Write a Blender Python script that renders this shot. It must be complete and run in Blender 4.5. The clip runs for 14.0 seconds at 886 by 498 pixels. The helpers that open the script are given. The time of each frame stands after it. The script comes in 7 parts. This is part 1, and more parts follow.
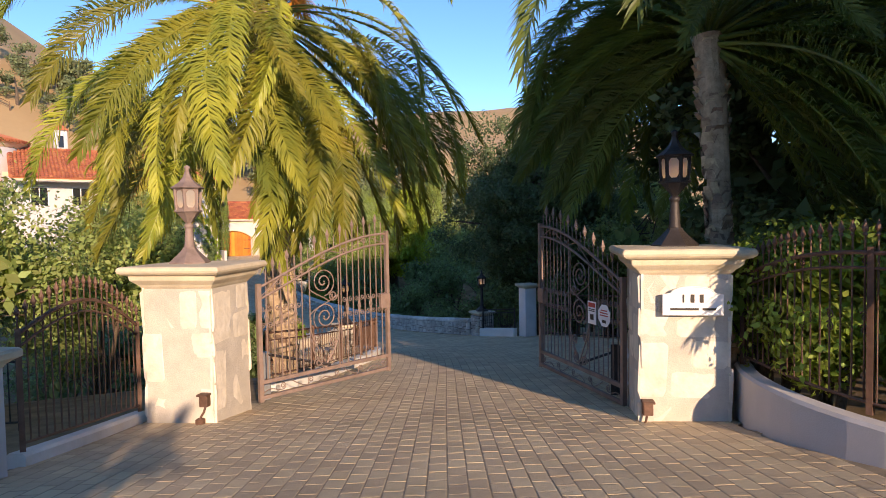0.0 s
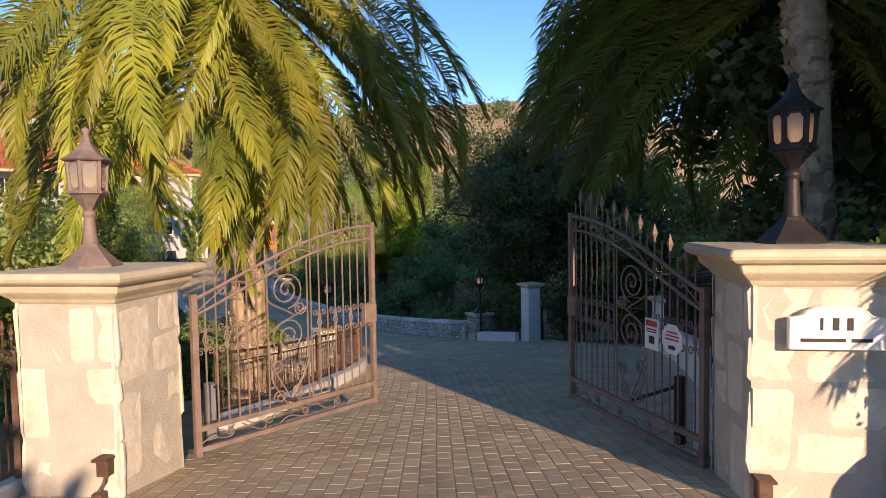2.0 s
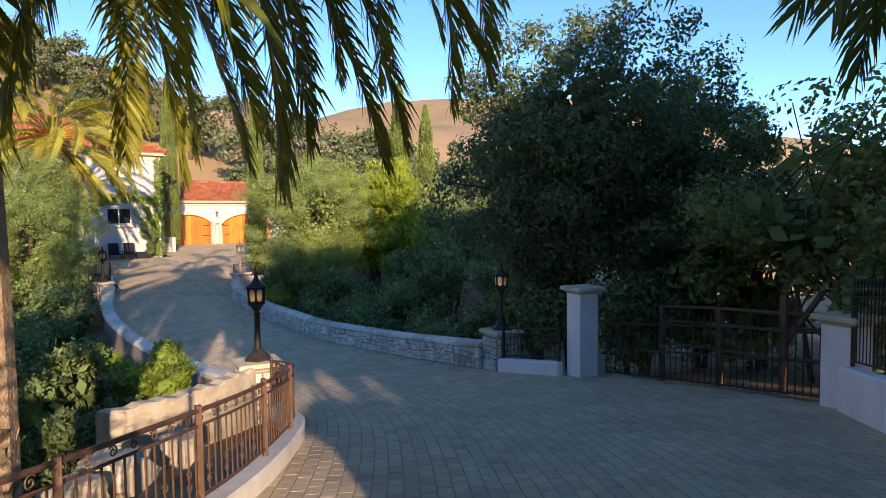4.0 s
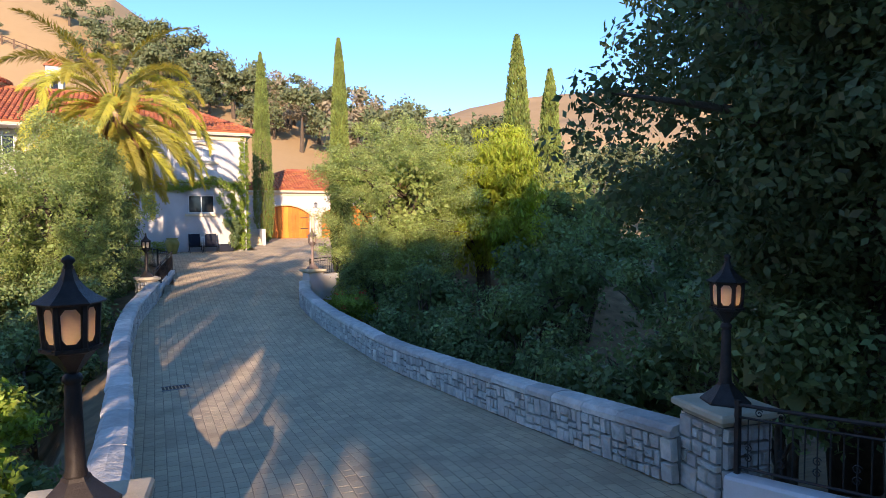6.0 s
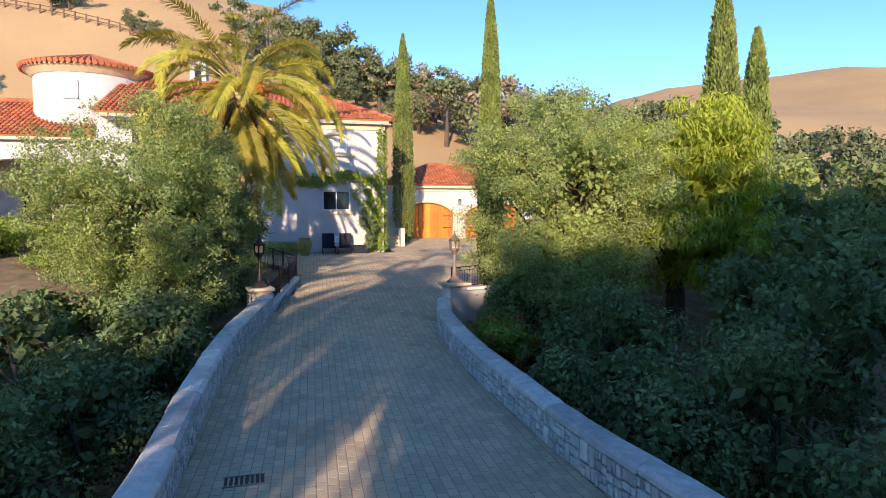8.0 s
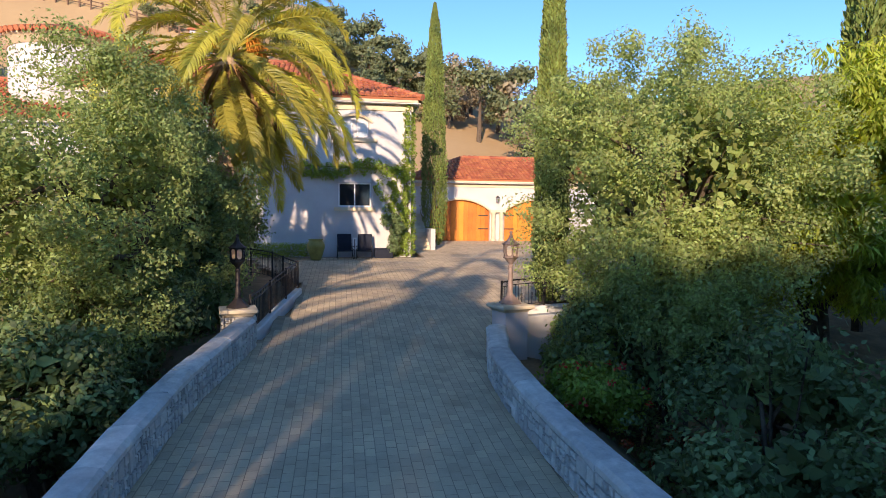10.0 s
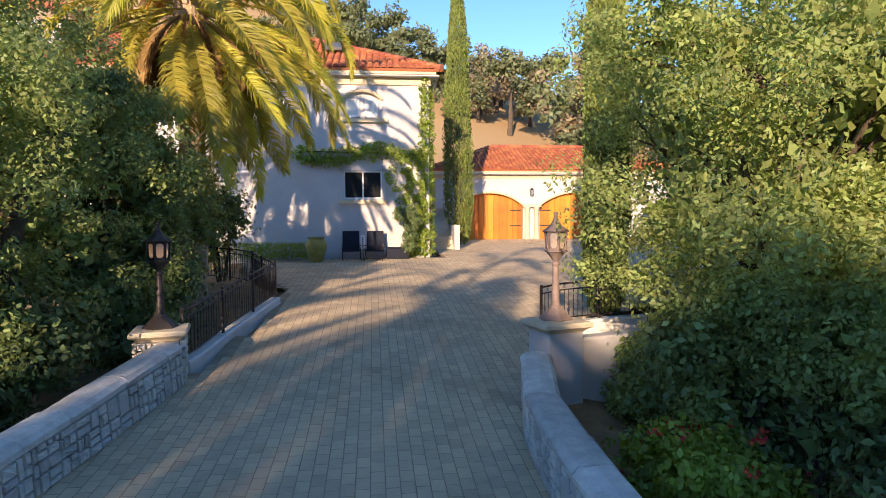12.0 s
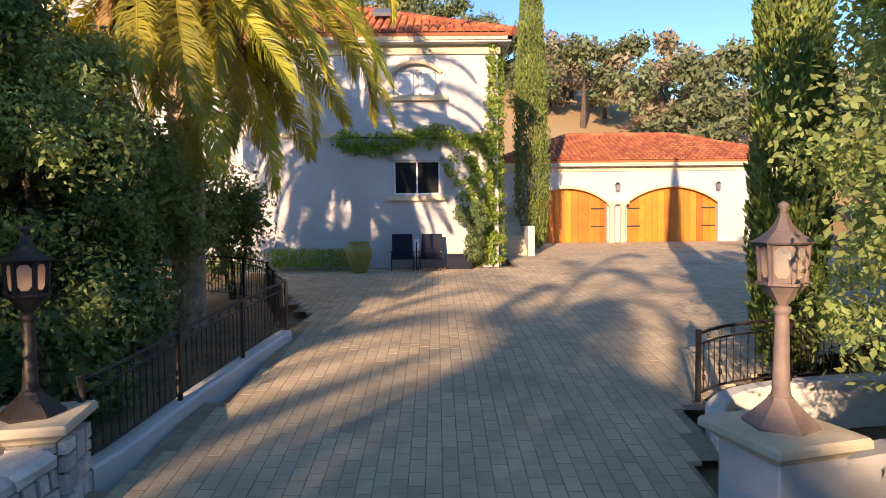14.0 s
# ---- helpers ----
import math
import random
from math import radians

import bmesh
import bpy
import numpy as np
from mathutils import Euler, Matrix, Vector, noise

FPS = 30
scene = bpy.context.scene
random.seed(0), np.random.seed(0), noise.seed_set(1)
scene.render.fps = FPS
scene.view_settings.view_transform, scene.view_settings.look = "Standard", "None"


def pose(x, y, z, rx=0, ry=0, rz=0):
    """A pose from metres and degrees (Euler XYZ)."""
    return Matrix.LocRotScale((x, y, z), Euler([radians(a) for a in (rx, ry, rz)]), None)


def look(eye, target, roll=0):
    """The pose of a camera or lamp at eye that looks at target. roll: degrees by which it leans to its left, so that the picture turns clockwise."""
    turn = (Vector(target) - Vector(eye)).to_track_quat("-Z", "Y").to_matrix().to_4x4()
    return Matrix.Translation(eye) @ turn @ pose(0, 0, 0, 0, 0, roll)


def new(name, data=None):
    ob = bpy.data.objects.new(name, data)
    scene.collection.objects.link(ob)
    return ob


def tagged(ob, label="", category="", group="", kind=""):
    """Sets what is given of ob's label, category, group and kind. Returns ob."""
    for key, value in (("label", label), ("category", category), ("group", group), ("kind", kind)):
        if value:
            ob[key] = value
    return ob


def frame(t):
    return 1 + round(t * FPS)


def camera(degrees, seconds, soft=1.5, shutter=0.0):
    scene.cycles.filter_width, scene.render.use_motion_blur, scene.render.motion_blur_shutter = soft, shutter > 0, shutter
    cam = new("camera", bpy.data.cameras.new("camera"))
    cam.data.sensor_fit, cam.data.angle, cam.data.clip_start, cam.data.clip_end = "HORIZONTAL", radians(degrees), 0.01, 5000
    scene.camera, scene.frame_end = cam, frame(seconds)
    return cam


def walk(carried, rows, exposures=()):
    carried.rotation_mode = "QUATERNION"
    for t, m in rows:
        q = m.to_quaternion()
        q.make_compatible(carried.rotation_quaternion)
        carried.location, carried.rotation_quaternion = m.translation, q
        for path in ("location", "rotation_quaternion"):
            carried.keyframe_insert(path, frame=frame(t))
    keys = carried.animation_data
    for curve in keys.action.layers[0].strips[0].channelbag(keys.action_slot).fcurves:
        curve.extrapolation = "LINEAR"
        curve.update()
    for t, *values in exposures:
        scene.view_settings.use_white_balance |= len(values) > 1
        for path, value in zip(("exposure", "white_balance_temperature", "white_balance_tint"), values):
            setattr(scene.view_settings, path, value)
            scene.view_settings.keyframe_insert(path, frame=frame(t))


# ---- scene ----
cam = camera(71.6, 14.0, soft=0.9)
PATH = [
    (0, (0.178, 0.324, 2.391), (1.346, 1.945, 2.309), -1.0),
    (0.5, (0.562, 0.766, 2.399), (1.722, 2.393, 2.321), -1.1),
    (0.6, (0.57, 0.818, 2.395), (1.733, 2.444, 2.321), -1.1),
    (1, (0.47, 0.936, 2.346), (1.644, 2.553, 2.268), -0.8),
    (1.5, (0.668, 1.075, 2.319), (1.831, 2.7, 2.244), -0.8),
    (1.9, (1.223, 2.035, 2.307), (2.419, 3.636, 2.227), -0.8),
    (2, (1.439, 2.346, 2.328), (2.634, 3.947, 2.228), -0.9),
    (2.5, (2.656, 3.877, 2.12), (3.85, 5.479, 2.023), -0.8),
    (3, (3.93, 5.576, 1.992), (5.124, 7.177, 1.888), -0.4),
    (3.5, (4.98, 6.965, 1.784), (6.175, 8.566, 1.68), -0.5),
    (3.7, (5.364, 7.535, 1.721), (6.564, 9.132, 1.615), -0.6),
    (5.8, (10.121, 14.462, 0.897), (10.979, 16.266, 0.795), -0.5),
    (6, (10.509, 15.181, 0.852), (11.358, 16.989, 0.753), -0.4),
    (6.5, (11.052, 16.739, 0.877), (11.661, 18.641, 0.778), -0.4),
    (7, (11.291, 18.078, 0.871), (11.715, 20.03, 0.772), -0.3),
    (7.5, (11.562, 19.431, 0.943), (11.99, 21.382, 0.839), -0.2),
    (8, (11.893, 20.984, 0.959), (12.307, 22.938, 0.853), 0.0),
    (8.2, (12.013, 21.539, 0.929), (12.43, 23.492, 0.824), -0.0),
    (10.3, (12.793, 27.717, 0.675), (13.089, 29.693, 0.579), 0.2),
    (10.5, (13.008, 28.273, 0.594), (13.278, 30.253, 0.506), -0.2),
    (11, (13.252, 29.331, 0.583), (13.515, 31.311, 0.495), -0.3),
    (11.5, (13.411, 30.268, 0.41), (13.664, 32.25, 0.324), -0.5),
    (12, (13.618, 31.311, 0.331), (13.842, 33.296, 0.244), -0.4),
    (12.5, (13.719, 32.31, 0.318), (13.75, 34.308, 0.232), -0.4),
    (13, (13.71, 33.401, 0.308), (13.732, 35.399, 0.223), -0.5),
    (13.5, (13.815, 34.597, 0.336), (13.836, 36.595, 0.25), -0.6),
    (14, (13.854, 36.076, 0.35), (13.873, 38.074, 0.266), -0.6),
]
walk(cam, [(t, look(eye, target, roll)) for t, eye, target, roll in PATH], exposures=((0, 0.52, 7000, 20), (1.5, 0.36, 7000, 20), (2.5, 0.46, 7000, 18), (3.5, 0.56, 6900, 18), (6, 0.84, 6700, 20), (8, 0.66, 6500, 18), (10.5, 0.56, 6600, 19), (12, 0.74, 7000, 20), (14, 0.76, 7400, 22)))

# ---------- world, sun ----------
SUN_TRAVEL = Vector((0.3, 0.954, -0.2755))
world = bpy.data.worlds.new("sky")
scene.world = world
world.use_nodes = True
wn = world.node_tree
sky = wn.nodes.new("ShaderNodeTexSky")
sky.sky_type, sky.sun_disc = "NISHITA", False
sky.sun_elevation, sky.sun_rotation = radians(15.4), radians(197.5)
sky.altitude, sky.air_density, sky.dust_density, sky.ozone_density = 2600, 0.7, 0.0, 1.2
wn.nodes["Background"].inputs[1].default_value = 0.26
vivid = wn.nodes.new("ShaderNodeHueSaturation")
vivid.inputs["Hue"].default_value, vivid.inputs["Saturation"].default_value = 0.498, 1.2
wn.links.new(sky.outputs[0], vivid.inputs["Color"])
wn.links.new(vivid.outputs[0], wn.nodes["Background"].inputs[0])
sun = new("sun", bpy.data.lights.new("sun", "SUN"))
sun.data.energy, sun.data.angle, sun.data.color = 5.3, radians(0.6), (1.0, 0.78, 0.54)
sun.matrix_world = look((0, 0, 30), Vector((0, 0, 30)) + SUN_TRAVEL)

# ---------- materials ----------


def material(name, colour, rough=0.7, metal=0.0, spread=0.25, scale=6.0, fine=60.0, bump=0.15, tint=None, piece="", leaf=0.0, stain=0.0, bump_scale=None, glow=0.0):
    """A procedural surface: two scales of noise in world space, an optional shift per piece, and translucency for leaves."""
    m = bpy.data.materials.new(name)
    m.use_nodes = True
    nt = m.node_tree
    bsdf, out = nt.nodes["Principled BSDF"], nt.nodes["Material Output"]

    def node(kind, **values):
        n = nt.nodes.new(kind)
        for key, value in values.items():
            n.inputs[key].default_value = value
        return n

    place = nt.nodes.new("ShaderNodeNewGeometry")
    big = node("ShaderNodeTexNoise", Scale=scale, Detail=5.0, Roughness=0.6)
    small = node("ShaderNodeTexNoise", Scale=fine, Detail=3.0, Roughness=0.6)
    for n in (big, small):
        nt.links.new(place.outputs["Position"], n.inputs["Vector"])
    ramp = nt.nodes.new("ShaderNodeValToRGB")
    c = np.array(colour, float)
    other = np.array(tint if tint else c * (1 - spread), float)
    ramp.color_ramp.elements[0].position, ramp.color_ramp.elements[1].position = 0.32, 0.68
    ramp.color_ramp.elements[0].color = (*other, 1)
    ramp.color_ramp.elements[1].color = (*np.minimum(c * (1 + spread * 0.5), 0.95), 1)
    nt.links.new(big.outputs["Fac"], ramp.inputs[0])
    grain = node("ShaderNodeMath")
    grain.operation = "MULTIPLY_ADD"
    grain.inputs[1].default_value, grain.inputs[2].default_value = 0.5 * spread + 0.1, 1.0 - 0.5 * (0.5 * spread + 0.1)
    nt.links.new(small.outputs["Fac"], grain.inputs[0])
    hsv = nt.nodes.new("ShaderNodeHueSaturation")
    nt.links.new(ramp.outputs[0], hsv.inputs["Color"])
    last = grain.outputs[0]
    if piece:
        pick = nt.nodes.new("ShaderNodeObjectInfo") if piece == "object" else place
        rnd = pick.outputs["Random"] if piece == "object" else pick.outputs["Random Per Island"]
        vary = node("ShaderNodeMapRange", **{"To Min": 1 - spread, "To Max": 1 + spread})
        nt.links.new(rnd, vary.inputs["Value"])
        mul = nt.nodes.new("ShaderNodeMath")
        mul.operation = "MULTIPLY"
        nt.links.new(vary.outputs[0], mul.inputs[0])
        nt.links.new(last, mul.inputs[1])
        last = mul.outputs[0]
        hue = node("ShaderNodeMapRange", **{"To Min": 0.5 - 0.05 * spread, "To Max": 0.5 + 0.05 * spread})
        nt.links.new(rnd, hue.inputs["Value"])
        nt.links.new(hue.outputs[0], hsv.inputs["Hue"])
    if stain:
        worn = node("ShaderNodeTexNoise", Scale=0.7, Detail=6.0, Roughness=0.7)
        nt.links.new(place.outputs["Position"], worn.inputs["Vector"])
        level = node("ShaderNodeMapRange", **{"From Min": 0.45, "From Max": 0.7, "To Min": 1.0, "To Max": 1.0 - stain})
        nt.links.new(worn.outputs["Fac"], level.inputs["Value"])
        mul = nt.nodes.new("ShaderNodeMath")
        mul.operation = "MULTIPLY"
        nt.links.new(level.outputs[0], mul.inputs[0])
        nt.links.new(last, mul.inputs[1])
        last = mul.outputs[0]
    nt.links.new(last, hsv.inputs["Value"])
    nt.links.new(hsv.outputs[0], bsdf.inputs["Base Color"])
    bsdf.inputs["Roughness"].default_value, bsdf.inputs["Metallic"].default_value = rough, metal
    bsdf.inputs["Specular IOR Level"].default_value = 0.3
    if bump:
        b = node("ShaderNodeBump", Strength=bump, Distance=0.02)
        if bump_scale:
            rough_noise = node("ShaderNodeTexNoise", Scale=bump_scale, Detail=4.0)
            nt.links.new(place.outputs["Position"], rough_noise.inputs["Vector"])
            nt.links.new(rough_noise.outputs["Fac"], b.inputs["Height"])
        else:
            nt.links.new(small.outputs["Fac"], b.inputs["Height"])
        nt.links.new(b.outputs[0], bsdf.inputs["Normal"])
    if leaf:
        thin = nt.nodes.new("ShaderNodeBsdfTranslucent")
        warm = node("ShaderNodeHueSaturation", Hue=0.485, Saturation=1.15, Value=1.5)
        nt.links.new(hsv.outputs[0], warm.inputs["Color"])
        nt.links.new(warm.outputs[0], thin.inputs["Color"])
        mix = node("ShaderNodeMixShader", Fac=leaf)
        nt.links.new(bsdf.outputs[0], mix.inputs[1])
        nt.links.new(thin.outputs[0], mix.inputs[2])
        nt.links.new(mix.outputs[0], out.inputs["Surface"])
    if glow:
        bsdf.inputs["Emission Color"].default_value = (1.0, 0.55, 0.2, 1)
        bsdf.inputs["Emission Strength"].default_value = glow
    return m


PAVER = material("paver", (0.58, 0.465, 0.31), 0.85, spread=0.11, scale=1.2, fine=45, bump=0.5, piece="island", stain=0.25)
PAVER_ONE = material("paver_single", (0.58, 0.465, 0.31), 0.85, spread=0.11, scale=1.2, fine=45, bump=0.5, piece="object", stain=0.25)
JOINT = material("joint_sand", (0.33, 0.265, 0.185), 0.95, spread=0.3, scale=3, bump=0.3)
WHITEWASH = material("white_masonry_paint", (0.82, 0.81, 0.80), 0.85, spread=0.08, scale=1.5, fine=60, bump=0.2, stain=0.12)
STUCCO = material("stucco", (0.54, 0.52, 0.515), 0.9, spread=0.08, scale=0.8, fine=90, bump=0.25, stain=0.08)
CURB = material("painted_curb", (0.72, 0.70, 0.66), 0.85, spread=0.12, scale=2, fine=50, bump=0.2, stain=0.2)
GATE_STONE = material("pillar_stone", (0.73, 0.66, 0.55), 0.9, spread=0.16, scale=5.0, fine=25, bump=0.9, stain=0.22, piece="", bump_scale=7.0)
WALL_JOINT = material("wall_joint", (0.22, 0.205, 0.185), 0.95, spread=0.2, scale=4, bump=0.4)
MORTAR = material("mortar", (0.54, 0.49, 0.42), 0.95, spread=0.15, scale=4, bump=0.4)
CAST = material("cast_stone", (0.62, 0.53, 0.385), 0.85, spread=0.14, scale=3, fine=60, bump=0.3, stain=0.2)
WALL_STONE = material("wall_stone", (0.60, 0.57, 0.52), 0.9, spread=0.2, scale=4, fine=16, bump=0.9, piece="object", stain=0.2, bump_scale=9.0)
CAP_STONE = material("cap_stone", (0.62, 0.59, 0.54), 0.9, spread=0.2, scale=5, fine=30, bump=1.0, piece="object", stain=0.3, bump_scale=11.0)
IRON = material("rusted_iron", (0.15, 0.085, 0.06), 0.6, metal=0.25, spread=0.35, scale=8, fine=70, bump=0.25)
GATE_IRON = material("gate_iron", (0.25, 0.18, 0.15), 0.6, metal=0.15, spread=0.25, scale=6, fine=70, bump=0.2)
# lantern iron with sunlight put into its colour; shaded lanterns take DARK_IRON
LAMP_IRON = material("sunlit_lamp_iron", (0.25, 0.185, 0.16), 0.65, metal=0.1, spread=0.25, scale=7, fine=60, bump=0.15)
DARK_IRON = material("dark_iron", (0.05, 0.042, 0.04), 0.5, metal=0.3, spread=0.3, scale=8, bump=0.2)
FROST = material("frosted_pane", (0.5, 0.49, 0.47), 0.3, spread=0.1, scale=5, bump=0.0, leaf=0.6)
BULB = material("lamp_bulb", (1.0, 0.6, 0.25), 0.5, spread=0.0, bump=0.0, glow=8.0)
PALM_LEAF = material("palm_leaf", (0.30, 0.29, 0.04), 0.42, spread=0.3, scale=0.9, fine=12, bump=0.0, tint=(0.13, 0.165, 0.03), piece="object", leaf=0.27)
# palm leaf brightened so the villa palm reads as standing in sun
PALM_SUNLIT = material("sunlit_palm_leaf", (0.44, 0.39, 0.06), 0.42, spread=0.28, scale=0.9, fine=12, bump=0.0, tint=(0.27, 0.28, 0.05), piece="object", leaf=0.27)
# same palm leaf with the shade of nearby trees put into its colour
PALM_SHADED = material("shaded_palm_leaf", (0.15, 0.185, 0.04), 0.42, spread=0.28, scale=0.9, fine=12, bump=0.0, tint=(0.09, 0.125, 0.03), piece="object", leaf=0.3)
PALM_DRY = material("dry_palm_leaf", (0.33, 0.20, 0.09), 0.8, spread=0.3, scale=2, fine=15, bump=0.0, piece="object", leaf=0.2)
PALM_BARK = material("palm_bark", (0.45, 0.33, 0.22), 0.95, spread=0.4, scale=5, fine=30, bump=1.0, piece="island")
PALM_HEART = material("palm_fruit_stalks", (0.65, 0.26, 0.03), 0.7, spread=0.3, scale=6, bump=0.2)
BARK = material("bark", (0.12, 0.09, 0.065), 0.95, spread=0.4, scale=7, fine=40, bump=1.0)
OAK_LEAF = material("oak_leaf", (0.25, 0.31, 0.11), 0.5, spread=0.35, scale=0.6, fine=5, bump=0.0, tint=(0.125, 0.165, 0.065), piece="island", leaf=0.42)
OLIVE_LEAF = material("olive_leaf", (0.32, 0.38, 0.13), 0.5, spread=0.35, scale=0.7, fine=5, bump=0.0, tint=(0.22, 0.275, 0.095), piece="island", leaf=0.42)
WEST_LEAF = material("grey_green_oak_leaf", (0.29, 0.35, 0.12), 0.5, spread=0.35, scale=0.7, fine=5, bump=0.0, tint=(0.2, 0.25, 0.09), piece="island", leaf=0.42)
# oak leaf darkened in colour for crowns that lie in shade
OAK_LEAF_SHADED = material("shaded_oak_leaf", (0.125, 0.165, 0.07), 0.5, spread=0.35, scale=0.7, fine=5, bump=0.0, tint=(0.08, 0.115, 0.05), piece="island", leaf=0.28)
SHRUB_LEAF = material("shrub_leaf", (0.18, 0.24, 0.09), 0.5, spread=0.4, scale=0.8, fine=5, bump=0.0, tint=(0.095, 0.14, 0.06), piece="island", leaf=0.28)
BRIGHT_LEAF = material("bright_leaf", (0.26, 0.34, 0.06), 0.5, spread=0.3, scale=1.2, fine=5, bump=0.0, tint=(0.18, 0.25, 0.045), piece="island", leaf=0.35)
RED_PETAL = material("red_petal", (0.55, 0.05, 0.03), 0.5, spread=0.25, scale=2.0, fine=6, bump=0.0, piece="island", leaf=0.2)
PEPPER_LEAF = material("pepper_leaf", (0.38, 0.43, 0.055), 0.5, spread=0.3, scale=0.5, fine=4, bump=0.0, tint=(0.23, 0.3, 0.045), piece="island", leaf=0.35)
CYPRESS_LEAF = material("cypress_leaf", (0.20, 0.25, 0.06), 0.6, spread=0.35, scale=1.5, fine=8, bump=0.0, tint=(0.11, 0.15, 0.04), piece="island", leaf=0.15)
FAR_LEAF = material("far_oak_leaf", (0.155, 0.18, 0.085), 0.6, spread=0.35, scale=0.15, fine=2, bump=0.0, tint=(0.105, 0.125, 0.06), piece="island", leaf=0.2)
GREY_LEAF = material("sparse_tree_leaf", (0.30, 0.25, 0.16), 0.6, spread=0.3, scale=0.3, fine=2, bump=0.0, piece="island", leaf=0.2)
RED_LEAF = material("red_berries", (0.28, 0.06, 0.02), 0.6, spread=0.3, scale=2, bump=0.0, piece="island", leaf=0.2)
HILL = material("dry_hill_ground", (0.40, 0.275, 0.14), 0.95, spread=0.22, scale=0.035, fine=0.7, bump=0.3, tint=(0.36, 0.245, 0.125), stain=0.12)
SOIL = material("leaf_litter", (0.25, 0.18, 0.105), 0.95, spread=0.4, scale=1.5, fine=14, bump=0.8)
ROOF = material("terracotta_tile", (0.43, 0.145, 0.07), 0.8, spread=0.22, scale=1.0, fine=20, bump=0.3, piece="island")
ROOF_ONE = material("terracotta_tile_single", (0.43, 0.145, 0.07), 0.8, spread=0.22, scale=1.0, fine=20, bump=0.3, piece="object")
TRIM = material("cream_trim", (0.66, 0.54, 0.36), 0.8, spread=0.08, scale=2, bump=0.1)
DOOR_WOOD = material("orange_stained_wood", (0.58, 0.2, 0.028), 0.45, spread=0.2, scale=1.5, fine=30, bump=0.15, piece="object")
GLASS = material("dark_window_glass", (0.02, 0.022, 0.025), 0.06, spread=0.1, bump=0.0)
WHITE = material("white_frame", (0.80, 0.79, 0.76), 0.5, spread=0.04, bump=0.05)
NAVY = material("navy_fabric", (0.012, 0.016, 0.03), 0.8, spread=0.3, scale=4, bump=0.2)
URN = material("glazed_urn", (0.30, 0.26, 0.07), 0.35, spread=0.25, scale=4, bump=0.15)
SIGN_WHITE = material("sign_white", (0.82, 0.81, 0.80), 0.5, spread=0.05, scale=4, bump=0.0)
SIGN_DARK = material("sign_lettering", (0.05, 0.04, 0.035), 0.6, spread=0.1, bump=0.0)
SIGN_RED = material("sign_red", (0.5, 0.08, 0.06), 0.6, spread=0.1, bump=0.0)
GALV = material("galvanised_steel", (0.30, 0.31, 0.33), 0.45, metal=0.7, spread=0.15, scale=5, bump=0.1)
WOOD = material("weathered_wood", (0.16, 0.10, 0.065), 0.85, spread=0.35, scale=4, fine=30, bump=0.4)
ROCK = material("pale_rock", (0.52, 0.46, 0.37), 0.95, spread=0.25, scale=3, fine=20, bump=1.0, stain=0.25, bump_scale=8.0)
SHEET = material("grey_sheet_roof", (0.30, 0.31, 0.33), 0.6, spread=0.1, scale=2, bump=0.1)
BLIND = material("pale_window_blind", (0.52, 0.58, 0.60), 0.4, spread=0.1, scale=2, bump=0.0)
TERRACOTTA = material("terracotta_pot", (0.36, 0.13, 0.06), 0.8, spread=0.2, scale=4, bump=0.2)

# ---------- mesh helpers ----------


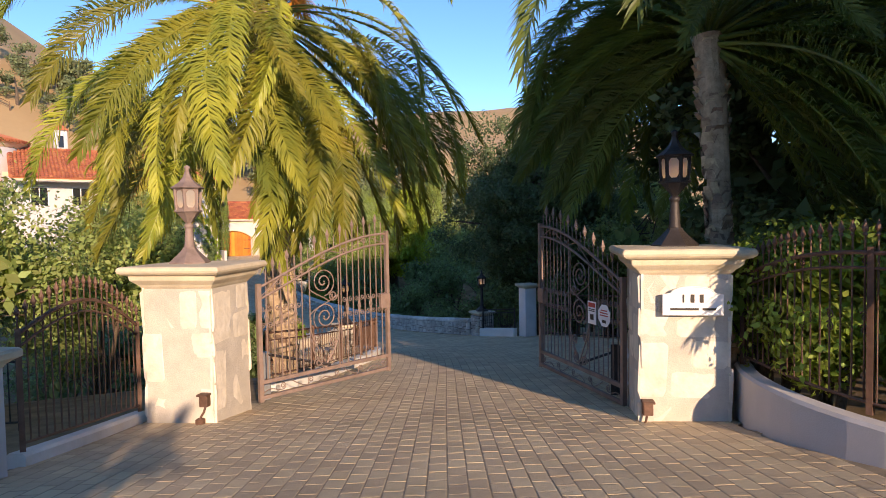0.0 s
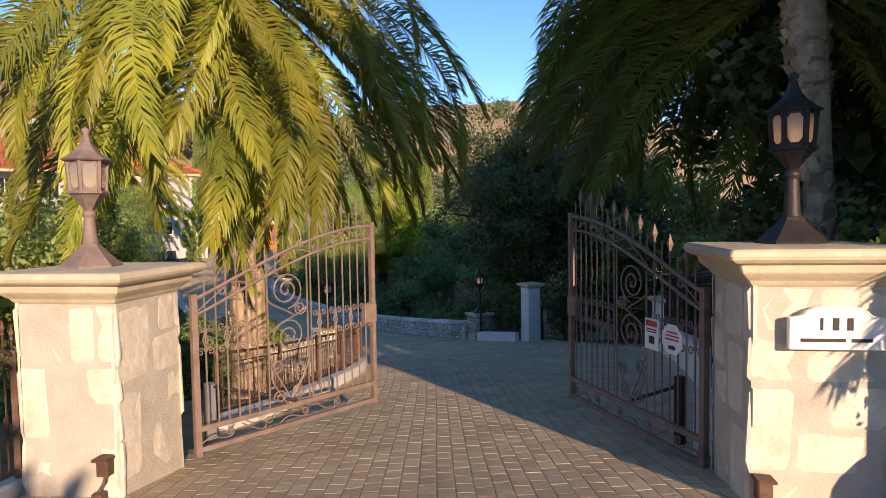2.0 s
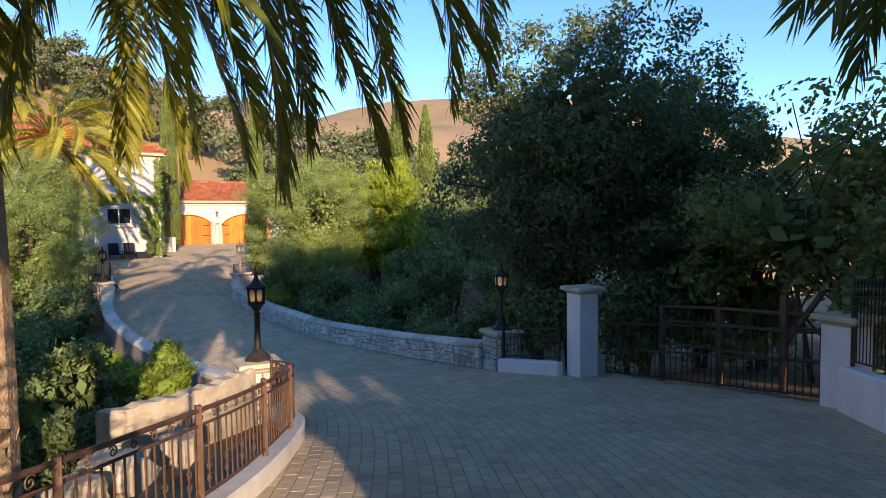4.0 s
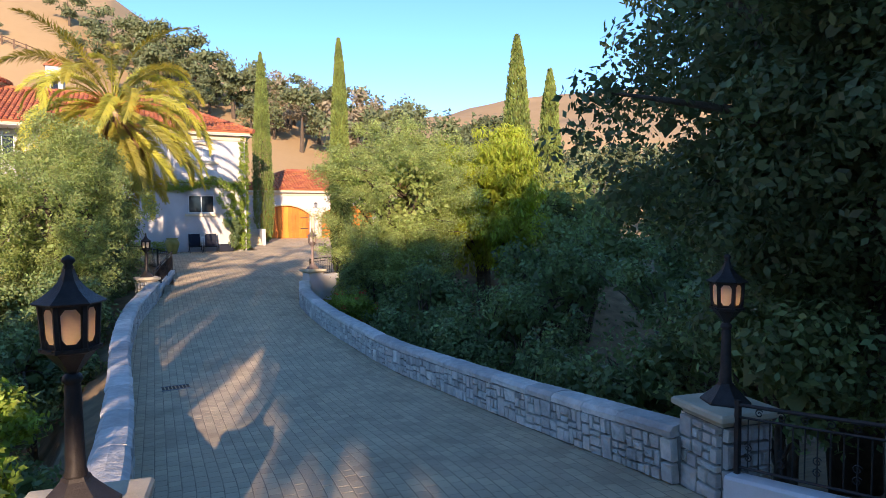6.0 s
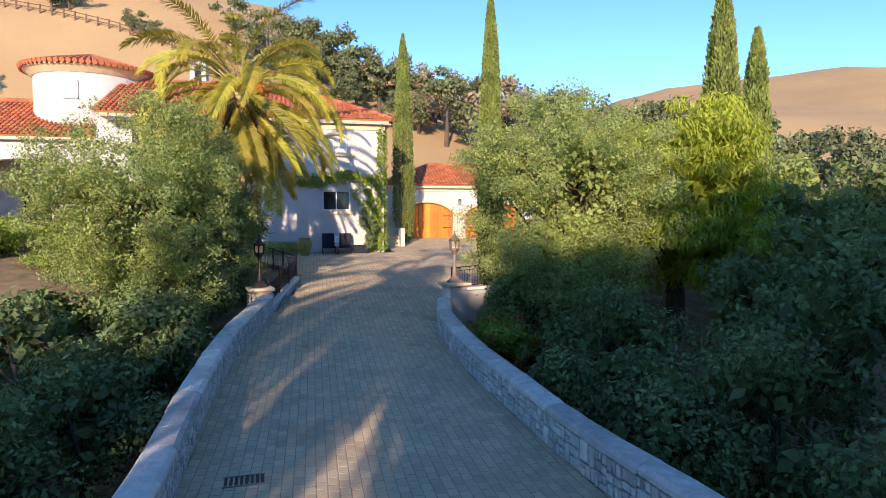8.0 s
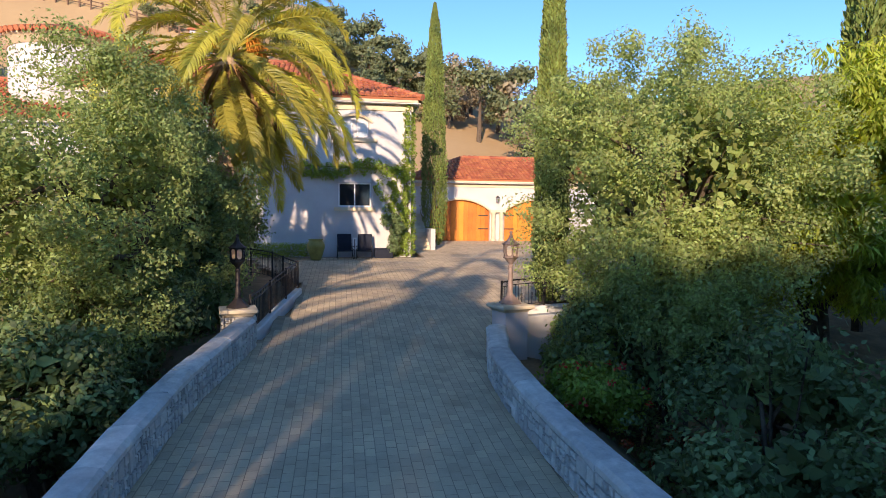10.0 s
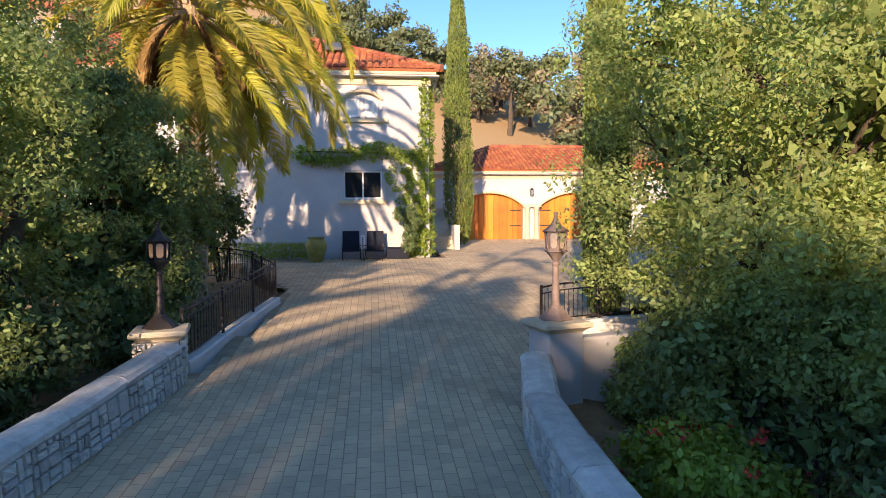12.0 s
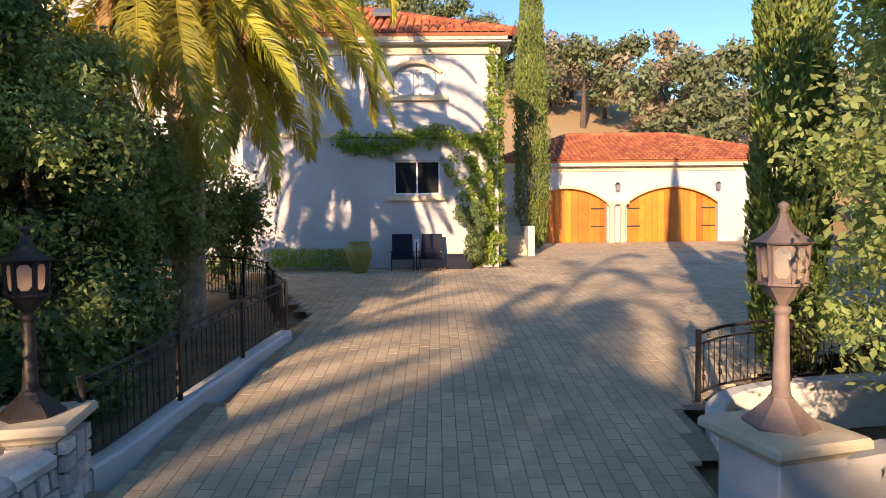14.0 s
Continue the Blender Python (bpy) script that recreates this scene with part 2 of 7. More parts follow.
class Geo:
    """Gathers vertices and faces of one mesh."""

    def __init__(self):
        self.v, self.f, self.n = [], [], 0

    def add(self, verts, faces):
        verts = np.asarray(verts, float).reshape(-1, 3)
        self.v.append(verts)
        self.f.extend(tuple(int(i) + self.n for i in f) for f in faces)
        self.n += len(verts)
        return self

    def box(self, x0, x1, y0, y1, z0, z1, m=None, bevel=0.0):
        b = min(bevel, abs(x1 - x0) / 3, abs(y1 - y0) / 3)
        if b > 0:
            ring = [(x0 + b, y0), (x1 - b, y0), (x1, y0 + b), (x1, y1 - b), (x1 - b, y1), (x0 + b, y1), (x0, y1 - b), (x0, y0 + b)]
        else:
            ring = [(x0, y0), (x1, y0), (x1, y1), (x0, y1)]
        bz = min(b, (z1 - z0) / 3)
        cx, cy = (x0 + x1) / 2, (y0 + y1) / 2
        levels = [(z0, 0.0), (z1 - bz, 0.0)] + ([(z1, bz)] if bz > 0 else [])
        pts = []
        for z, shrink in levels:
            for x, y in ring:
                sx = (abs(x1 - x0) - 2 * shrink) / abs(x1 - x0)
                sy = (abs(y1 - y0) - 2 * shrink) / abs(y1 - y0)
                pts.append((cx + (x - cx) * sx, cy + (y - cy) * sy, z))
        k = len(ring)
        faces = [tuple(range(k))[::-1]]
        for a in range(len(levels) - 1):
            faces += [(a * k + i, a * k + (i + 1) % k, (a + 1) * k + (i + 1) % k, (a + 1) * k + i) for i in range(k)]
        faces.append(tuple((len(levels) - 1) * k + i for i in range(k)))
        return self.place(pts, faces, m)

    def place(self, pts, faces, m=None):
        pts = np.asarray(pts, float).reshape(-1, 3)
        if m is not None:
            a = np.array(m)
            pts = pts @ a[:3, :3].T + a[:3, 3]
        return self.add(pts, faces)

    def tube(self, path, radius, sides=6, m=None, cap=True):
        p = np.asarray(path, float)
        r = np.broadcast_to(np.asarray(radius, float), (len(p),))
        t = np.gradient(p, axis=0)
        t /= np.linalg.norm(t, axis=1)[:, None] + 1e-9
        ref = np.array((0.0, 0.0, 1.0)) if abs(t[:, 2]).mean() < 0.8 else np.array((1.0, 0.0, 0.0))
        a = np.cross(t, ref)
        a /= np.linalg.norm(a, axis=1)[:, None] + 1e-9
        b = np.cross(t, a)
        ang = np.arange(sides) / sides * 2 * math.pi
        pts = (p[:, None] + r[:, None, None] * (np.cos(ang)[None, :, None] * a[:, None] + np.sin(ang)[None, :, None] * b[:, None])).reshape(-1, 3)
        faces = []
        for i in range(len(p) - 1):
            faces += [(i * sides + j, i * sides + (j + 1) % sides, (i + 1) * sides + (j + 1) % sides, (i + 1) * sides + j) for j in range(sides)]
        if cap:
            faces += [tuple(range(sides))[::-1], tuple((len(p) - 1) * sides + j for j in range(sides))]
        return self.place(pts, faces, m)

    def turned(self, profile, sides=16, m=None, turn=0.0):
        """A body of revolution: rows of radius and height."""
        ang = np.arange(sides) / sides * 2 * math.pi + turn
        pts = [(r * math.cos(a), r * math.sin(a), z) for r, z in profile for a in ang]
        faces = []
        for i in range(len(profile) - 1):
            faces += [(i * sides + j, i * sides + (j + 1) % sides, (i + 1) * sides + (j + 1) % sides, (i + 1) * sides + j) for j in range(sides)]
        faces += [tuple(range(sides))[::-1], tuple((len(profile) - 1) * sides + j for j in range(sides))]
        return self.place(pts, faces, m)

    def prism(self, outline, z0, z1, m=None):
        k = len(outline)
        pts = [(x, y, z0) for x, y in outline] + [(x, y, z1) for x, y in outline]
        faces = [tuple(range(k))[::-1], tuple(range(k, 2 * k))] + [(i, (i + 1) % k, k + (i + 1) % k, k + i) for i in range(k)]
        return self.place(pts, faces, m)

    def leaves(self, base, along, across):
        """Rhombic leaves: rows of base point, vector to the tip and half-width vector."""
        k = len(base)
        mid = base + along * 0.45
        pts = np.stack([base, mid + across, base + along, mid - across], 1).reshape(-1, 3)
        self.v.append(pts)
        idx = self.n + np.arange(4 * k).reshape(-1, 4)
        self.f.extend(map(tuple, idx.tolist()))
        self.n += 4 * k
        return self

    def mesh(self, name, mat, smooth=False):
        me = bpy.data.meshes.new(name)
        me.from_pydata(np.concatenate(self.v).tolist(), [], self.f)
        if smooth:
            me.polygons.foreach_set("use_smooth", [True] * len(me.polygons))
        me.materials.append(mat)
        me.update()
        return me


def part(name, geo, mat, parent=None, label="", smooth=False, m=None, kind=""):
    ob = new(name, geo if isinstance(geo, bpy.types.Mesh) else geo.mesh(name, mat, smooth))
    if parent is not None:
        ob.parent = parent
    if m is not None:
        ob.matrix_basis = m
    return tagged(ob, label, kind=kind)


def thing(name, label, category, m=None, group="", kind=""):
    ob = new(name)
    ob.empty_display_size = 0.2
    if m is not None:
        ob.matrix_basis = m
    return tagged(ob, label, category, group, kind)


def smoothstep(a, b, v):
    s = np.clip((np.asarray(v, float) - a) / (b - a), 0, 1)
    return s * s * (3 - 2 * s)


# ---------- the lie of the land ----------
ROAD_Y = (-60, 14, 17, 20, 25, 30, 35, 40, 43, 46, 51, 55, 58, 67, 80, 500)
ROAD_Z = (-1.7, -1.7, -1.95, -2.25, -2.75, -3.0, -2.83, -2.38, -1.98, -1.65, -1.38, -1.15, -1.0, -0.68, -0.62, -0.62)


def road(x, y):
    """Height of the drive."""
    x, y = np.asarray(x, float), np.asarray(y, float)
    slope = 0.1 - 0.06 * (x - 6.0) - 0.115 * (y - 4.7)
    slope = np.where(slope > 1.2, 1.2 + 0.25 * (slope - 1.2), slope)
    s = smoothstep(15, 23, y)
    run = (np.interp(y - 1, ROAD_Y, ROAD_Z) + np.interp(y, ROAD_Y, ROAD_Z) + np.interp(y + 1, ROAD_Y, ROAD_Z)) / 3
    return slope * (1 - s) + run * s


def land(x, y):
    """Height of the ground round the drive: ravine, house terrace and hills."""
    x, y = np.asarray(x, float), np.asarray(y, float)
    r = np.maximum(road(x, np.minimum(y, 75)), -3.2)
    side = np.maximum(smoothstep(9.3, 7.0, x), smoothstep(16.6, 19.5, x))
    ravine = np.exp(-(((y - 31) / 8.5) ** 2)) * side
    z = r - 0.16 - 3.6 * ravine
    west = smoothstep(7, -8, x) * smoothstep(36, 56, y) * smoothstep(90, 70, y)
    z = z + 1.9 * west
    f = np.interp(x, (-120, -50, 0, 20, 60, 120, 230, 400), (1.7, 1.55, 1.4, 1.1, 0.75, 0.75, 1.16, 1.16))
    up = np.interp(y, (72, 78, 132, 260, 420), (0, 1.2, 25, 57, 70))
    z = z + f * up
    wave = 0.0
    for a, b, c, h in ((0.035, 0.021, 0.3, 3.0), (-0.02, 0.05, 1.7, 2.0), (0.09, 0.06, 2.2, 0.8)):
        wave = wave + h * np.sin(a * x + b * y + c)
    z = z + wave * smoothstep(85, 150, y)
    away = np.maximum(smoothstep(30, 90, x), smoothstep(-12, -60, x)) * smoothstep(85, 60, y)
    z = z + away * 3.0
    return z

# ---------- ground sheet ----------


def lines(*spans):
    out = []
    for a, b, step in spans:
        out += list(np.arange(a, b, step))
    return np.array(out + [spans[-1][1]])


gx = lines((-420, -80, 20), (-80, -20, 4), (-20, 40, 0.8), (40, 100, 4), (100, 560, 20))
gy = lines((-160, -20, 14), (-20, 80, 0.8), (80, 160, 3), (160, 640, 15))
GX, GY = np.meshgrid(gx, gy)
GZ = land(GX, GY)
far_drop = smoothstep(430, 640, GY) * 30
ground_geo = Geo()
nx, ny = len(gx), len(gy)
ground_geo.add(np.stack([GX, GY, GZ - far_drop], -1).reshape(-1, 3), [(j * nx + i, j * nx + i + 1, (j + 1) * nx + i + 1, (j + 1) * nx + i) for j in range(ny - 1) for i in range(nx - 1)])
ground = part("ground", ground_geo, SOIL, smooth=True, kind="structure", label="dry golden hillside above dark leaf-littered creek banks")
ground.data.materials.append(HILL)
mid = np.empty(len(ground.data.polygons) * 3)
ground.data.polygons.foreach_get("center", mid)
mid = mid.reshape(-1, 3)
dry = (mid[:, 1] > 70) | (mid[:, 0] < -7) & (mid[:, 1] > 36) | (mid[:, 0] > 42) | (mid[:, 0] < -30)
ground.data.polygons.foreach_set("material_index", dry.astype(int))

# ---------- drive: bed and pavers ----------
# the drive's middle line: straight in from the road, a long left bend, then straight over the bridge
BEND_A, BEND_B = Vector((4.95, 7.2)), Vector((12.9, 24.0))


def centre_line():
    heading = math.atan2(0.81, 0.586)
    pts = [Vector((4.95, 7.2)) - Vector((math.cos(heading), math.sin(heading))) * d for d in np.arange(14, 0, -0.25)]
    p0, p3 = BEND_A, BEND_B
    p1 = p0 + Vector((math.cos(heading), math.sin(heading))) * 7.0
    p2 = p3 - Vector((0, 1)) * 6.5
    for u in np.linspace(0, 1, 90):
        pts.append(p0 * (1 - u) ** 3 + p1 * 3 * u * (1 - u) ** 2 + p2 * 3 * u * u * (1 - u) + p3 * u**3)
    pts += [Vector((12.9, y)) for y in np.arange(24.2, 68, 0.25)]
    p = np.array(pts)
    s = np.r_[0, np.cumsum(np.linalg.norm(np.diff(p, axis=0), axis=1))]
    return p, s


LINE, RUN = centre_line()
LINE_T = np.gradient(LINE, axis=0)
LINE_T /= np.linalg.norm(LINE_T, axis=1)[:, None]


def along_drive(s, u):
    """Plan place s metres along the drive and u metres to the right of its middle."""
    x, y = np.interp(s, RUN, LINE[:, 0]), np.interp(s, RUN, LINE[:, 1])
    tx, ty = np.interp(s, RUN, LINE_T[:, 0]), np.interp(s, RUN, LINE_T[:, 1])
    k = np.hypot(tx, ty)
    return x + u * ty / k, y - u * tx / k


def bridge_left(y):
    return np.interp(y, (19.5, 23, 26.4, 34, 37.5, 41.1, 42.5, 46.3, 48.5), (10.1, 10.12, 10.05, 9.73, 9.88, 10.5, 10.98, 11.45, 11.45))


def bridge_right(y):
    return np.interp(y, (19.0, 22.6, 25.4, 29.7, 32.8, 36.4, 38.6, 40.2, 41.4, 43.5), (15.95, 16.05, 16.12, 15.9, 15.75, 15.52, 15.52, 15.85, 16.2, 16.8))


INNER = [(3.3, 9.5), (3.85, 10.6), (5.0, 11.4), (7.1, 13.5), (8.3, 14.85), (9.5, 16.8), (9.95, 18.2), (10.1, 19.4)]
RIGHT_CURB = [(7.1, 5.6), (9.0, 6.6), (11.5, 8.2), (14.0, 10.2), (15.0, 11.1), (16.3, 12.2)]


def inside_drive(x, y):
    """Whether a place lies on the paving."""
    ok = np.ones(np.shape(x), bool)
    low = y < 19.4
    inner_x = np.array([p[0] for p in INNER])
    inner_y = np.array([p[1] for p in INNER])
    left_limit = np.interp(y, inner_y, inner_x)
    gate_side = y < 9.5
    left_out = np.interp(y, (-9, 7.4, 9.25), (-12.0, 0.2, 1.7))
    ok &= np.where(low & ~gate_side, x > left_limit, True)
    ok &= np.where(gate_side, x > left_out, True)
    right_x = np.interp(y, (2.1, 3.0, 4.0, 5.6, 6.6, 8.2, 10.2, 11.1, 12.2, 12.6, 17.4, 18.1, 19.6), (5.6, 6.0, 6.6, 7.1, 9.0, 11.5, 14.0, 15.0, 16.3, 16.7, 17.4, 16.4, 16.0))
    right_out = np.interp(y, (-9, 0.5, 2.1), (9.0, 6.0, 5.6))
    ok &= np.where(low, np.where(y < 2.1, x < right_out, x < right_x), True)
    mid_part = (y >= 19.4) & (y < 43.5)
    ok &= np.where(mid_part, (x > bridge_left(y)) & (x < bridge_right(y)), True)
    court = y >= 43.5
    court_left = np.interp(y, (43.5, 46.3, 48.5, 53, 56.2), (11.15, 11.45, 11.3, 9.4, 8.6))
    court_right = np.interp(y, (43.5, 45, 50, 66), (17.0, 18.8, 29, 31))
    ok &= np.where(court, (x > court_left) & (x < court_right) & ((y < 55.9) | (x > 16.6)) & (y < 66.75), True)
    return ok


bed = Geo()
bx, by = np.meshgrid(np.arange(-8, 32, 0.4), np.arange(-9, 67.2, 0.4))
bz = road(bx, by) - 0.0035
keep = inside_drive(bx, by)
for dx, dy in ((0.4, 0), (-0.4, 0), (0, 0.4), (0, -0.4)):
    keep |= inside_drive(bx + dx, by + dy)
nbx, nby = bx.shape[1], bx.shape[0]
cells = [(j * nbx + i, j * nbx + i + 1, (j + 1) * nbx + i + 1, (j + 1) * nbx + i) for j in range(nby - 1) for i in range(nbx - 1) if keep[j, i] and keep[j + 1, i + 1] and keep[j, i + 1] and keep[j + 1, i]]
bed.add(np.stack([bx, by, bz], -1).reshape(-1, 3), cells)
drive = part("road", bed, JOINT, smooth=True, kind="structure", label="cobble-paved driveway with sandy joints")


def spiral(turns=1.6, r0=0.012, r1=0.1, steps=22, start=0.0, hand=1):
    a = np.linspace(0, turns * 2 * math.pi, steps)
    r = r0 + (r1 - r0) * (a / a[-1])
    return np.stack([r * np.cos(start + hand * a), r * np.sin(start + hand * a)], -1)


# ---------- post lantern ----------


def lantern(m, label, height=1.69, metal=None):
    """A six-sided post lantern on a pyramid foot; the height sets the length of its post."""
    t = thing("post_lantern", label, "lamp", m, "post lanterns along the drive")
    iron = metal or LAMP_IRON
    up = height - 1.63
    neck = 0.83 + up
    part("base", Geo().turned([(0.27, 0.0), (0.27, 0.025), (0.19, 0.10), (0.125, 0.165), (0.095, 0.20), (0.085, 0.225)], 6), iron, t)
    part("post", Geo().turned([(0.075, 0.21), (0.072, 0.24), (0.064, 0.27), (0.050, neck - 0.06), (0.046, neck - 0.045), (0.060, neck - 0.03), (0.064, neck - 0.01), (0.056, neck + 0.01), (0.036, neck + 0.03)], 14), iron, t, smooth=True)
    part("collar", Geo().turned([(0.035, 0.85 + up), (0.055, 0.88 + up), (0.11, 0.95 + up), (0.155, 1.0 + up), (0.185, 1.012 + up), (0.185, 1.035 + up)], 6), iron, t)
    roof = part("lantern_roof", Geo().turned([(0.205, 1.318 + up), (0.222, 1.332 + up), (0.155, 1.375 + up), (0.10, 1.42 + up), (0.062, 1.47 + up), (0.042, 1.52 + up), (0.035, 1.55 + up)], 6), iron, t)
    part("finial", Geo().turned([(0.022, 1.54 + up), (0.034, 1.56 + up), (0.024, 1.575 + up), (0.042, 1.60 + up), (0.036, 1.62 + up), (0.005, 1.64 + up)], 12), iron, roof, smooth=True)
    for i in range(6):
        a = math.pi / 3 * i
        foot, top = Vector((0.15 * math.cos(a), 0.15 * math.sin(a), 1.03 + up)), Vector((0.168 * math.cos(a), 0.168 * math.sin(a), 1.33 + up))
        part("corner_bar", Geo().tube([foot, top], 0.02, 5), iron, t)
        b = a + math.pi / 3
        foot2, top2 = Vector((0.15 * math.cos(b), 0.15 * math.sin(b), 1.03 + up)), Vector((0.168 * math.cos(b), 0.168 * math.sin(b), 1.33 + up))
        inward = Vector((math.cos(a + math.pi / 6), math.sin(a + math.pi / 6), 0)) * -0.008
        at = lambda u, v, s: tuple(foot.lerp(foot2, u).lerp(top.lerp(top2, u), v) + inward * s)
        cut = [(0.16, 0.24), (0.32, 0.12), (0.68, 0.12), (0.84, 0.24), (0.84, 0.76), (0.68, 0.88), (0.32, 0.88), (0.16, 0.76)]
        rim = [(0.0, 0.0), (0.0, 0.0), (1.0, 0.0), (1.0, 0.0), (1.0, 1.0), (1.0, 1.0), (0.0, 1.0), (0.0, 1.0)]
        ring = [at(u, v, s) for s in (0.0, 1.0) for pts in (rim, cut) for u, v in pts]
        faces = []
        for j in range(8):
            n = (j + 1) % 8
            faces += [(j, n, 8 + n, 8 + j) if rim[j] != rim[n] else (j, 8 + n, 8 + j), (8 + j, 8 + n, 24 + n, 24 + j)]
        part("pane_frame", Geo().add(ring, faces), iron, t)
        grown = [(0.5 + (u - 0.5) * 1.06, 0.5 + (v - 0.5) * 1.03) for u, v in cut]
        pane = Geo().add([at(u, v, s) for s in (0.6, 1.2) for u, v in grown], [tuple(range(8)), tuple(range(15, 7, -1))] + [(j, j + 8, (j + 1) % 8 + 8, (j + 1) % 8) for j in range(8)])
        part("pane", pane, FROST, t, "frosted glass lantern pane")
        part("foot_plate", Geo().box(-0.022, 0.022, -0.03, 0.03, -0.006, 0.006, pose(0.152 * math.cos(a), 0.152 * math.sin(a), 1.03 + up, 0, 0, math.degrees(a))), iron, t)
    part("bulb", Geo().turned([(0.014, 1.03 + up), (0.026, 1.06 + up), (0.034, 1.10 + up), (0.024, 1.15 + up), (0.004, 1.19 + up)], 8), BULB, t, "glowing amber candle bulb", smooth=True)
    return t


# ---------- iron railing along a line ----------


def resample(points, step):
    p = np.array(points, float)
    s = np.r_[0, np.cumsum(np.linalg.norm(np.diff(p, axis=0), axis=1))]
    n = max(2, int(round(s[-1] / step)) + 1)
    q = np.linspace(0, s[-1], n)
    return np.stack([np.interp(q, s, p[:, i]) for i in range(p.shape[1])], -1)


def rounded(points, times=2):
    """Corner cutting, which turns a rough line into a smooth one."""
    p = [np.array(q, float) for q in points]
    for _ in range(times):
        out = [p[0]]
        for a, b in zip(p[:-1], p[1:]):
            out += [a * 0.75 + b * 0.25, a * 0.25 + b * 0.75]
        p = out + [p[-1]]
    return p


def railing(line, base, height, label, iron, spacing=0.115, posts=1.6, scrolls=True, tips=False, band=None, arch=0.0, group=""):
    """A wrought-iron railing over a plan line; base(x, y) is the height of its foot."""
    t = thing("iron_railing", label, "railing", group=group)
    fine = resample(rounded(line), 0.25)
    total = np.linalg.norm(np.diff(fine, axis=0), axis=1).sum()
    z = np.array([float(base(x, y)) for x, y in fine])
    rise = lambda q: arch * math.sin(math.pi * q)
    top = [(x, y, zz + height + rise(i / (len(fine) - 1))) for i, ((x, y), zz) in enumerate(zip(fine, z))]
    low = [(x, y, zz + 0.08) for (x, y), zz in zip(fine, z)]
    second = [(x, y, zz - 0.13) for x, y, zz in top]
    part("top_rail", Geo().tube(top, 0.021, 6), iron, t)
    part("second_rail", Geo().tube(second, 0.014, 5), iron, t)
    part("bottom_rail", Geo().tube(low, 0.016, 5), iron, t)
    bars = resample(fine, spacing)
    n = len(bars)
    for i, (x, y) in enumerate(bars):
        zz, up = float(base(x, y)), rise(i / (n - 1))
        end = zz + height - 0.13 + up + (0.30 if tips else 0.0)
        part("baluster", Geo().tube([(x, y, zz + 0.08), (x, y, end)], 0.0085, 4), iron, t)
        if tips:
            tip = part("spear_tip", Geo().turned([(0.012, -0.03), (0.02, -0.02), (0.012, 0.0), (0.028, 0.035), (0.003, 0.11)], 6, pose(x, y, end)), iron, t)
    way = np.gradient(bars, axis=0)
    way /= np.linalg.norm(way, axis=1)[:, None]
    coil = spiral(1.4, 0.008, 0.048, 16)
    if scrolls:
        rows = (height - 0.065,) if band is None else (height - 0.065, band, band - 0.11)
        for i in range(1, n - 1):
            for h in rows:
                if (h < height - 0.1) and i % 3 != 1:
                    continue
                if h > height - 0.1 and i % 2:
                    continue
                x, y = bars[i]
                zz = float(base(x, y)) + h + rise(i / (n - 1))
                hand = 1 if i % 4 < 2 else -1
                pts = [(x + way[i, 0] * u * hand, y + way[i, 1] * u * hand, zz + v) for u, v in coil]
                part("scroll", Geo().tube(pts, 0.0065, 4), iron, t)
    for x, y in resample(fine, posts):
        i = int(np.argmin(np.hypot(*(fine - (x, y)).T)))
        zz = z[i]
        part("post", Geo().box(x - 0.025, x + 0.025, y - 0.025, y + 0.025, zz - 0.02, top[i][2] + 0.05), iron, t)
    return t


def ribbon(name, line, base, width, height, mat, label, kind="structure", bevel=0.03, depth=0.5):
    """A low wall or curb that follows a plan line."""
    fine = resample(rounded(line), 0.3)
    way = np.gradient(fine, axis=0)
    way /= np.linalg.norm(way, axis=1)[:, None]
    side = np.stack([way[:, 1], -way[:, 0]], -1)
    rows = []
    for (x, y), (sx, sy) in zip(fine, side):
        b = float(base(x, y))
        h = height(x, y) if callable(height) else height
        for u, v in ((-width / 2, -depth), (-width / 2, h - bevel), (-width / 2 + bevel, h), (width / 2 - bevel, h), (width / 2, h - bevel), (width / 2, -depth)):
            rows.append((x + sx * u, y + sy * u, b + v))
    faces = []
    n = len(fine)
    for i in range(n - 1):
        faces += [(i * 6 + j, i * 6 + (j + 1) % 6, (i + 1) * 6 + (j + 1) % 6, (i + 1) * 6 + j) for j in range(6)]
    faces += [tuple(range(6))[::-1], tuple((n - 1) * 6 + j for j in range(6))]
    return part(name, Geo().add(rows, faces), mat, label=label, kind=kind)

# ---------- stones ----------


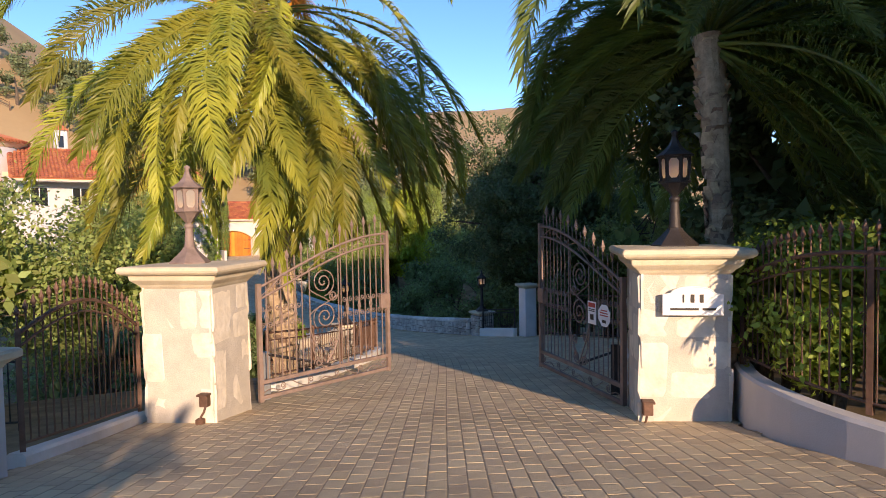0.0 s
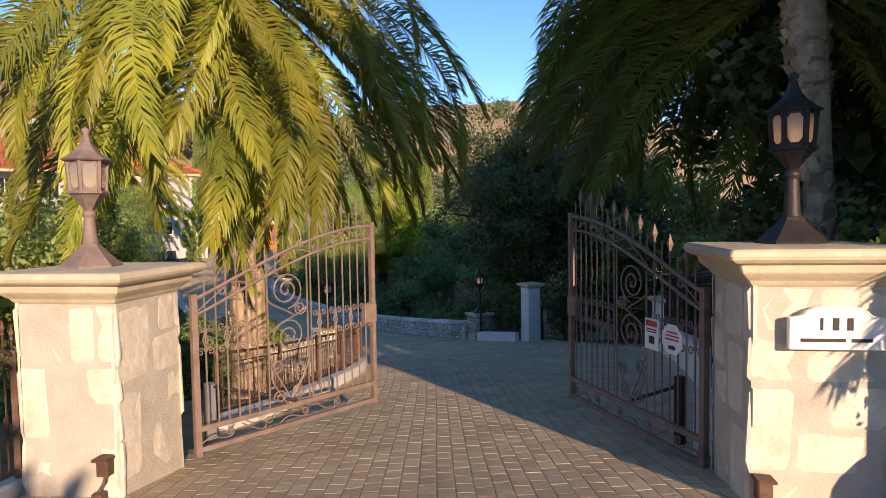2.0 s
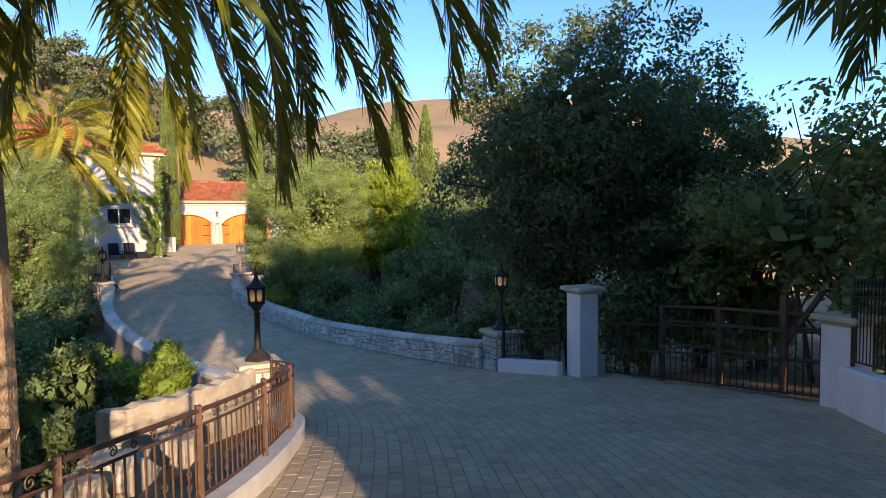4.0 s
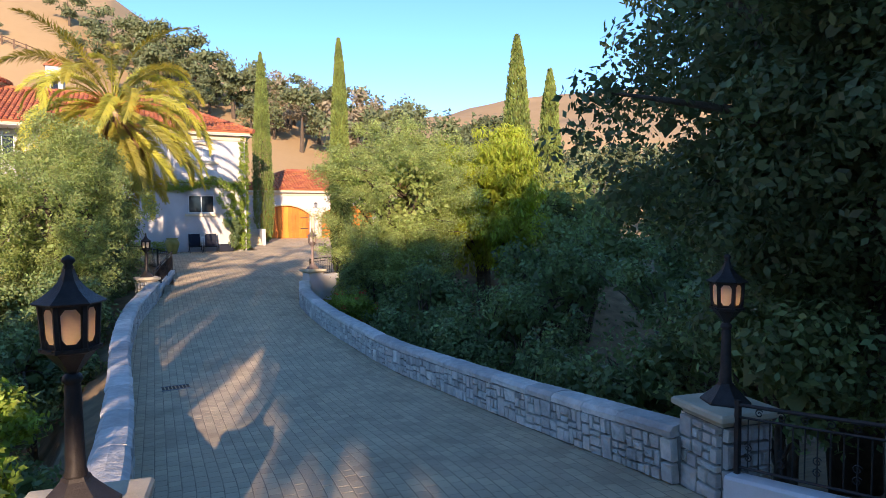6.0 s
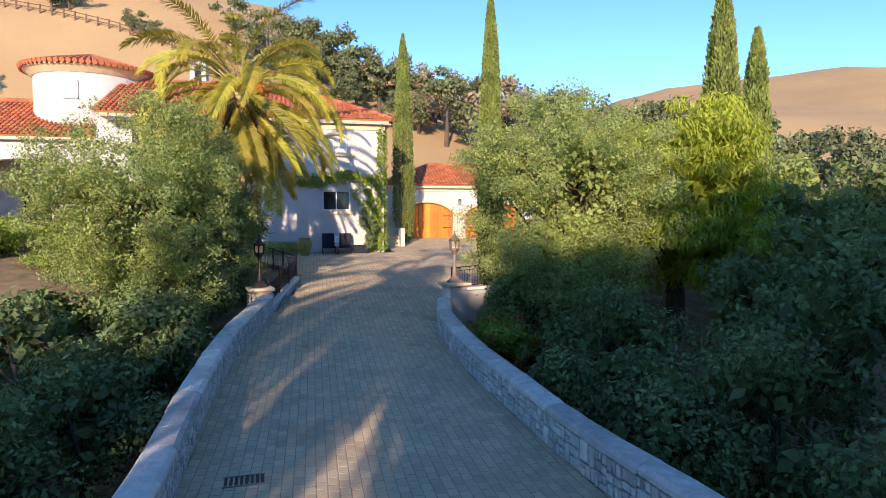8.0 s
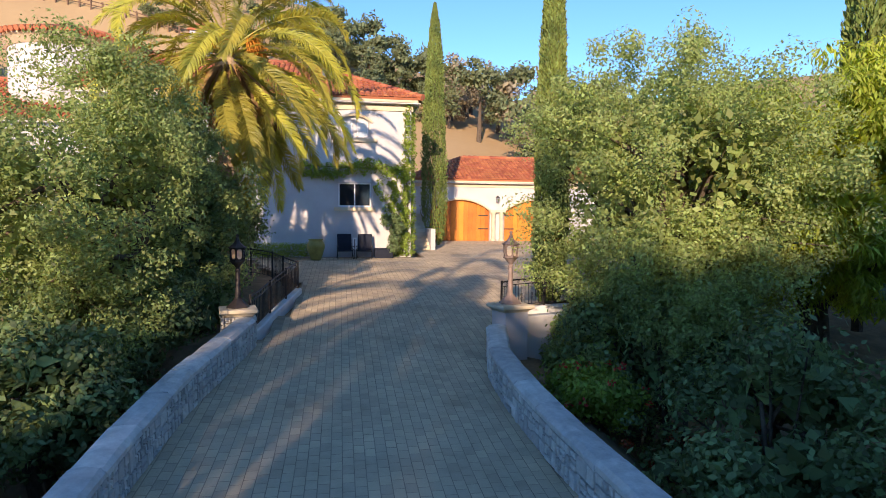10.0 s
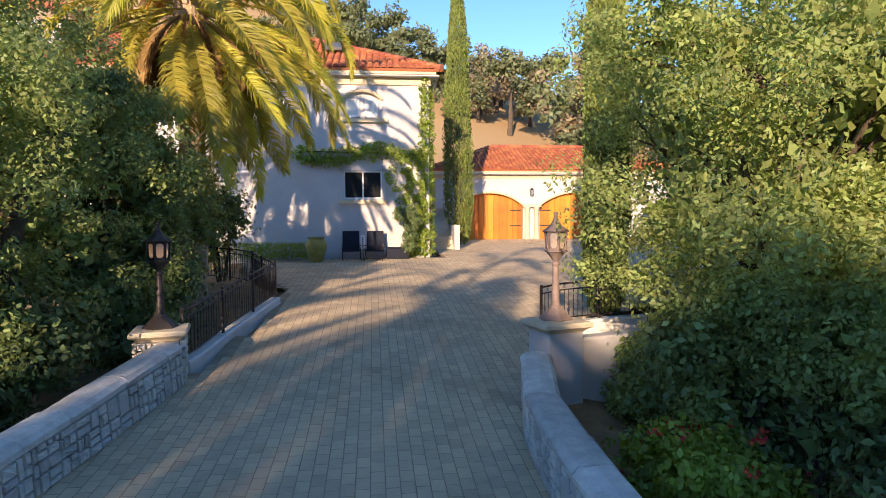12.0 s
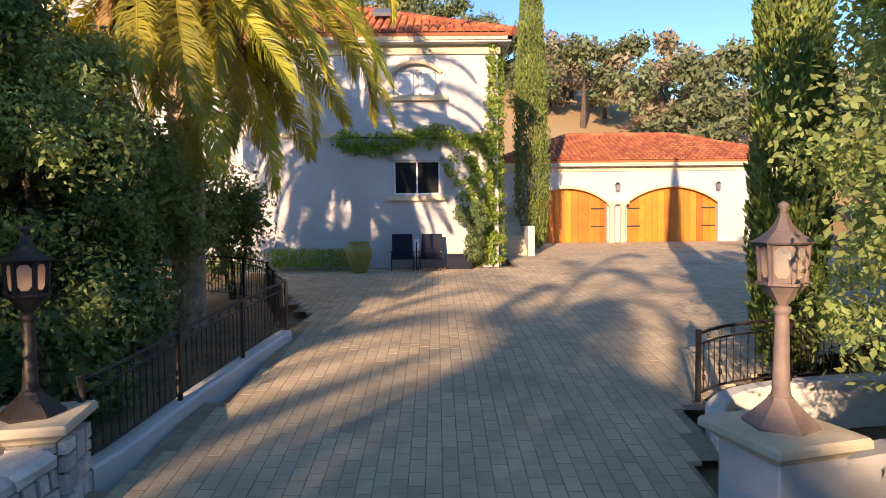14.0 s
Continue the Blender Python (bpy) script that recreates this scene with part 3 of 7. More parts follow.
def chamfered(seed, name, mat, bulge=0.12):
    """A rough unit stone, one metre each way and centred, with chamfered uneven edges."""
    rng = np.random.default_rng(seed)
    g = Geo()
    c = 0.10
    ring = [(-0.5 + c, -0.5), (0.5 - c, -0.5), (0.5, -0.5 + c), (0.5, 0.5 - c), (0.5 - c, 0.5), (-0.5 + c, 0.5), (-0.5, 0.5 - c), (-0.5, -0.5 + c)]
    jig = [(x + rng.uniform(-0.04, 0.04), z + rng.uniform(-0.04, 0.04)) for x, z in ring]
    back = [(x, 0.5, z) for x, z in jig]
    front = [(x, -0.30 + rng.uniform(-0.05, 0.05), z) for x, z in jig]
    face = [(x * 0.86, -0.5 + rng.uniform(-0.08, 0.08), z * 0.84) for x, z in jig]
    faces = []
    for a in range(2):
        faces += [(a * 8 + (i + 1) % 8, a * 8 + i, (a + 1) * 8 + i, (a + 1) * 8 + (i + 1) % 8) for i in range(8)]
    faces += [(16 + i, 16 + (i + 1) % 8, 24) for i in range(8)]
    g.add(back + front + face + [(0, -0.5 - bulge, 0)], faces)
    return g.mesh(name, mat)


PILLAR_STONES = [chamfered(20 + i, "pillar_stone", GATE_STONE, 0.05) for i in range(4)]


def face_stones(parent, frame_at, length, height, meshes, rng, courses, wmin, wmax, depth=0.09, gap=0.02):
    """Lays uneven stones over a face; frame_at(s) gives the pose at s metres along its foot (x along, -y out, z up)."""
    z = 0.0
    hs = [rng.uniform(0.75, 1.3) for _ in range(courses)]
    hs = [h * height / sum(hs) for h in hs]
    taken = []
    for row, h in enumerate(hs):
        s = -rng.uniform(0, 0.1)
        while s < length:
            w = rng.uniform(wmin, wmax)
            e = min(s + w, length)
            hh = h
            if row + 1 < courses and rng.random() < 0.18:
                hh = h + hs[row + 1]
            a = max(s, 0.0)
            clash = any(r == row and b > a + 0.02 and q < e - 0.02 for r, q, b in taken)
            if e - a > 0.07 and not clash:
                m = frame_at((a + e) / 2) @ pose(0, -depth / 2 + 0.02, z + hh / 2, 0, rng.uniform(-3, 3), 0) @ Matrix.Diagonal((e - a - gap, depth * rng.uniform(0.85, 1.25), hh - gap, 1))
                ob = part("stone", meshes[int(rng.integers(len(meshes)))], None, parent)
                ob.matrix_basis = m
                if hh > h:
                    taken.append((row + 1, a, e))
            s += w
        z += h


def split_ashlar(rng, x0, x1, z0, z1, out):
    """Splits a stretch of wall into uneven squared stones."""
    w, h = x1 - x0, z1 - z0
    if (w * h < 0.035 and rng.random() < 0.75) or w * h < 0.016 or (w * h < 0.09 and rng.random() < 0.2):
        out.append((x0, x1, z0, z1))
        return
    q = rng.uniform(0.34, 0.66)
    if (w > h * rng.uniform(0.75, 1.35) and w > 0.2) or h < 0.17:
        m = x0 + w * q
        split_ashlar(rng, x0, m, z0, z1, out)
        split_ashlar(rng, m, x1, z0, z1, out)
    else:
        m = z0 + h * q
        split_ashlar(rng, x0, x1, z0, m, out)
        split_ashlar(rng, x0, x1, m, z1, out)


def ashlar_mesh(seed):
    """A squared stone with a nearly flat split face, centred, one metre each way."""
    rng = np.random.default_rng(seed)
    ring = [(-0.47, -0.5), (0.47, -0.5), (0.5, -0.46), (0.5, 0.46), (0.47, 0.5), (-0.47, 0.5), (-0.5, 0.46), (-0.5, -0.46)]
    ring = [(x + rng.uniform(-0.025, 0.025), z + rng.uniform(-0.025, 0.025)) for x, z in ring]
    back = [(x, 0.5, z) for x, z in ring]
    front = [(x, -0.34, z) for x, z in ring]
    face = [(x * 0.93, -0.5 + rng.uniform(-0.07, 0.07), z * 0.92) for x, z in ring]
    inner = [(x * 0.45, -0.52 + rng.uniform(-0.16, 0.16), z * 0.45) for x, z in ring[::2]]
    faces = []
    for a in range(2):
        faces += [(a * 8 + (i + 1) % 8, a * 8 + i, (a + 1) * 8 + i, (a + 1) * 8 + (i + 1) % 8) for i in range(8)]
    for i in range(4):
        faces += [(16 + (2 * i + 1) % 8, 16 + 2 * i, 24 + i), (16 + (2 * i + 2) % 8, 16 + (2 * i + 1) % 8, 24 + i, 24 + (i + 1) % 4)]
    faces.append((27, 26, 25, 24))
    return Geo().add(back + front + face + inner, faces).mesh("stone", WALL_STONE)


ASHLARS = [ashlar_mesh(80 + i) for i in range(8)]


def ashlar_face(parent, frame_at, length, height, rng, depth=0.10, gap=0.026):
    s, cells = 0.0, []
    while s < length - 0.05:
        w = min(rng.uniform(0.5, 0.9), length - s)
        if length - s - w < 0.3:
            w = length - s
        split_ashlar(rng, s, s + w, 0.0, height, cells)
        s += w
    for x0, x1, z0, z1 in cells:
        ob = part("stone", ASHLARS[int(rng.integers(8))], None, parent)
        ob.matrix_basis = frame_at((x0 + x1) / 2) @ pose(0, -depth / 2 + 0.03 + rng.uniform(-0.006, 0.006), (z0 + z1) / 2, rng.uniform(-1, 1), 0, rng.uniform(-1, 1)) @ Matrix.Diagonal((x1 - x0 - gap, depth, z1 - z0 - gap, 1))


def stone_wall(line, height, label, inside=1, seed=3):
    """A dry-laid stone parapet with rounded cap stones along a plan line; inside = 1 when the drive lies on its right."""
    rng = np.random.default_rng(seed)
    fine = resample(rounded(line), 0.2)
    seg = np.r_[0, np.cumsum(np.linalg.norm(np.diff(fine, axis=0), axis=1))]
    way = np.gradient(fine, axis=0)
    way /= np.linalg.norm(way, axis=1)[:, None]
    t = thing("stone_parapet", label, "wall", kind="structure")
    core, width = Geo(), 0.34
    rows = []
    for (x, y), (wx, wy) in zip(fine, way):
        sx, sy = (wy, -wx) if inside == 1 else (-wy, wx)
        b = float(road(x + 0.3 * sx, y + 0.3 * sy))
        for u, v in ((-0.03, -1.2), (-0.03, height), (-width, height), (-width, -4.5)):
            rows.append((x + sx * u, y + sy * u, b + v))
    faces = []
    n = len(fine)
    for i in range(n - 1):
        quad = [(i * 4 + j, i * 4 + (j + 1) % 4, (i + 1) * 4 + (j + 1) % 4, (i + 1) * 4 + j) for j in range(4)]
        faces += quad if inside == 1 else [q[::-1] for q in quad]
    core.add(rows, faces)
    part("wall_core", core, WALL_JOINT, t)

    def at(s, off=0.0):
        x, y = np.interp(s, seg, fine[:, 0]), np.interp(s, seg, fine[:, 1])
        wx, wy = np.interp(s, seg, way[:, 0]), np.interp(s, seg, way[:, 1])
        ang = math.degrees(math.atan2(wy, wx))
        if inside != 1:
            ang += 180
        sx, sy = (wy, -wx) if inside == 1 else (-wy, wx)
        k = math.hypot(wx, wy)
        x, y = x + sx / k * off, y + sy / k * off
        b = float(road(x + 0.3 * sx, y + 0.3 * sy))
        b2 = float(road(x + 0.3 * sx + 0.5 * wx, y + 0.3 * sy + 0.5 * wy)) - b
        tilt = math.degrees(math.atan2(b2, 0.5)) * (1 if inside == 1 else -1)
        return pose(x, y, b, 0, 0, ang) @ pose(0, 0, 0, 0, -tilt, 0)

    ashlar_face(t, at, float(seg[-1]), height - 0.01, rng)
    s = 0.0
    caps = [cap_stone_mesh(i) for i in range(4)]
    while s < seg[-1]:
        w = min(rng.uniform(0.7, 1.3), seg[-1] - s)
        if w > 0.12:
            ob = part("cap_stone", caps[int(rng.integers(4))], None, t)
            ob.matrix_basis = at(s + w / 2, -width / 2 + 0.02) @ pose(0, 0, height, rng.uniform(-1.5, 1.5), 0, rng.uniform(-1, 1)) @ Matrix.Diagonal((w - 0.004, 1, 1, 1))
        s += w
    return t


CAP_CACHE = {}


def cap_stone_mesh(i):
    if i not in CAP_CACHE:
        rng = np.random.default_rng(50 + i)
        prof = [(-0.23, 0.0), (-0.235, 0.07), (-0.17, 0.125), (0.0, 0.145), (0.17, 0.125), (0.235, 0.07), (0.23, 0.0)]
        rows = []
        for x, k in ((-0.5, 0.97), (-0.47, 1.0), (0.0, 1.0), (0.47, 1.0), (0.5, 0.97)):
            rows += [(x, y * k + rng.uniform(-0.012, 0.012), z * k + rng.uniform(-0.008, 0.008)) for y, z in prof]
        faces = [(a * 7 + j, a * 7 + (j + 1) % 7, (a + 1) * 7 + (j + 1) % 7, (a + 1) * 7 + j) for a in range(4) for j in range(7)]
        faces += [tuple(range(7))[::-1], tuple(28 + j for j in range(7))]
        CAP_CACHE[i] = Geo().add(rows, [f[::-1] for f in faces]).mesh("cap_stone", CAP_STONE)
    return CAP_CACHE[i]


def moulded_cap(size_x, size_y, z0, profile, rings=None):
    """A square moulded cap: rows of overhang and height, stacked."""
    pts, k = [], 0
    for o, z in profile:
        hx, hy = size_x / 2 + o, size_y / 2 + o
        b = 0.012
        pts += [(-hx + b, -hy, z0 + z), (hx - b, -hy, z0 + z), (hx, -hy + b, z0 + z), (hx, hy - b, z0 + z), (hx - b, hy, z0 + z), (-hx + b, hy, z0 + z), (-hx, hy - b, z0 + z), (-hx, -hy + b, z0 + z)]
    faces = [tuple(range(8))[::-1], tuple((len(profile) - 1) * 8 + i for i in range(8))]
    for a in range(len(profile) - 1):
        faces += [(a * 8 + i, a * 8 + (i + 1) % 8, (a + 1) * 8 + (i + 1) % 8, (a + 1) * 8 + i) for i in range(8)]
    return Geo().add(pts, faces)


BIG_CAP = [(-0.02, 0.0), (0.0, 0.02), (0.02, 0.05), (0.06, 0.085), (0.085, 0.11), (0.09, 0.12), (0.1, 0.17), (0.16, 0.19), (0.19, 0.215), (0.2, 0.24), (0.19, 0.275), (0.17, 0.29), (-0.2, 0.30)]


def gate_pillar(m, w, d, height, label, foot, seed):
    t = thing("gate_pillar", label, "pillar", m, "gate pillars")
    rng = np.random.default_rng(seed)
    part("core", Geo().box(-w / 2 + 0.02, w / 2 - 0.02, -d / 2 + 0.02, d / 2 - 0.02, foot, height - 0.28), MORTAR, t)
    for k, (length, off) in enumerate(((w, d / 2), (d, w / 2), (w, d / 2), (d, w / 2))):
        rot = pose(0, 0, 0, 0, 0, 90 * k)
        face_stones(t, lambda s, rot=rot, length=length, off=off: rot @ pose(s - length / 2, -off + 0.03, foot), length, height - 0.29 - foot, PILLAR_STONES, rng, 6, 0.25, 0.6, depth=0.03, gap=0.002)
    part("cap", moulded_cap(w, d, height - 0.30, BIG_CAP), CAST, t, "moulded cream cast-stone cap")
    return t


def plain_pillar(m, w, height, label, foot=-0.4, stones=True, over=0.09, group="", mat=None, seed=9):
    t = thing("lamp_pillar" if stones else "stucco_pillar", label, "pillar", m, group)
    part("shaft", Geo().box(-w / 2, w / 2, -w / 2, w / 2, foot, height - 0.16, bevel=0.015), mat or WALL_JOINT, t)
    if stones:
        rng = np.random.default_rng(seed)
        for k in range(4):
            rot = pose(0, 0, 0, 0, 0, 90 * k)
            ashlar_face(t, lambda s, rot=rot: rot @ pose(s - w / 2, -w / 2, foot), w, height - 0.17 - foot, rng)
    part("cap", moulded_cap(w, w, height - 0.17, [(0.0, 0.0), (0.02, 0.03), (0.06, 0.06), (over, 0.075), (over + 0.02, 0.09), (over + 0.02, 0.14), (over, 0.165), (-0.1, 0.175)]), CAST, t, "moulded cast-stone cap")
    return t


# ---------- gate posts of the place ----------
GATE_YAW = -45.0
LEFT_HINGE, RIGHT_HINGE = Vector((3.15, 9.0)), Vector((6.7, 5.4))


def zroad(x, y):
    return float(road(x, y))


left_pillar = gate_pillar(pose(2.32, 9.02, 0, 0, 0, GATE_YAW), 1.0, 1.0, 1.92, "square cream stone gate pillar with a moulded cap, beside the drive", -0.9, 11)
right_pillar = gate_pillar(pose(6.68, 4.62, 0, 0, 0, GATE_YAW), 1.0, 1.0, 2.08, "square cream stone gate pillar carrying a white address plaque", -0.5, 12)
lantern(pose(2.25, 9.05, 1.91), "iron post lantern coloured sunlit brown, with frosted panes on a gate pillar", 1.32)
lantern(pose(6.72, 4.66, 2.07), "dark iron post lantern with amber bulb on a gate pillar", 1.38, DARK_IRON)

# address plaque, its lettering as plain bars
plaque = thing("address_plaque", "white arched address plaque with dark lettering on the stone pillar", "sign", right_pillar.matrix_basis @ pose(0.06, -0.565, 1.5, 90, 0, 0))
arch = [(-0.32, -0.16), (0.32, -0.16), (0.32, 0.07), (0.25, 0.08)] + [(0.23 * math.cos(a), 0.08 + 0.08 * math.sin(a)) for a in np.linspace(0.1, math.pi - 0.1, 9)] + [(-0.25, 0.08), (-0.32, 0.07)]
part("board", Geo().prism(arch, -0.02, 0.02), SIGN_WHITE, plaque)
part("rim", Geo().tube([(x * 0.985, y * 0.97, 0.021) for x, y in arch + arch[:1]], 0.008, 5), SIGN_WHITE, plaque)
for i, x in enumerate((-0.1, -0.005, 0.09)):
    part("lettering", Geo().box(x - (0.009 if i == 0 else 0.02), x + (0.009 if i == 0 else 0.02), -0.02, 0.07, 0.022, 0.026), SIGN_DARK, plaque, "dark bar in place of lettering")
for x0, x1 in ((-0.24, 0.06), (0.1, 0.24)):
    part("lettering", Geo().box(x0, x1, -0.105, -0.08, 0.022, 0.026), SIGN_DARK, plaque, "dark bar in place of lettering")


def sensor_box(m):
    t = thing("gate_sensor_box", "small rust-brown gate sensor box with conduit at a pillar's foot", "sensor", m)
    part("box_body", Geo().box(-0.055, 0.055, -0.05, 0.05, 0.16, 0.30, bevel=0.012), IRON, t)
    part("hood", Geo().box(-0.07, 0.07, -0.09, 0.05, 0.30, 0.325, bevel=0.01), IRON, t)
    part("conduit", Geo().tube([(0, 0.02, 0.17), (-0.02, 0.0, 0.08), (-0.06, 0.0, 0.02), (-0.07, 0, -0.05)], 0.014, 6), IRON, t)
    part("junction", Geo().box(-0.12, -0.02, -0.045, 0.045, -0.12, 0.0, bevel=0.012), IRON, t)


sensor_box(left_pillar.matrix_basis @ pose(0.40, -0.575, -0.02))
sensor_box(right_pillar.matrix_basis @ pose(-0.42, -0.575, 0.06))

# ---------- the gate's two leaves ----------


def spear(x, z, k=1.0):
    return [(0.011 * k, -0.05), (0.019 * k, -0.035), (0.011 * k, -0.02), (0.014 * k, 0.0), (0.034 * k, 0.05), (0.004, 0.15)]


def gate_leaf(m, label, length=2.42, signs=False):
    """A wrought-iron leaf from its hinge at x = 0 to the meeting post; z is up, the face lies along x."""
    t = thing("driveway_gate_leaf", label, "gate", m, "gate leaves")
    low, hi = 1.52, 2.24

    def crown(x):
        return low + (hi - low) * math.sin(0.5 * math.pi * min(1.0, max(0.0, x / length)) ** 1.08)

    part("hinge_post", Geo().box(-0.032, 0.032, -0.032, 0.032, -0.14, low + 0.06), GATE_IRON, t)
    part("meeting_post", Geo().box(length - 0.03, length + 0.03, -0.03, 0.03, -0.12, hi + 0.05), GATE_IRON, t)
    xs = np.linspace(0, length, 26)
    part("top_rail", Geo().tube([(x, 0, crown(x)) for x in xs], 0.021, 6), GATE_IRON, t)
    part("second_rail", Geo().tube([(x, 0, crown(x) - 0.17) for x in xs], 0.018, 6), GATE_IRON, t)
    part("bottom_rail", Geo().box(0, length, -0.025, 0.025, 0.12, 0.175), GATE_IRON, t)
    part("foot_rail", Geo().box(0, length, -0.025, 0.025, -0.10, -0.05), GATE_IRON, t)
    part("lock_plate", Geo().box(length - 0.16, length + 0.04, -0.045, 0.045, 0.98, 1.22, bevel=0.01), GATE_IRON, t)
    # a tall scroll panel stands in a gap of the bars
    big0, big1 = 0.86, 1.40
    n = 20
    for i in range(1, n):
        x = length * i / n
        if big0 - 0.02 < x < big1 + 0.02:
            part("finial_bar", Geo().tube([(x, 0, crown(x)), (x, 0, crown(x) + 0.16)], 0.008, 4), GATE_IRON, t)
        else:
            part("picket", Geo().tube([(x, 0, 0.15), (x, 0, crown(x) + 0.16)], 0.0095, 5), GATE_IRON, t)
        if i % 2 == 0:
            part("spear_tip", Geo().turned(spear(0, 0), 6, pose(x, 0, crown(x) + 0.19)), GATE_IRON, t)
        else:
            part("rod_end", Geo().turned([(0.006, -0.02), (0.012, 0.0), (0.004, 0.03)], 6, pose(x, 0, crown(x) + 0.17)), GATE_IRON, t)

    def volute(name, foot, aim, centre, r, start, hand, turns=1.6, thick=0.011):
        """A flat scroll: a stem that leaves foot towards aim and winds into a spiral."""
        c = spiral(turns, 0.014, r, 30, start=start, hand=hand)[::-1]
        end = c[0]
        way = c[0] - c[1]
        way /= np.hypot(*way) + 1e-9
        p0, p3 = np.array(foot, float), np.array(centre, float) + end
        p1 = p0 + (np.array(aim, float) - p0)
        p2 = p3 + way * np.hypot(*(p3 - p0)) * 0.35
        s = np.linspace(0, 1, 14)[:-1, None]
        stem = p0 * (1 - s) ** 3 + 3 * p1 * s * (1 - s) ** 2 + 3 * p2 * s**2 * (1 - s) + p3 * s**3
        pts = list(stem) + list(c + np.array(centre, float))
        part(name, Geo().tube([(u, 0, v) for u, v in pts], thick, 5), GATE_IRON, t)

    # curls between the two top rails
    for i in range(6):
        x0, x1 = length * (i + 0.05) / 6, length * (i + 0.8) / 6
        lift = 0.045 if i % 2 else 0.125
        volute("crown_scroll", (x0, crown(x0) - 0.17 + (0.15 if i % 2 else 0.02)), ((x0 + x1) / 2, crown((x0 + x1) / 2) - 0.085), (x1, crown(x1) - 0.17 + lift * 0.7 + 0.02), 0.05, 2.0 if i % 2 else 4.2, 1 if i % 2 else -1, 1.4, 0.008)
    for x in (big0, big1):
        part("picket", Geo().tube([(x, 0, 0.15), (x, 0, crown(x) - 0.17)], 0.0105, 5), GATE_IRON, t)
    mid = (big0 + big1) / 2
    top = crown(mid) - 0.19
    # coils of the panel: centre, outer radius, turns, angle of the inner end, hand
    coils = ((mid - 0.02, top - 0.27, 0.225, 2.3, 0.4, -1), (mid + 0.165, top - 0.50, 0.085, 1.7, 2.0, 1), (mid + 0.01, 0.97, 0.225, 2.2, 2.6, 1), (mid - 0.165, 0.64, 0.085, 1.6, 0.5, -1), (mid + 0.15, 0.56, 0.075, 1.5, 2.4, 1), (mid + 0.10, 0.30, 0.10, 1.6, 1.2, -1), (mid - 0.13, 0.27, 0.085, 1.5, 0.2, 1))
    for u, v, r, turns, start, hand in coils:
        c = spiral(turns, 0.018, r, 40, start=start, hand=hand)
        part("scroll_coil", Geo().tube([(u + a, 0, v + b) for a, b in c], np.linspace(0.015, 0.010, 40), 5), GATE_IRON, t)
    # stems that sweep between the coils
    sweeps = ((mid + 0.24, top - 0.50, mid - 0.25, 0.97, -0.10), (mid - 0.25, 0.95, mid + 0.02, 0.17, -0.06), (mid + 0.24, 0.92, mid - 0.02, 0.17, 0.12), (mid + 0.20, 0.60, mid + 0.0, 0.17, 0.05), (mid - 0.22, 0.60, mid - 0.04, 0.17, -0.05), (mid - 0.26, top - 0.30, mid + 0.08, top - 0.58, -0.08))
    for xa, za, xb, zb, bow in sweeps:
        q = np.linspace(0, 1, 14)
        part("scroll_stem", Geo().tube([(xa + (xb - xa) * s * s * (3 - 2 * s) + bow * math.sin(math.pi * s), 0, za + (zb - za) * s) for s in q], 0.0105, 5), GATE_IRON, t)
    # the scroll band at lock height: four curls to every second bar
    for i in range(1, n, 2):
        x = length * i / n
        if big0 - 0.1 < x < big1 + 0.1:
            continue
        for sx in (-1, 1):
            for sz in (-1, 1):
                c = spiral(1.35, 0.010, 0.046, 18, start=-1.7 * math.pi)[::-1]
                hook = [(x + sx * 0.030, 1.08), (x + sx * 0.014, 1.08 + sz * 0.05)] + [(x + sx * (0.058 + v[0]), 1.08 + sz * (0.125 - v[1])) for v in c]
                part("band_scroll", Geo().tube([(u, 0, v) for u, v in hook], 0.0078, 4), GATE_IRON, t)
    for i in range(5):
        x = length * (i + 0.5) / 5
        volute("foot_scroll", (x - 0.22, -0.03 + 0.12 * (i % 2)), (x - 0.05, 0.10 - 0.12 * (i % 2)), (x + 0.12, 0.035), 0.05, 1.0, 1 if i % 2 else -1, 1.4, 0.008)
    return t


gate_leaf(pose(LEFT_HINGE.x, LEFT_HINGE.y, 0.0, 0, 0, 10.0), "rusty brown wrought-iron driveway gate leaf with scrolls, standing open")
right_leaf = gate_leaf(pose(RIGHT_HINGE.x, RIGHT_HINGE.y, 0.08, 0, 0, 71.0), "rusty brown wrought-iron gate leaf with scrolls and two notices, standing open")


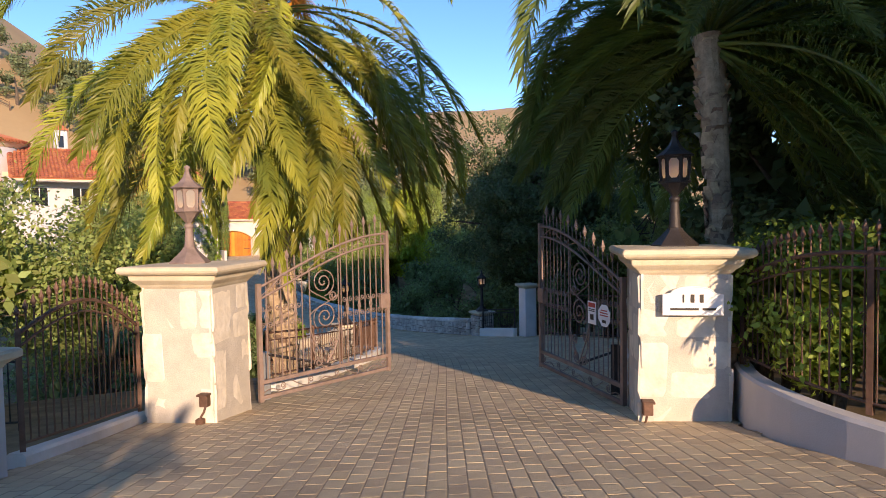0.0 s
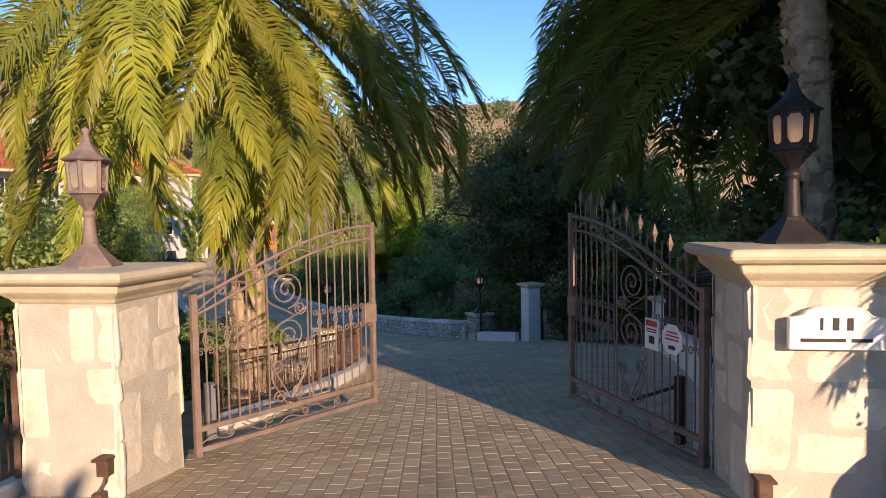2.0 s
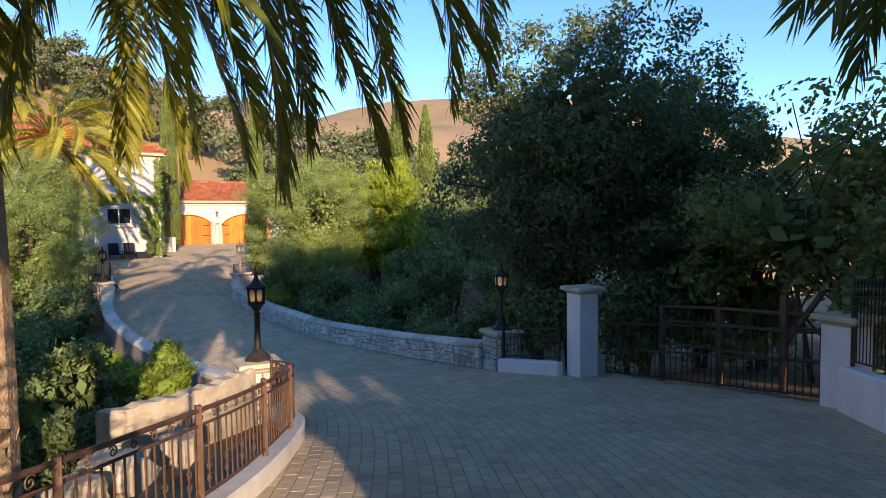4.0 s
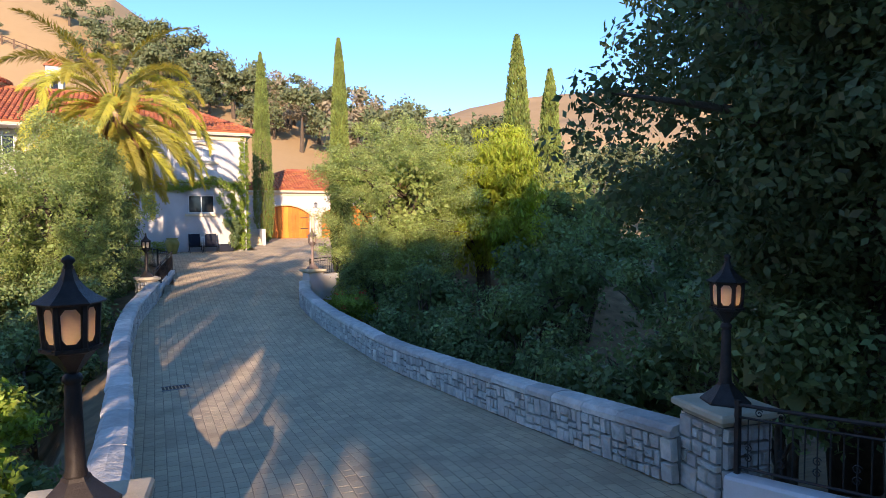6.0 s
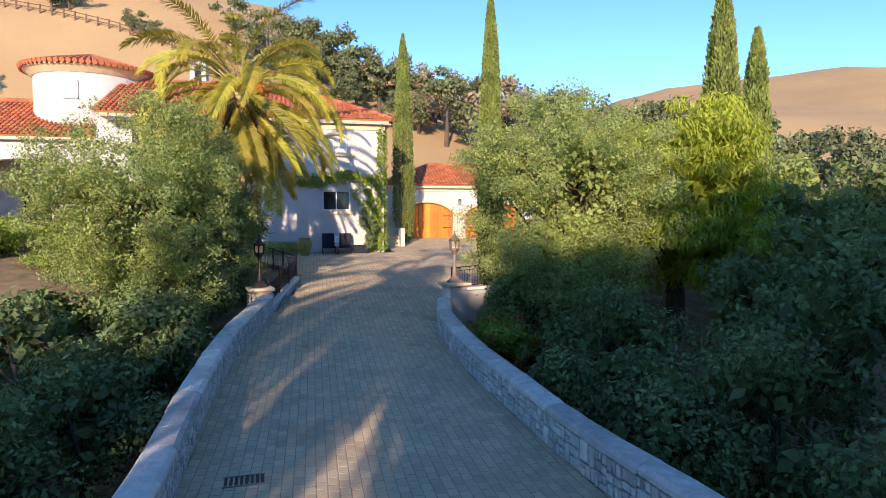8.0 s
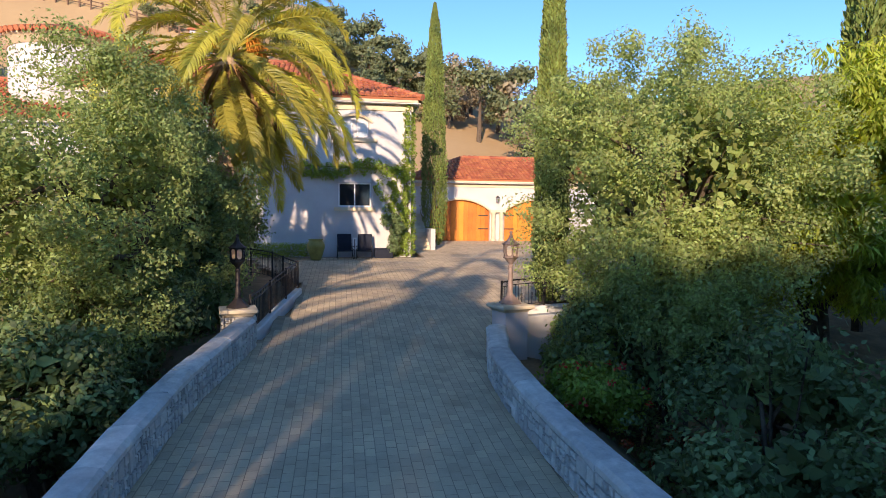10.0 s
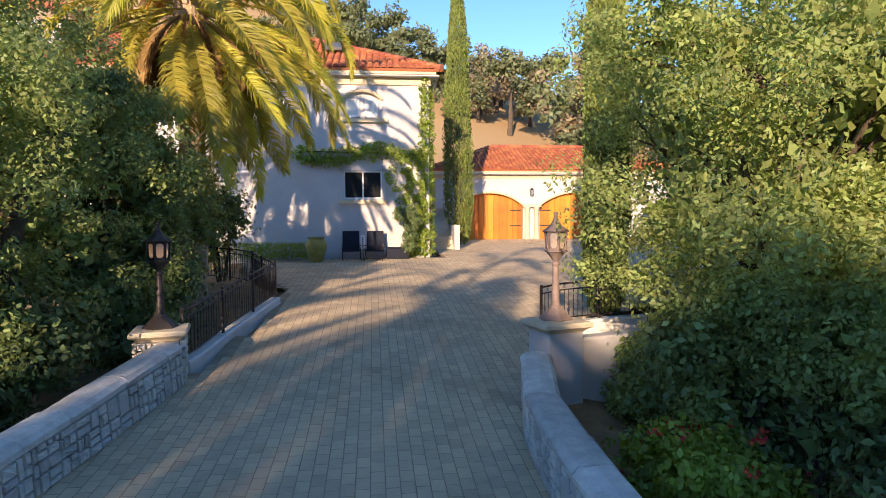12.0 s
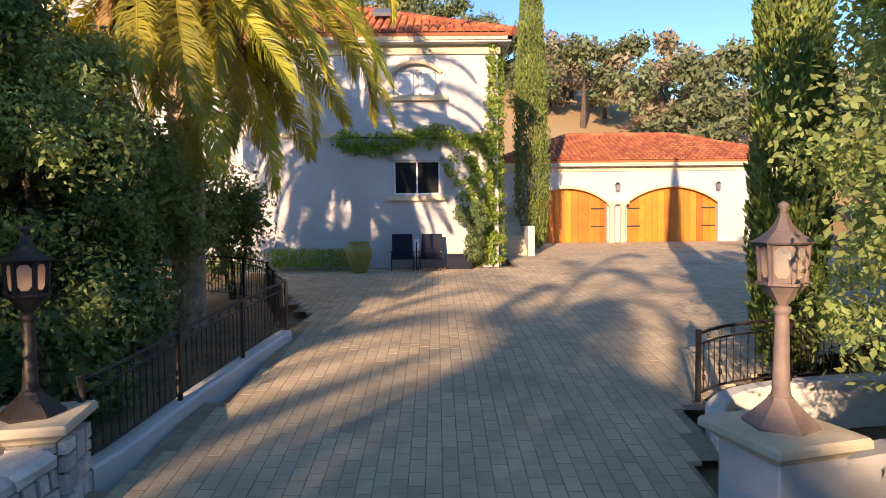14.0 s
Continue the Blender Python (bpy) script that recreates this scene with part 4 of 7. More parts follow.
def gate_sign(m, octagon):
    t = thing("gate_notice", "white octagonal notice with red print, fixed to the gate" if octagon else "white rectangular notice with a dark picture, fixed to the gate", "sign", m)
    if octagon:
        out = [(0.16 * math.cos(a), 0.16 * math.sin(a)) for a in np.arange(8) * math.pi / 4 + math.pi / 8]
        part("board", Geo().prism(out, -0.004, 0.004), SIGN_WHITE, t)
        for z, w in ((0.07, 0.16), (0.035, 0.2), (0.0, 0.2)):
            for side in (-1, 1):
                part("print", Geo().box(-w / 2, w / 2, z - 0.008, z + 0.008, side * 0.006 - 0.001, side * 0.006 + 0.001), SIGN_RED, t, "red bar in place of print")
        for side in (-1, 1):
            part("print", Geo().box(-0.05, 0.05, -0.10, -0.06, side * 0.006 - 0.001, side * 0.006 + 0.001), SIGN_DARK, t, "dark bar in place of print")
    else:
        part("board", Geo().box(-0.11, 0.11, -0.16, 0.16, -0.004, 0.004), SIGN_WHITE, t)
        for side in (-1, 1):
            part("print", Geo().box(-0.09, 0.09, 0.08, 0.14, side * 0.006 - 0.001, side * 0.006 + 0.001), SIGN_RED, t, "red bar in place of print")
            for z in (0.05, 0.025):
                part("print", Geo().box(-0.08, 0.08, z - 0.006, z + 0.006, side * 0.006 - 0.001, side * 0.006 + 0.001), SIGN_DARK, t, "dark bar in place of print")
            part("print", Geo().box(-0.04, 0.05, -0.10, -0.02, side * 0.006 - 0.001, side * 0.006 + 0.001), SIGN_DARK, t, "plain dark shape")


gate_sign(right_leaf.matrix_basis @ pose(0.74, 0.022, 1.02, 90, 0, 180), False)
gate_sign(right_leaf.matrix_basis @ pose(0.42, 0.022, 1.02, 90, 0, 180), True)
# gate opener arm and post
opener = thing("gate_opener", "grey gate opener post with a black steel arm", "gate opener")
part("opener_post", Geo().box(3.45, 3.57, 9.75, 9.87, zroad(3.5, 9.8) - 0.3, zroad(3.5, 9.8) + 0.75, bevel=0.01), GALV, opener)
part("arm", Geo().tube([(3.51, 9.8, zroad(3.5, 9.8) + 0.72), (4.3, 9.1, 0.22)], 0.022, 6), DARK_IRON, opener)
opener2 = thing("gate_opener", "black steel gate opener arm beside the stone pillar", "gate opener")
part("opener_post", Geo().box(7.3, 7.4, 6.0, 6.1, zroad(7.3, 6.0) - 0.3, 0.6, bevel=0.01), DARK_IRON, opener2)
part("arm", Geo().tube([(7.35, 6.05, 0.5), (7.06, 6.45, 0.3)], 0.02, 6), DARK_IRON, opener2)

# ---------- fences and curbs near the gate ----------
LEFT_OUT = [(1.62, 9.3), (0.9, 8.3), (0.22, 7.45)]
ribbon("curb", LEFT_OUT, zroad, 0.2, 0.13, CURB, "white painted curb under an iron fence")
railing([(1.6, 9.25), (0.92, 8.3), (0.28, 7.5)], lambda x, y: zroad(x, y) + 0.13, 1.15, "tall rusty iron fence with arched top and ring frieze", IRON, arch=0.34, band=0.5, tips=True, group="tall iron fences")
railing([(0.3, 9.9), (-1.2, 10.6), (-3.0, 11.0)], lambda x, y: zroad(x, y), 1.0, "dark iron railing behind the outer fence", DARK_IRON, scrolls=False, group="tall iron fences")
plain_pillar(pose(-0.12, 7.1, zroad(-0.1, 7.1), 0, 0, GATE_YAW), 0.4, 1.15, "low grey stucco pillar with a cap at the fence's end", stones=False, mat=STUCCO)
WHITE_WALL = [(7.15, 4.05), (6.72, 3.75), (6.2, 3.1), (5.9, 2.4), (5.75, 1.6), (5.8, 0.4)]
ribbon("retaining_wall", WHITE_WALL, zroad, 0.2, lambda x, y: 0.62 - zroad(x, y) + 0.1, STUCCO, "low white stucco retaining wall curving from the gate pillar")
railing([(7.05, 4.0), (6.78, 3.65), (6.35, 3.05), (6.05, 2.4), (5.92, 1.6), (5.95, 0.5)], lambda x, y: 0.74, 1.0, "tall rusty iron fence with arched scrolled frieze on a white wall", IRON, arch=0.35, band=0.45, tips=True, group="tall iron fences")
inner_line = INNER[1:]
ribbon("curb", inner_line, zroad, 0.26, 0.2, CURB, "white painted curb below the curved inner railing")
railing([(p[0] - 0.02, p[1] + 0.02) for p in inner_line], lambda x, y: zroad(x, y) + 0.2, 0.82, "curved rusty iron railing with scroll frieze on a white curb", IRON, band=0.3, group="drive railings")
ribbon("retaining_wall", RIGHT_CURB, zroad, 0.25, 0.68, WHITEWASH, "low white stucco wall under dark fencing")
railing([(p[0] + 0.05, p[1] - 0.05) for p in RIGHT_CURB], lambda x, y: zroad(x, y) + 0.68, 1.05, "dark iron fence on a low white wall", DARK_IRON, band=0.35, scrolls=False, tips=True, group="tall iron fences")

# ---------- side gate with white pillars ----------
plain_pillar(pose(16.75, 17.75, zroad(16.6, 17.8), 0, 0, -12), 0.5, 2.05, "white stucco gate pillar with a moulded cap in shade", stones=False, mat=WHITEWASH, group="white pillars")
plain_pillar(pose(16.65, 12.35, zroad(16.6, 12.3), 0, 0, -12), 0.5, 1.45, "white stucco pillar at the end of the dark fence", stones=False, mat=WHITEWASH, group="white pillars")
side_gate = thing("side_gate", "dark iron side gate with vertical bars, closed", "gate")
ga, gb = Vector((16.72, 12.75)), Vector((17.05, 17.3))
for i in range(36):
    q = ga.lerp(gb, i / 35)
    zf = zroad(q.x, q.y)
    part("picket", Geo().tube([(q.x, q.y, zf + 0.06), (q.x, q.y, zf + 1.25 + 0.2 * math.sin(math.pi * i / 35))], 0.012, 4), DARK_IRON, side_gate)
for h in (0.1, 0.65, 1.2):
    part("rail", Geo().tube([(ga.lerp(gb, q).x, ga.lerp(gb, q).y, zroad(*ga.lerp(gb, q)) + h) for q in np.linspace(0, 1, 9)], 0.02, 5), DARK_IRON, side_gate)
SIDE = [(16.05, 19.75), (16.2, 19.0), (16.4, 18.1)]
ribbon("curb", SIDE, zroad, 0.25, 0.32, WHITEWASH, "white painted curb between wall and pillar")
railing([(16.1, 19.7), (16.22, 19.0), (16.42, 18.15)], lambda x, y: zroad(x, y) + 0.32, 0.75, "dark iron railing between stone wall and white pillar", DARK_IRON, band=0.3, group="drive railings")

# timber braces and rails beyond the side gate
timber = thing("timber_fence", "dark weathered timber fence posts with a diagonal brace in shade", "fence")
for x, y, h in ((18.2, 14.0, 1.75), (18.6, 13.25, 2.0), (18.75, 15.6, 1.5), (19.0, 17.2, 1.5)):
    part("post", Geo().box(x - 0.06, x + 0.06, y - 0.06, y + 0.06, zroad(x, y) - 0.6, zroad(x, y) + h, bevel=0.01), WOOD, timber)
part("brace", Geo().tube([(18.22, 13.98, -0.9), (18.58, 13.34, 0.34)], 0.06, 6), WOOD, timber)
part("brace", Geo().tube([(18.24, 14.04, 0.1), (18.62, 13.3, -0.95)], 0.03, 6), WOOD, timber)
for h in (0.45, 1.0, 1.35):
    part("rail", Geo().tube([(18.6, 13.2, -1.62 + h), (18.2, 14.0, -1.66 + h), (18.75, 15.6, -1.8 + h), (19.0, 17.2, -1.95 + h)], 0.035, 5), WOOD, timber)
shed = thing("garden_shed", "dark timber shed with a grey sheet roof behind the fence", "shed", pose(20.2, 9.4, zroad(20.2, 9.4), 0, 0, 18))
part("wall", Geo().box(-1.4, 1.4, -1.2, 1.2, -0.5, 2.3), WOOD, shed)
for k in range(14):
    part("plank", Geo().box(-1.42 + k * 0.2, -1.25 + k * 0.2, 1.2, 1.225, -0.1, 2.25), WOOD, shed)
part("sheet_roof", Geo().prism([(-1.7, -1.7), (1.7, -1.7), (1.7, 1.75), (-1.7, 1.75)], 0.0, 0.06, pose(0, 0, 2.55, 0, -7, 0)), WOOD, shed)
annexe = thing("outbuilding", "grey outbuilding wall with a sloping roof behind the shrubs", "building", pose(23.5, 11.2, zroad(22, 11), 0, 0, 18))
part("wall", Geo().box(-1.5, 3.0, -1.5, 1.5, -1.0, 3.7), STUCCO, annexe)
part("sheet_roof", Geo().prism([(-1.8, -1.8), (3.3, -1.8), (3.3, 1.8), (-1.8, 1.8)], 0.0, 0.08, pose(0, 0, 4.0, 0, -9, 0)), SHEET, annexe)


def boulder(x, y, r, flat, seed):
    rng = np.random.default_rng(seed)
    bm = bmesh.new()
    bmesh.ops.create_icosphere(bm, subdivisions=3, radius=1.0)
    a, b = rng.uniform(0, 6, 3), rng.uniform(1.5, 3.2, 3)
    for v in bm.verts:
        c = v.co
        k = 1 + 0.16 * math.sin(b[0] * c.x * 2 + a[0]) + 0.13 * math.sin(b[1] * c.y * 3 + a[1]) * math.cos(3 * c.z + a[2]) + 0.05 * math.sin(9 * c.x + 7 * c.y + 8 * c.z)
        v.co = Vector((max(-0.8, min(0.85, c.x * k)), max(-0.82, min(0.8, c.y * k)), max(-0.9, min(0.72, c.z * k))))
    me = bpy.data.meshes.new("boulder")
    bm.to_mesh(me)
    bm.free()
    me.materials.append(ROCK)
    ob = new("boulder", me)
    ob.matrix_basis = pose(x, y, zroad(x, y) + r * flat * 0.35, 0, 0, seed * 50) @ Matrix.Diagonal((r, r, r * flat, 1))
    return tagged(ob, "pale sunlit boulder in dry soil behind the curved railing", "rock", "boulders by the railing")


for i, (x, y, r, flat) in enumerate(((7.0, 15.9, 0.42, 0.7), (7.9, 17.0, 0.36, 0.7), (6.5, 15.3, 0.3, 0.7))):
    boulder(x, y, r, flat, 60 + i)
wing_wall = thing("wing_wall", "pale rough-rendered wing wall running from a lamp pillar behind the railing", "wall", kind="structure")
line = resample(rounded([(9.72, 19.62), (8.9, 19.0), (8.1, 18.75), (7.2, 18.7)]), 0.12)
rows, faces = [], []
for k, (x, y) in enumerate(line):
    top = -1.12 - 0.04 * k * 0.12 + 0.02 * math.sin(2.1 * k) + 0.015 * math.sin(5.3 * k)
    for off, z in ((-0.16, -4.6), (-0.16, top - 0.04), (-0.12, top), (0.12, top), (0.16, top - 0.04), (0.16, -4.6)):
        rows.append((x - off * 0.45, y + off * 0.9, z))
for k in range(len(line) - 1):
    faces += [(k * 6 + q, k * 6 + q + 1, k * 6 + q + 7, k * 6 + q + 6) for q in range(5)]
faces += [tuple(range(6)), tuple((len(line) - 1) * 6 + q for q in range(6))]
part("wall_body", Geo().add(rows, faces), ROCK, wing_wall)

# ---------- bridge parapets ----------
ys_l = (20.3, 23, 26.4, 30, 34, 37.5, 39.5, 41.3)
stone_wall([(float(bridge_left(y)), y) for y in ys_l], 0.56, "grey stone bridge parapet with rounded cap stones", inside=1, seed=4)
ys_r = (20.4, 22.6, 25.4, 29.7, 32.8, 36.4, 38.6, 39.6, 40.4)
stone_wall([(float(bridge_right(y)), y) for y in ys_r], 0.56, "grey stone bridge parapet with rounded cap stones", inside=-1, seed=5)


def lamp_pillar(x, y, top, yaw, label, lamp, seed, mat=None):
    z = zroad(x, y)
    plain_pillar(pose(x, y, z, 0, 0, yaw), 0.62, top - z, label, foot=-1.2, group="bridge lamp pillars", seed=seed, stones=mat is None, mat=mat)
    # the lantern in sun gets the lighter iron, those in shade the dark
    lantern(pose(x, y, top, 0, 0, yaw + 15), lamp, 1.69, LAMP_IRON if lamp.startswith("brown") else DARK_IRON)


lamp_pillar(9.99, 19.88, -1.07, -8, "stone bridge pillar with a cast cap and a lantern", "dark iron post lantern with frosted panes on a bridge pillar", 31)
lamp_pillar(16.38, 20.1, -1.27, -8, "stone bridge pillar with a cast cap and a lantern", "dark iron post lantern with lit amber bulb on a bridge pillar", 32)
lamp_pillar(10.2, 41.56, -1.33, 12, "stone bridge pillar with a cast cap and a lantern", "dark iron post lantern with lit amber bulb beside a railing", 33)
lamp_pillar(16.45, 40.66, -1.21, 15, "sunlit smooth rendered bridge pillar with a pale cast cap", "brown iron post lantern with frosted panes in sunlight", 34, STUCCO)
LFENCE = [(10.42, 41.95), (10.56, 42.4), (10.7, 43.5), (10.98, 45.0), (11.22, 46.62)]
ribbon("curb", LFENCE, zroad, 0.24, 0.16, CURB, "white painted curb under a dark iron railing")
railing(LFENCE, lambda x, y: zroad(x, y) + 0.16, 0.84, "dark scrolled iron railing on a white curb", DARK_IRON, band=0.35, group="drive railings")
railing([(11.2, 46.8), (10.6, 48.2), (9.9, 50.3), (8.0, 51.6), (5.0, 52.0)], lambda x, y: zroad(x, y), 0.95, "dark iron garden railing", DARK_IRON, band=0.35, group="drive railings")
RFENCE = [(16.95, 43.3), (17.5, 43.7), (19.5, 44.1), (23.0, 44.3)]
ribbon("curb", [(16.8, 41.5), (16.95, 43.0), (17.5, 43.7), (19.5, 44.1), (23.0, 44.3)], zroad, 0.24, 0.16, CURB, "white painted curb under a dark iron railing")
railing(RFENCE, lambda x, y: zroad(x, y) + 0.16, 0.8, "dark scrolled iron railing on a white curb", DARK_IRON, band=0.35, group="drive railings")
# white retaining wall beside the sunlit pillar
ribbon("retaining_wall", [(16.8, 40.8), (17.6, 41.05), (18.9, 41.5)], zroad, 0.3, lambda x, y: -1.52 - zroad(x, y), STUCCO, "white stucco retaining wall below a lamp pillar")

# drain
drain = thing("drain_grate", "dark iron drain grate set in the paving", "drain", pose(10.85, 30.35, zroad(10.85, 30.35), 0, 0, 4))
for k in range(8):
    part("bar", Geo().box(-0.28 + k * 0.075, -0.235 + k * 0.075, -0.16, 0.16, -0.02, 0.012), DARK_IRON, drain)
for y in (-0.19, 0.16):
    part("frame", Geo().box(-0.3, 0.3, y, y + 0.03, -0.02, 0.014), GALV, drain)

# ---------- house ----------


def roof_tiles(parent, origin, along, up, width, rise_len, clip, pitch=0.27, course=0.42, singles=0, label=""):
    """Barrel tiles in rows up a slope. origin: the eave's start; along, up: unit vectors; clip(u, v): whether a tile stands there."""
    o, a, b = (np.array(q, float) for q in (origin, along, up))
    nrm = np.cross(a, b)
    nrm /= np.linalg.norm(nrm)
    ang = np.linspace(0, math.pi, 6)
    unit = []
    for v, k in ((0.0, 1.0), (course * 1.12, 0.86)):
        for q in ang:
            unit.append(a * (-math.cos(q) * pitch * 0.40 * k) + b * v + nrm * (math.sin(q) * pitch * 0.36 * k + (0.035 if v == 0 else 0.0)))
    unit = np.array(unit)
    faces = [(i, i + 1, 7 + i, 6 + i) for i in range(5)] + [tuple(range(6))]
    joined, made = Geo(), 0
    single = Geo().add(unit, faces).mesh("roof_tile", ROOF_ONE) if singles else None
    flat = Geo()
    rng = random.Random(4)
    for j in range(int(rise_len / course)):
        for i in range(int(width / pitch)):
            u, v = (i + 0.5) * pitch, j * course
            if not clip(u, v + course / 2):
                continue
            p = o + a * u + b * v + nrm * rng.uniform(0, 0.012)
            if made < singles:
                ob = part("roof_tile", single, None, parent)
                ob.location = p
                made += 1
            else:
                joined.add(unit + p, faces)
    if joined.v:
        part("tiles", joined, ROOF, parent, kind="stuff")


def slab(parent, name, pts, thick, mat):
    """A flat roof slope or panel from its corners, with thickness downward along its normal."""
    p = np.array(pts, float)
    n = np.cross(p[1] - p[0], p[2] - p[0])
    n /= np.linalg.norm(n)
    if n[2] < 0:
        p = p[::-1]
        n = -n
    k = len(p)
    faces = [tuple(range(k)), tuple(range(k, 2 * k))[::-1]] + [(i, k + i, k + (i + 1) % k, (i + 1) % k) for i in range(k)]
    return part(name, Geo().add(np.vstack([p, p - n * thick]), faces), mat, parent)


def hip_roof(parent, x0, x1, y0, y1, z, h, singles=0, over=0.5, tiles=("s", "e"), gable_w=False):
    """A hip roof over a rectangle, with barrel tiles on the slopes named."""
    x0, x1, y0, y1 = x0 - over, x1 + over, y0 - over, y1 + over
    half = (y1 - y0) / 2
    r0, r1 = x0 + (0 if gable_w else half), x1 - half
    if r0 > r1:
        r0 = r1 = (x0 + x1) / 2
    ym = (y0 + y1) / 2
    A, B, C, D = (x0, y0, z), (x1, y0, z), (x1, y1, z), (x0, y1, z)
    R0, R1 = (r0, ym, z + h), (r1, ym, z + h)
    slab(parent, "roof_slope", [A, B, R1, R0], 0.1, ROOF)
    slab(parent, "roof_slope", [C, D, R0, R1], 0.1, ROOF)
    slab(parent, "roof_slope", [B, C, R1], 0.1, ROOF)
    slab(parent, "roof_slope", [D, A, R0], 0.1, ROOF)
    sl = math.hypot(half, h)
    up_s = np.array((0, half, h)) / sl
    if "s" in tiles:
        roof_tiles(parent, A, (1, 0, 0), up_s, x1 - x0, sl, lambda u, v: (u > v / sl * (r0 - x0)) and (u < (x1 - x0) - v / sl * (x1 - r1)), singles=singles)
    run = x1 - r1
    se = math.hypot(run, h)
    up_e = np.array((-run, 0, h)) / se
    if "e" in tiles:
        roof_tiles(parent, B, (0, 1, 0), up_e, y1 - y0, se, lambda u, v: half * v / se < u < (y1 - y0) - half * v / se)
    ridge = Geo()
    for p, q in ((B, R1), (R0, R1), (A, R0)):
        p, q = np.array(p), np.array(q)
        L = np.linalg.norm(q - p)
        for k in range(int(L / 0.4)):
            ridge.tube([p + (q - p) * (k * 0.4 / L) + (0, 0, 0.05), p + (q - p) * min(1, (k * 0.4 + 0.44) / L) + (0, 0, 0.03)], (0.15, 0.12), 8)
    part("ridge_tiles", ridge, ROOF, parent, kind="stuff")
    # eave trim under the slopes
    for a, b in (((x0 + 0.06, y0 + 0.06), (x1 - 0.06, y0 + 0.06 + 0.16)), ((x1 - 0.06 - 0.16, y0 + 0.06), (x1 - 0.06, y1 - 0.06))):
        part("eave_trim", Geo().box(a[0], b[0], a[1], b[1], z - 0.2, z - 0.085), TRIM, parent)
    part("soffit", Geo().box(x0 + 0.1, x1 - 0.1, y0 + 0.1, y1 - 0.1, z - 0.26, z - 0.2), STUCCO, parent)


def wall_with_holes(parent, name, x0, x1, z0, z1, y, thick, holes, mat=None):
    """A wall facing -y with openings (x0, x1, z0, z1, rise): rise is the height of an arched head."""
    g = Geo()
    xs = sorted({x0, x1, *[h[0] for h in holes], *[h[1] for h in holes]})
    for a, b in zip(xs[:-1], xs[1:]):
        here = [h for h in holes if h[0] <= a + 1e-6 and h[1] >= b - 1e-6]
        spans, low = [], z0
        for h in sorted(here, key=lambda q: q[2]):
            spans.append((low, h[2]))
            low = h[3]
        spans.append((low, z1))
        for s, e in spans:
            if e - s > 1e-4:
                g.box(a, b, y, y + thick, s, e)
    for h in holes:
        rise = h[4] if len(h) > 4 else 0
        if not rise:
            continue
        w = h[1] - h[0]
        mid, k = (h[0] + h[1]) / 2, 14
        r = (w * w / 4 + rise * rise) / (2 * rise)
        for i in range(k):
            xa, xb = h[0] + w * i / k, h[0] + w * (i + 1) / k
            za, zb = (h[3] - rise + math.sqrt(max(r * r - (x - mid) ** 2, 0)) - (r - rise) for x in (xa, xb))
            pts = [(xa, y, za), (xb, y, zb), (xb, y, h[3]), (xa, y, h[3]), (xa, y + thick, za), (xb, y + thick, zb), (xb, y + thick, h[3]), (xa, y + thick, h[3])]
            g.add(pts, [(0, 1, 2, 3), (7, 6, 5, 4), (0, 4, 5, 1)])
    return part(name, g, mat or STUCCO, parent)


def arch_points(x0, x1, spring, rise, n=14):
    w, mid = x1 - x0, (x0 + x1) / 2
    r = (w * w / 4 + rise * rise) / (2 * rise)
    return [(x, spring + math.sqrt(max(r * r - (x - mid) ** 2, 0)) - (r - rise)) for x in np.linspace(x0, x1, n)]


def sash_window(parent, x0, x1, z0, z1, y, panes=2, name="window", glass=None):
    w = part(name, Geo().box(x0, x1, y + 0.10, y + 0.13, z0, z1), WHITE, parent)
    fw = 0.055
    frame_geo = Geo()
    for a, b, c, d in ((x0, x1, z0, z0 + fw), (x0, x1, z1 - fw, z1), (x0, x0 + fw, z0, z1), (x1 - fw, x1, z0, z1)):
        frame_geo.box(a, b, y + 0.03, y + 0.10, c, d)
    part("window_frame", frame_geo, WHITE, w)
    step = (x1 - x0 - fw) / panes
    for i in range(panes):
        a = x0 + fw + i * step
        part("pane", Geo().box(a, a + step - fw, y + 0.06, y + 0.075, z0 + fw, z1 - fw), glass or GLASS, w)
        if i:
            part("mullion", Geo().box(a - fw, a, y + 0.02, y + 0.10, z0 + fw, z1 - fw), WHITE, w)
    return w


def sconce(x, y, z):
    t = thing("wall_sconce", "dark iron wall lantern on white stucco", "lamp", pose(x, y, z), "garage sconces")
    part("bracket", Geo().box(-0.04, 0.04, -0.03, 0.0, -0.05, 0.12), DARK_IRON, t)
    part("lantern_body", Geo().turned([(0.05, -0.1), (0.11, -0.05), (0.13, 0.22), (0.14, 0.23)], 6, pose(0, -0.16, 0)), GALV, t)
    part("lantern_roof", Geo().turned([(0.16, 0.23), (0.1, 0.29), (0.02, 0.36)], 6, pose(0, -0.16, 0)), DARK_IRON, t)


HOUSE_Y, BASE = 56.42, -1.6
house = thing("house", "white stucco villa with terracotta roof tiles and ivy", "house")
low_win, top_win = (12.45, 13.98, 1.30, 2.42), (12.45, 13.98, 4.55, 5.62, 0.34)
wall_with_holes(house, "front_wall", 7.5, 15.9, BASE, 6.25, HOUSE_Y, 0.3, [low_win, top_win])
wall_with_holes(house, "side_wall", 0, 10.5, BASE, 6.25, 0, 0.3, []).matrix_basis = pose(15.9, HOUSE_Y + 0.3, 0, 0, 0, 90)
wall_with_holes(house, "side_wall", 0, 10.5, BASE, 6.25, 0, 0.3, []).matrix_basis = pose(7.8, HOUSE_Y + 0.3, 0, 0, 0, 90)
